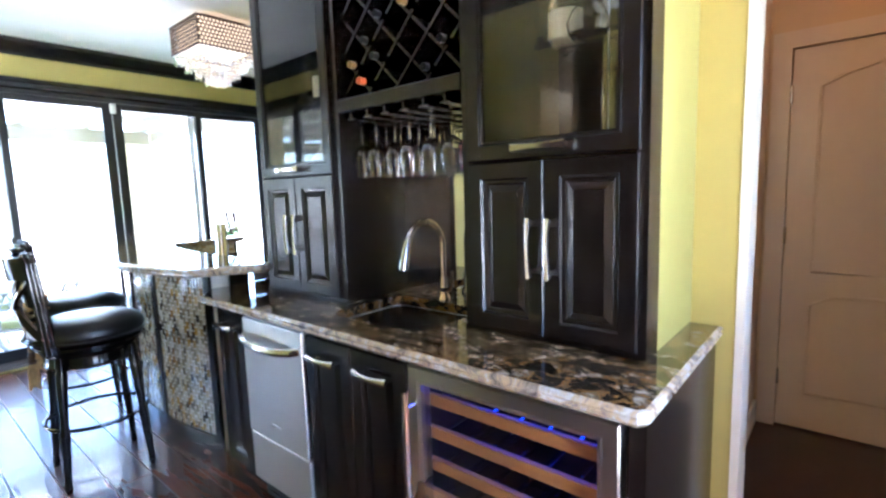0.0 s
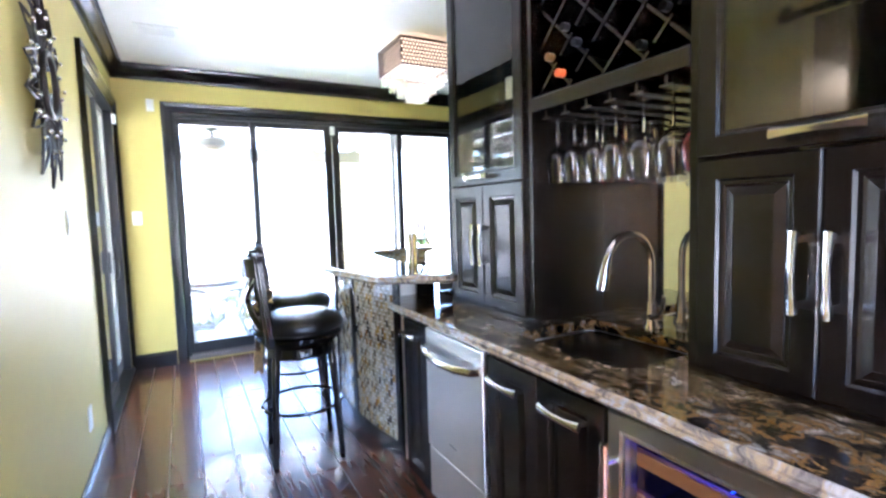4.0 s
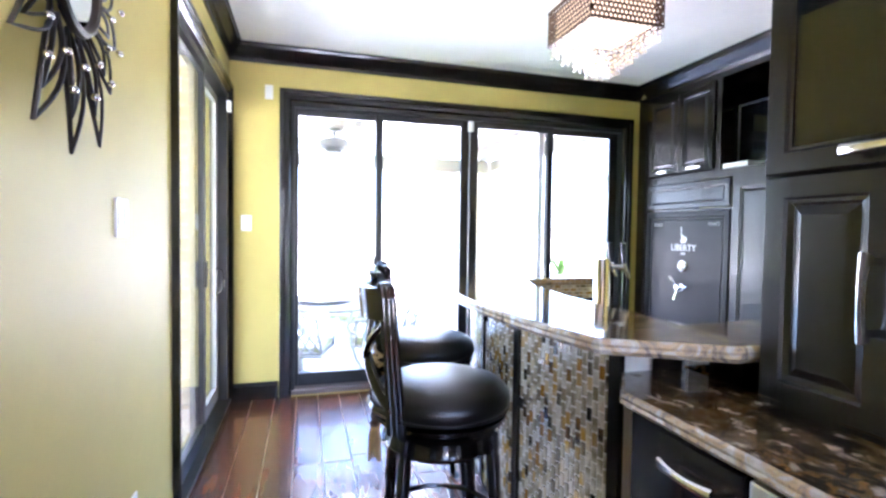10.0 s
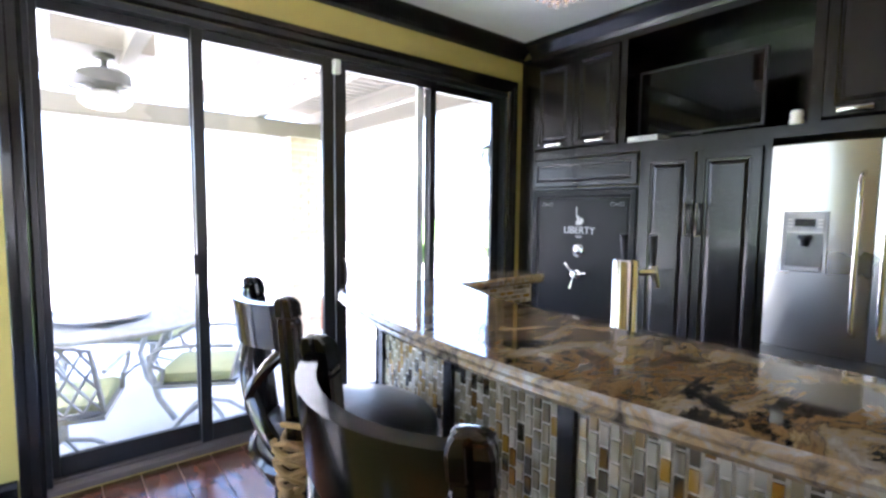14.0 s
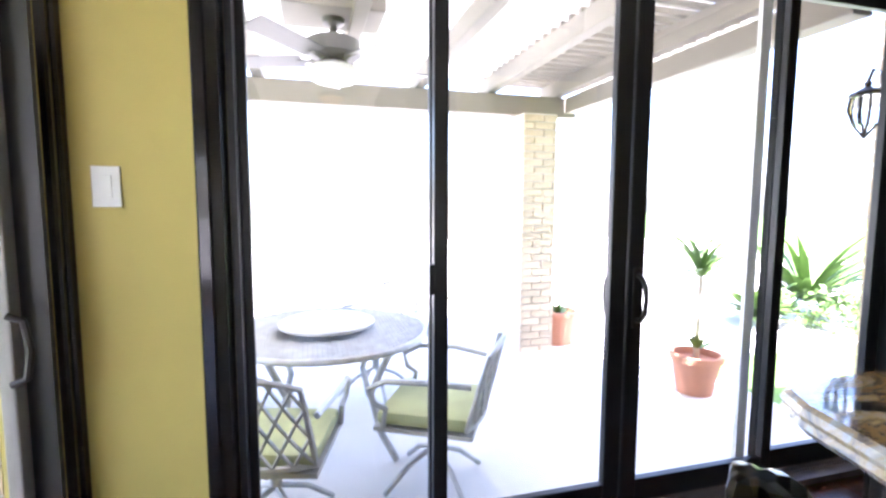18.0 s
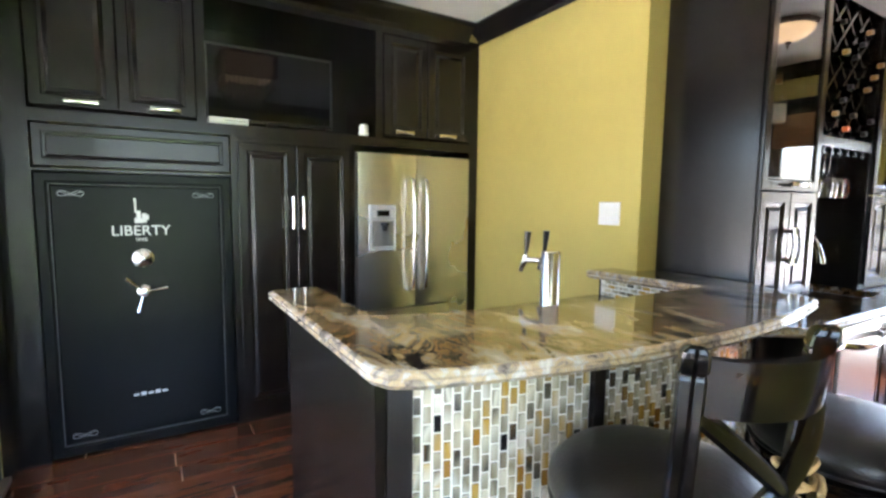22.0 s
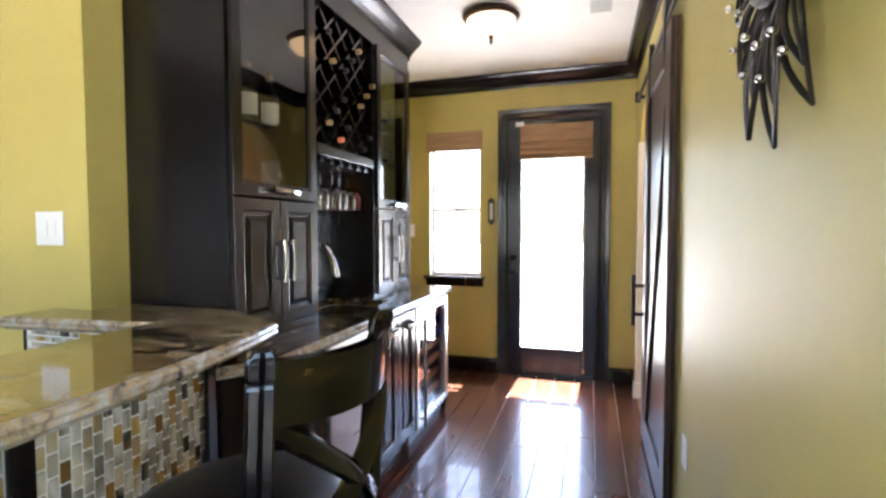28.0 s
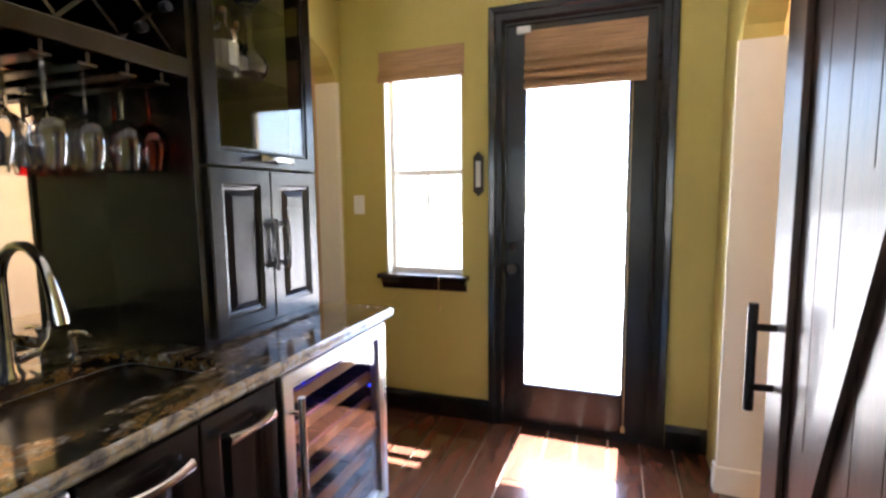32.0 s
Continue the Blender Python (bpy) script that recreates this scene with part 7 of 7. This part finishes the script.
def potted(at, h, seed):
    t = thing("potted_plant", at, "spiky green plant in a terracotta pot", "potted plant")
    bm = bmesh.new()
    lathe(bm, [(0.0, 0.0), (0.13, 0.0), (0.18, 0.26), (0.20, 0.27), (0.20, 0.32), (0.17, 0.32), (0.165, 0.27), (0.0, 0.26)], at, 22)
    part("pot", bm, TERRA, t, smooth=True)
    bm = bmesh.new()
    x, y, z = at
    tube(bm, [(x, y, z + 0.25), (x + 0.01, y, z + 0.25 + h)], [0.022, 0.018], 8)
    part("trunk", bm, STONE, t)
    part("leaves", fronds(fronds(bmesh.new(), (x, y, z + 0.25 + h), 34, 0.55, 0.035, 1.1, seed), (x, y, z + 0.34), 20, 0.35, 0.03, 1.3, seed + 1), LEAF, t)
potted((4.53, 7.56, GZ), 0.68, 3)
pl = thing("planter", (4.15, 9.1, GZ), "terracotta planter beside the brick pillar", "planter")
bm = bmesh.new()
lathe(bm, [(0.0, 0.0), (0.16, 0.0), (0.20, 0.30), (0.22, 0.31), (0.22, 0.36), (0.19, 0.36), (0.185, 0.31), (0.0, 0.30)], (4.15, 9.1, GZ), 20)
part("pot", bm, TERRA, pl, smooth=True)
part("leaves", fronds(bmesh.new(), (4.15, 9.1, GZ + 0.30), 24, 0.22, 0.03, 1.2, 77), LEAF, pl)
for i, (x, y, L) in enumerate(((8.1, 9.4, 1.5), (7.0, 9.2, 0.6))):
    t = thing("palm_plant", (x, y, GZ), "low spreading green palm in the yard", "plant", "yard palms")
    part("leaves", fronds(bmesh.new(), (x, y, GZ + 0.12 * L), 90, L, 0.09, 1.0, 20 + i, 0.6), LEAF, t)
def bush(at, r, seed, n=420):
    rnd = random.Random(seed)
    bm = bmesh.new()
    for i in range(n):
        d = Vector((rnd.gauss(0, 1), rnd.gauss(0, 1), rnd.gauss(0, 1))).normalized() * rnd.uniform(0.55, 1.0)
        p = Vector((at[0] + d.x * r, at[1] + d.y * r, at[2] + abs(d.z) * r * 1.2))
        a = Vector((rnd.gauss(0, 1), rnd.gauss(0, 1), rnd.gauss(0, 1))).normalized()
        b = a.orthogonal().normalized()
        s_ = rnd.uniform(0.035, 0.07)
        bm.faces.new([bm.verts.new(p + q) for q in (a * s_, b * s_ * 0.5, -a * s_, -b * s_ * 0.5)])
    t = thing("shrub", (at[0], at[1], GZ), "leafy green garden shrub", "shrub", "garden shrubs")
    part("leaves", bm, LEAF, t)
for i, (x, y, r) in enumerate(((7.7, 8.65, 0.5), (8.3, 8.3, 0.58), (8.9, 7.9, 0.6), (9.5, 7.3, 0.6), (10.1, 6.7, 0.6), (9.4, 8.9, 0.7), (-2.5, 17.0, 0.9), (0.2, 19.0, 1.0), (3.0, 18.5, 0.9))):
    bush((x, y, GZ), r, 50 + i)
rnd = random.Random(9)
for i in range(9):
    x, y = rnd.uniform(-2.5, 4.0), rnd.uniform(11.5, 15)
    bm = bmesh.new()
    bmesh.ops.create_icosphere(bm, subdivisions=2, radius=rnd.uniform(0.15, 0.4))
    for v in bm.verts:
        v.co = Vector((v.co.x * 1.3, v.co.y, v.co.z * 0.6)) * (1 + 0.22 * noise.noise(v.co * 5 + Vector((i, 0, 0)))) + Vector((x, y, GZ + 0.05))
    solid("boulder", bm, STONE, "tan landscaping boulder in the yard", "rock", smooth=True, group="yard boulders")
ub = thing("utility_box", (7.85, 8.05, GZ), "grey metal utility box standing on the lawn", "utility box")
part("cabinet", bx(7.66, 8.04, 7.90, 8.24, GZ - 0.03, GZ + 0.72, 0.01), UTILITY, ub)
part("lid", bx(7.64, 8.06, 7.88, 8.26, GZ + 0.721, GZ + 0.76, 0.008), UTILITY, ub)
for i in range(7):
    part("louvre", bx(7.655, 7.659, 7.94, 8.20, GZ + 0.22 + i * 0.06, GZ + 0.25 + i * 0.06), IRON, ub)
fence = thing("fence", (0, 24, GZ), "pale wooden fence at the end of the yard", "fence")
for i in range(60):
    part("board", bx(-14 + i * 0.5, -14 + i * 0.5 + 0.48, 24, 24.03, GZ, 1.7), BEAM, fence)

# ---- mosaic tiles on the bar ----
TWD, THT, TJ = 0.0180, 0.0430, 0.0075
spans = list(zip(POSTS, POSTS[1:]))
PARTMAX = 300
cells = []
for a, b in spans:
    a2, b2 = a + 0.024, b - (0.034 if b > 4.9 else 0.024)
    n = int((b2 - a2 + TJ) / (TWD + TJ))
    step = (b2 - a2) / n
    for c in range(n):
        y = a2 + step * (c + 0.5)
        z = 0.09 - (THT + TJ) / 2 * (c % 2)
        while z < BZ - 0.05:
            z0, z1 = max(0.09, z), min(BZ - 0.05, z + THT)
            if z1 - z0 > 0.012:
                cells.append((y, z0, z1))
            z += THT + TJ
bmj = bmesh.new()
box(bmj, -0.003, 0.003, -TWD / 2, TWD / 2, -THT / 2, THT / 2, 0.0)
tile_me = mesh("tile", bmj, TILE)
near = sorted([c for c in cells if c[0] > 3.4], key=lambda c: -c[1])[:PARTMAX]
near_set = set(near)
rest = bmesh.new()
for c in cells:
    y, z0, z1 = c
    x = arc(y, INS + 0.001)
    ang = math.asin((y - BC.y) / (BR - INS))
    M = Matrix.Translation((x, y, (z0 + z1) / 2)) @ Matrix.Rotation(-ang, 4, "Z") @ Matrix.Diagonal((1, 1, (z1 - z0) / THT, 1))
    if c in near_set:
        ob = new("tile", tile_me)
        ob.parent = bar
        ob.matrix_basis = Matrix.Translation(-ORIGIN[bar]) @ M
    else:
        vs = box(rest, -0.003, 0.003, -TWD / 2, TWD / 2, -THT / 2, THT / 2)
        bmesh.ops.transform(rest, matrix=M, verts=vs)
tagged(part("tile_field", rest, TILEJ, bar, "small glass mosaic tiles"), kind="stuff")

# ---- floor planks ----
PW = 0.165
rnd = random.Random(4)
bm = bmesh.new()
box(bm, -0.5, 0.5, -0.5, 0.5, -0.012, 0.0)
plank_me = mesh("plank", bm, PLANK)
x = XL + 0.001
PLANKS = []
while x < XK:
    y = YB + 0.001 + (YK if x > XW else 0) - (YB if x > XW else 0)
    y0_, y1_ = (YB - 0.02 if x < XW else YK), YS + 0.0
    y = y0_ - rnd.uniform(0, 0.9)
    while y < y1_:
        L = rnd.uniform(0.75, 1.5)
        a, b = max(y, y0_), min(y + L, y1_)
        w = min(PW, XK - x)
        if b - a > 0.02:
            ob = new("plank", plank_me)
            ob.parent = FLOOR
            ob.matrix_basis = Matrix.Translation((x + w / 2, (a + b) / 2, rnd.uniform(-0.0012, 0.0))) @ Matrix.Diagonal((w - 0.0065, b - a - 0.006, 1, 1))
        y += L
    x += PW
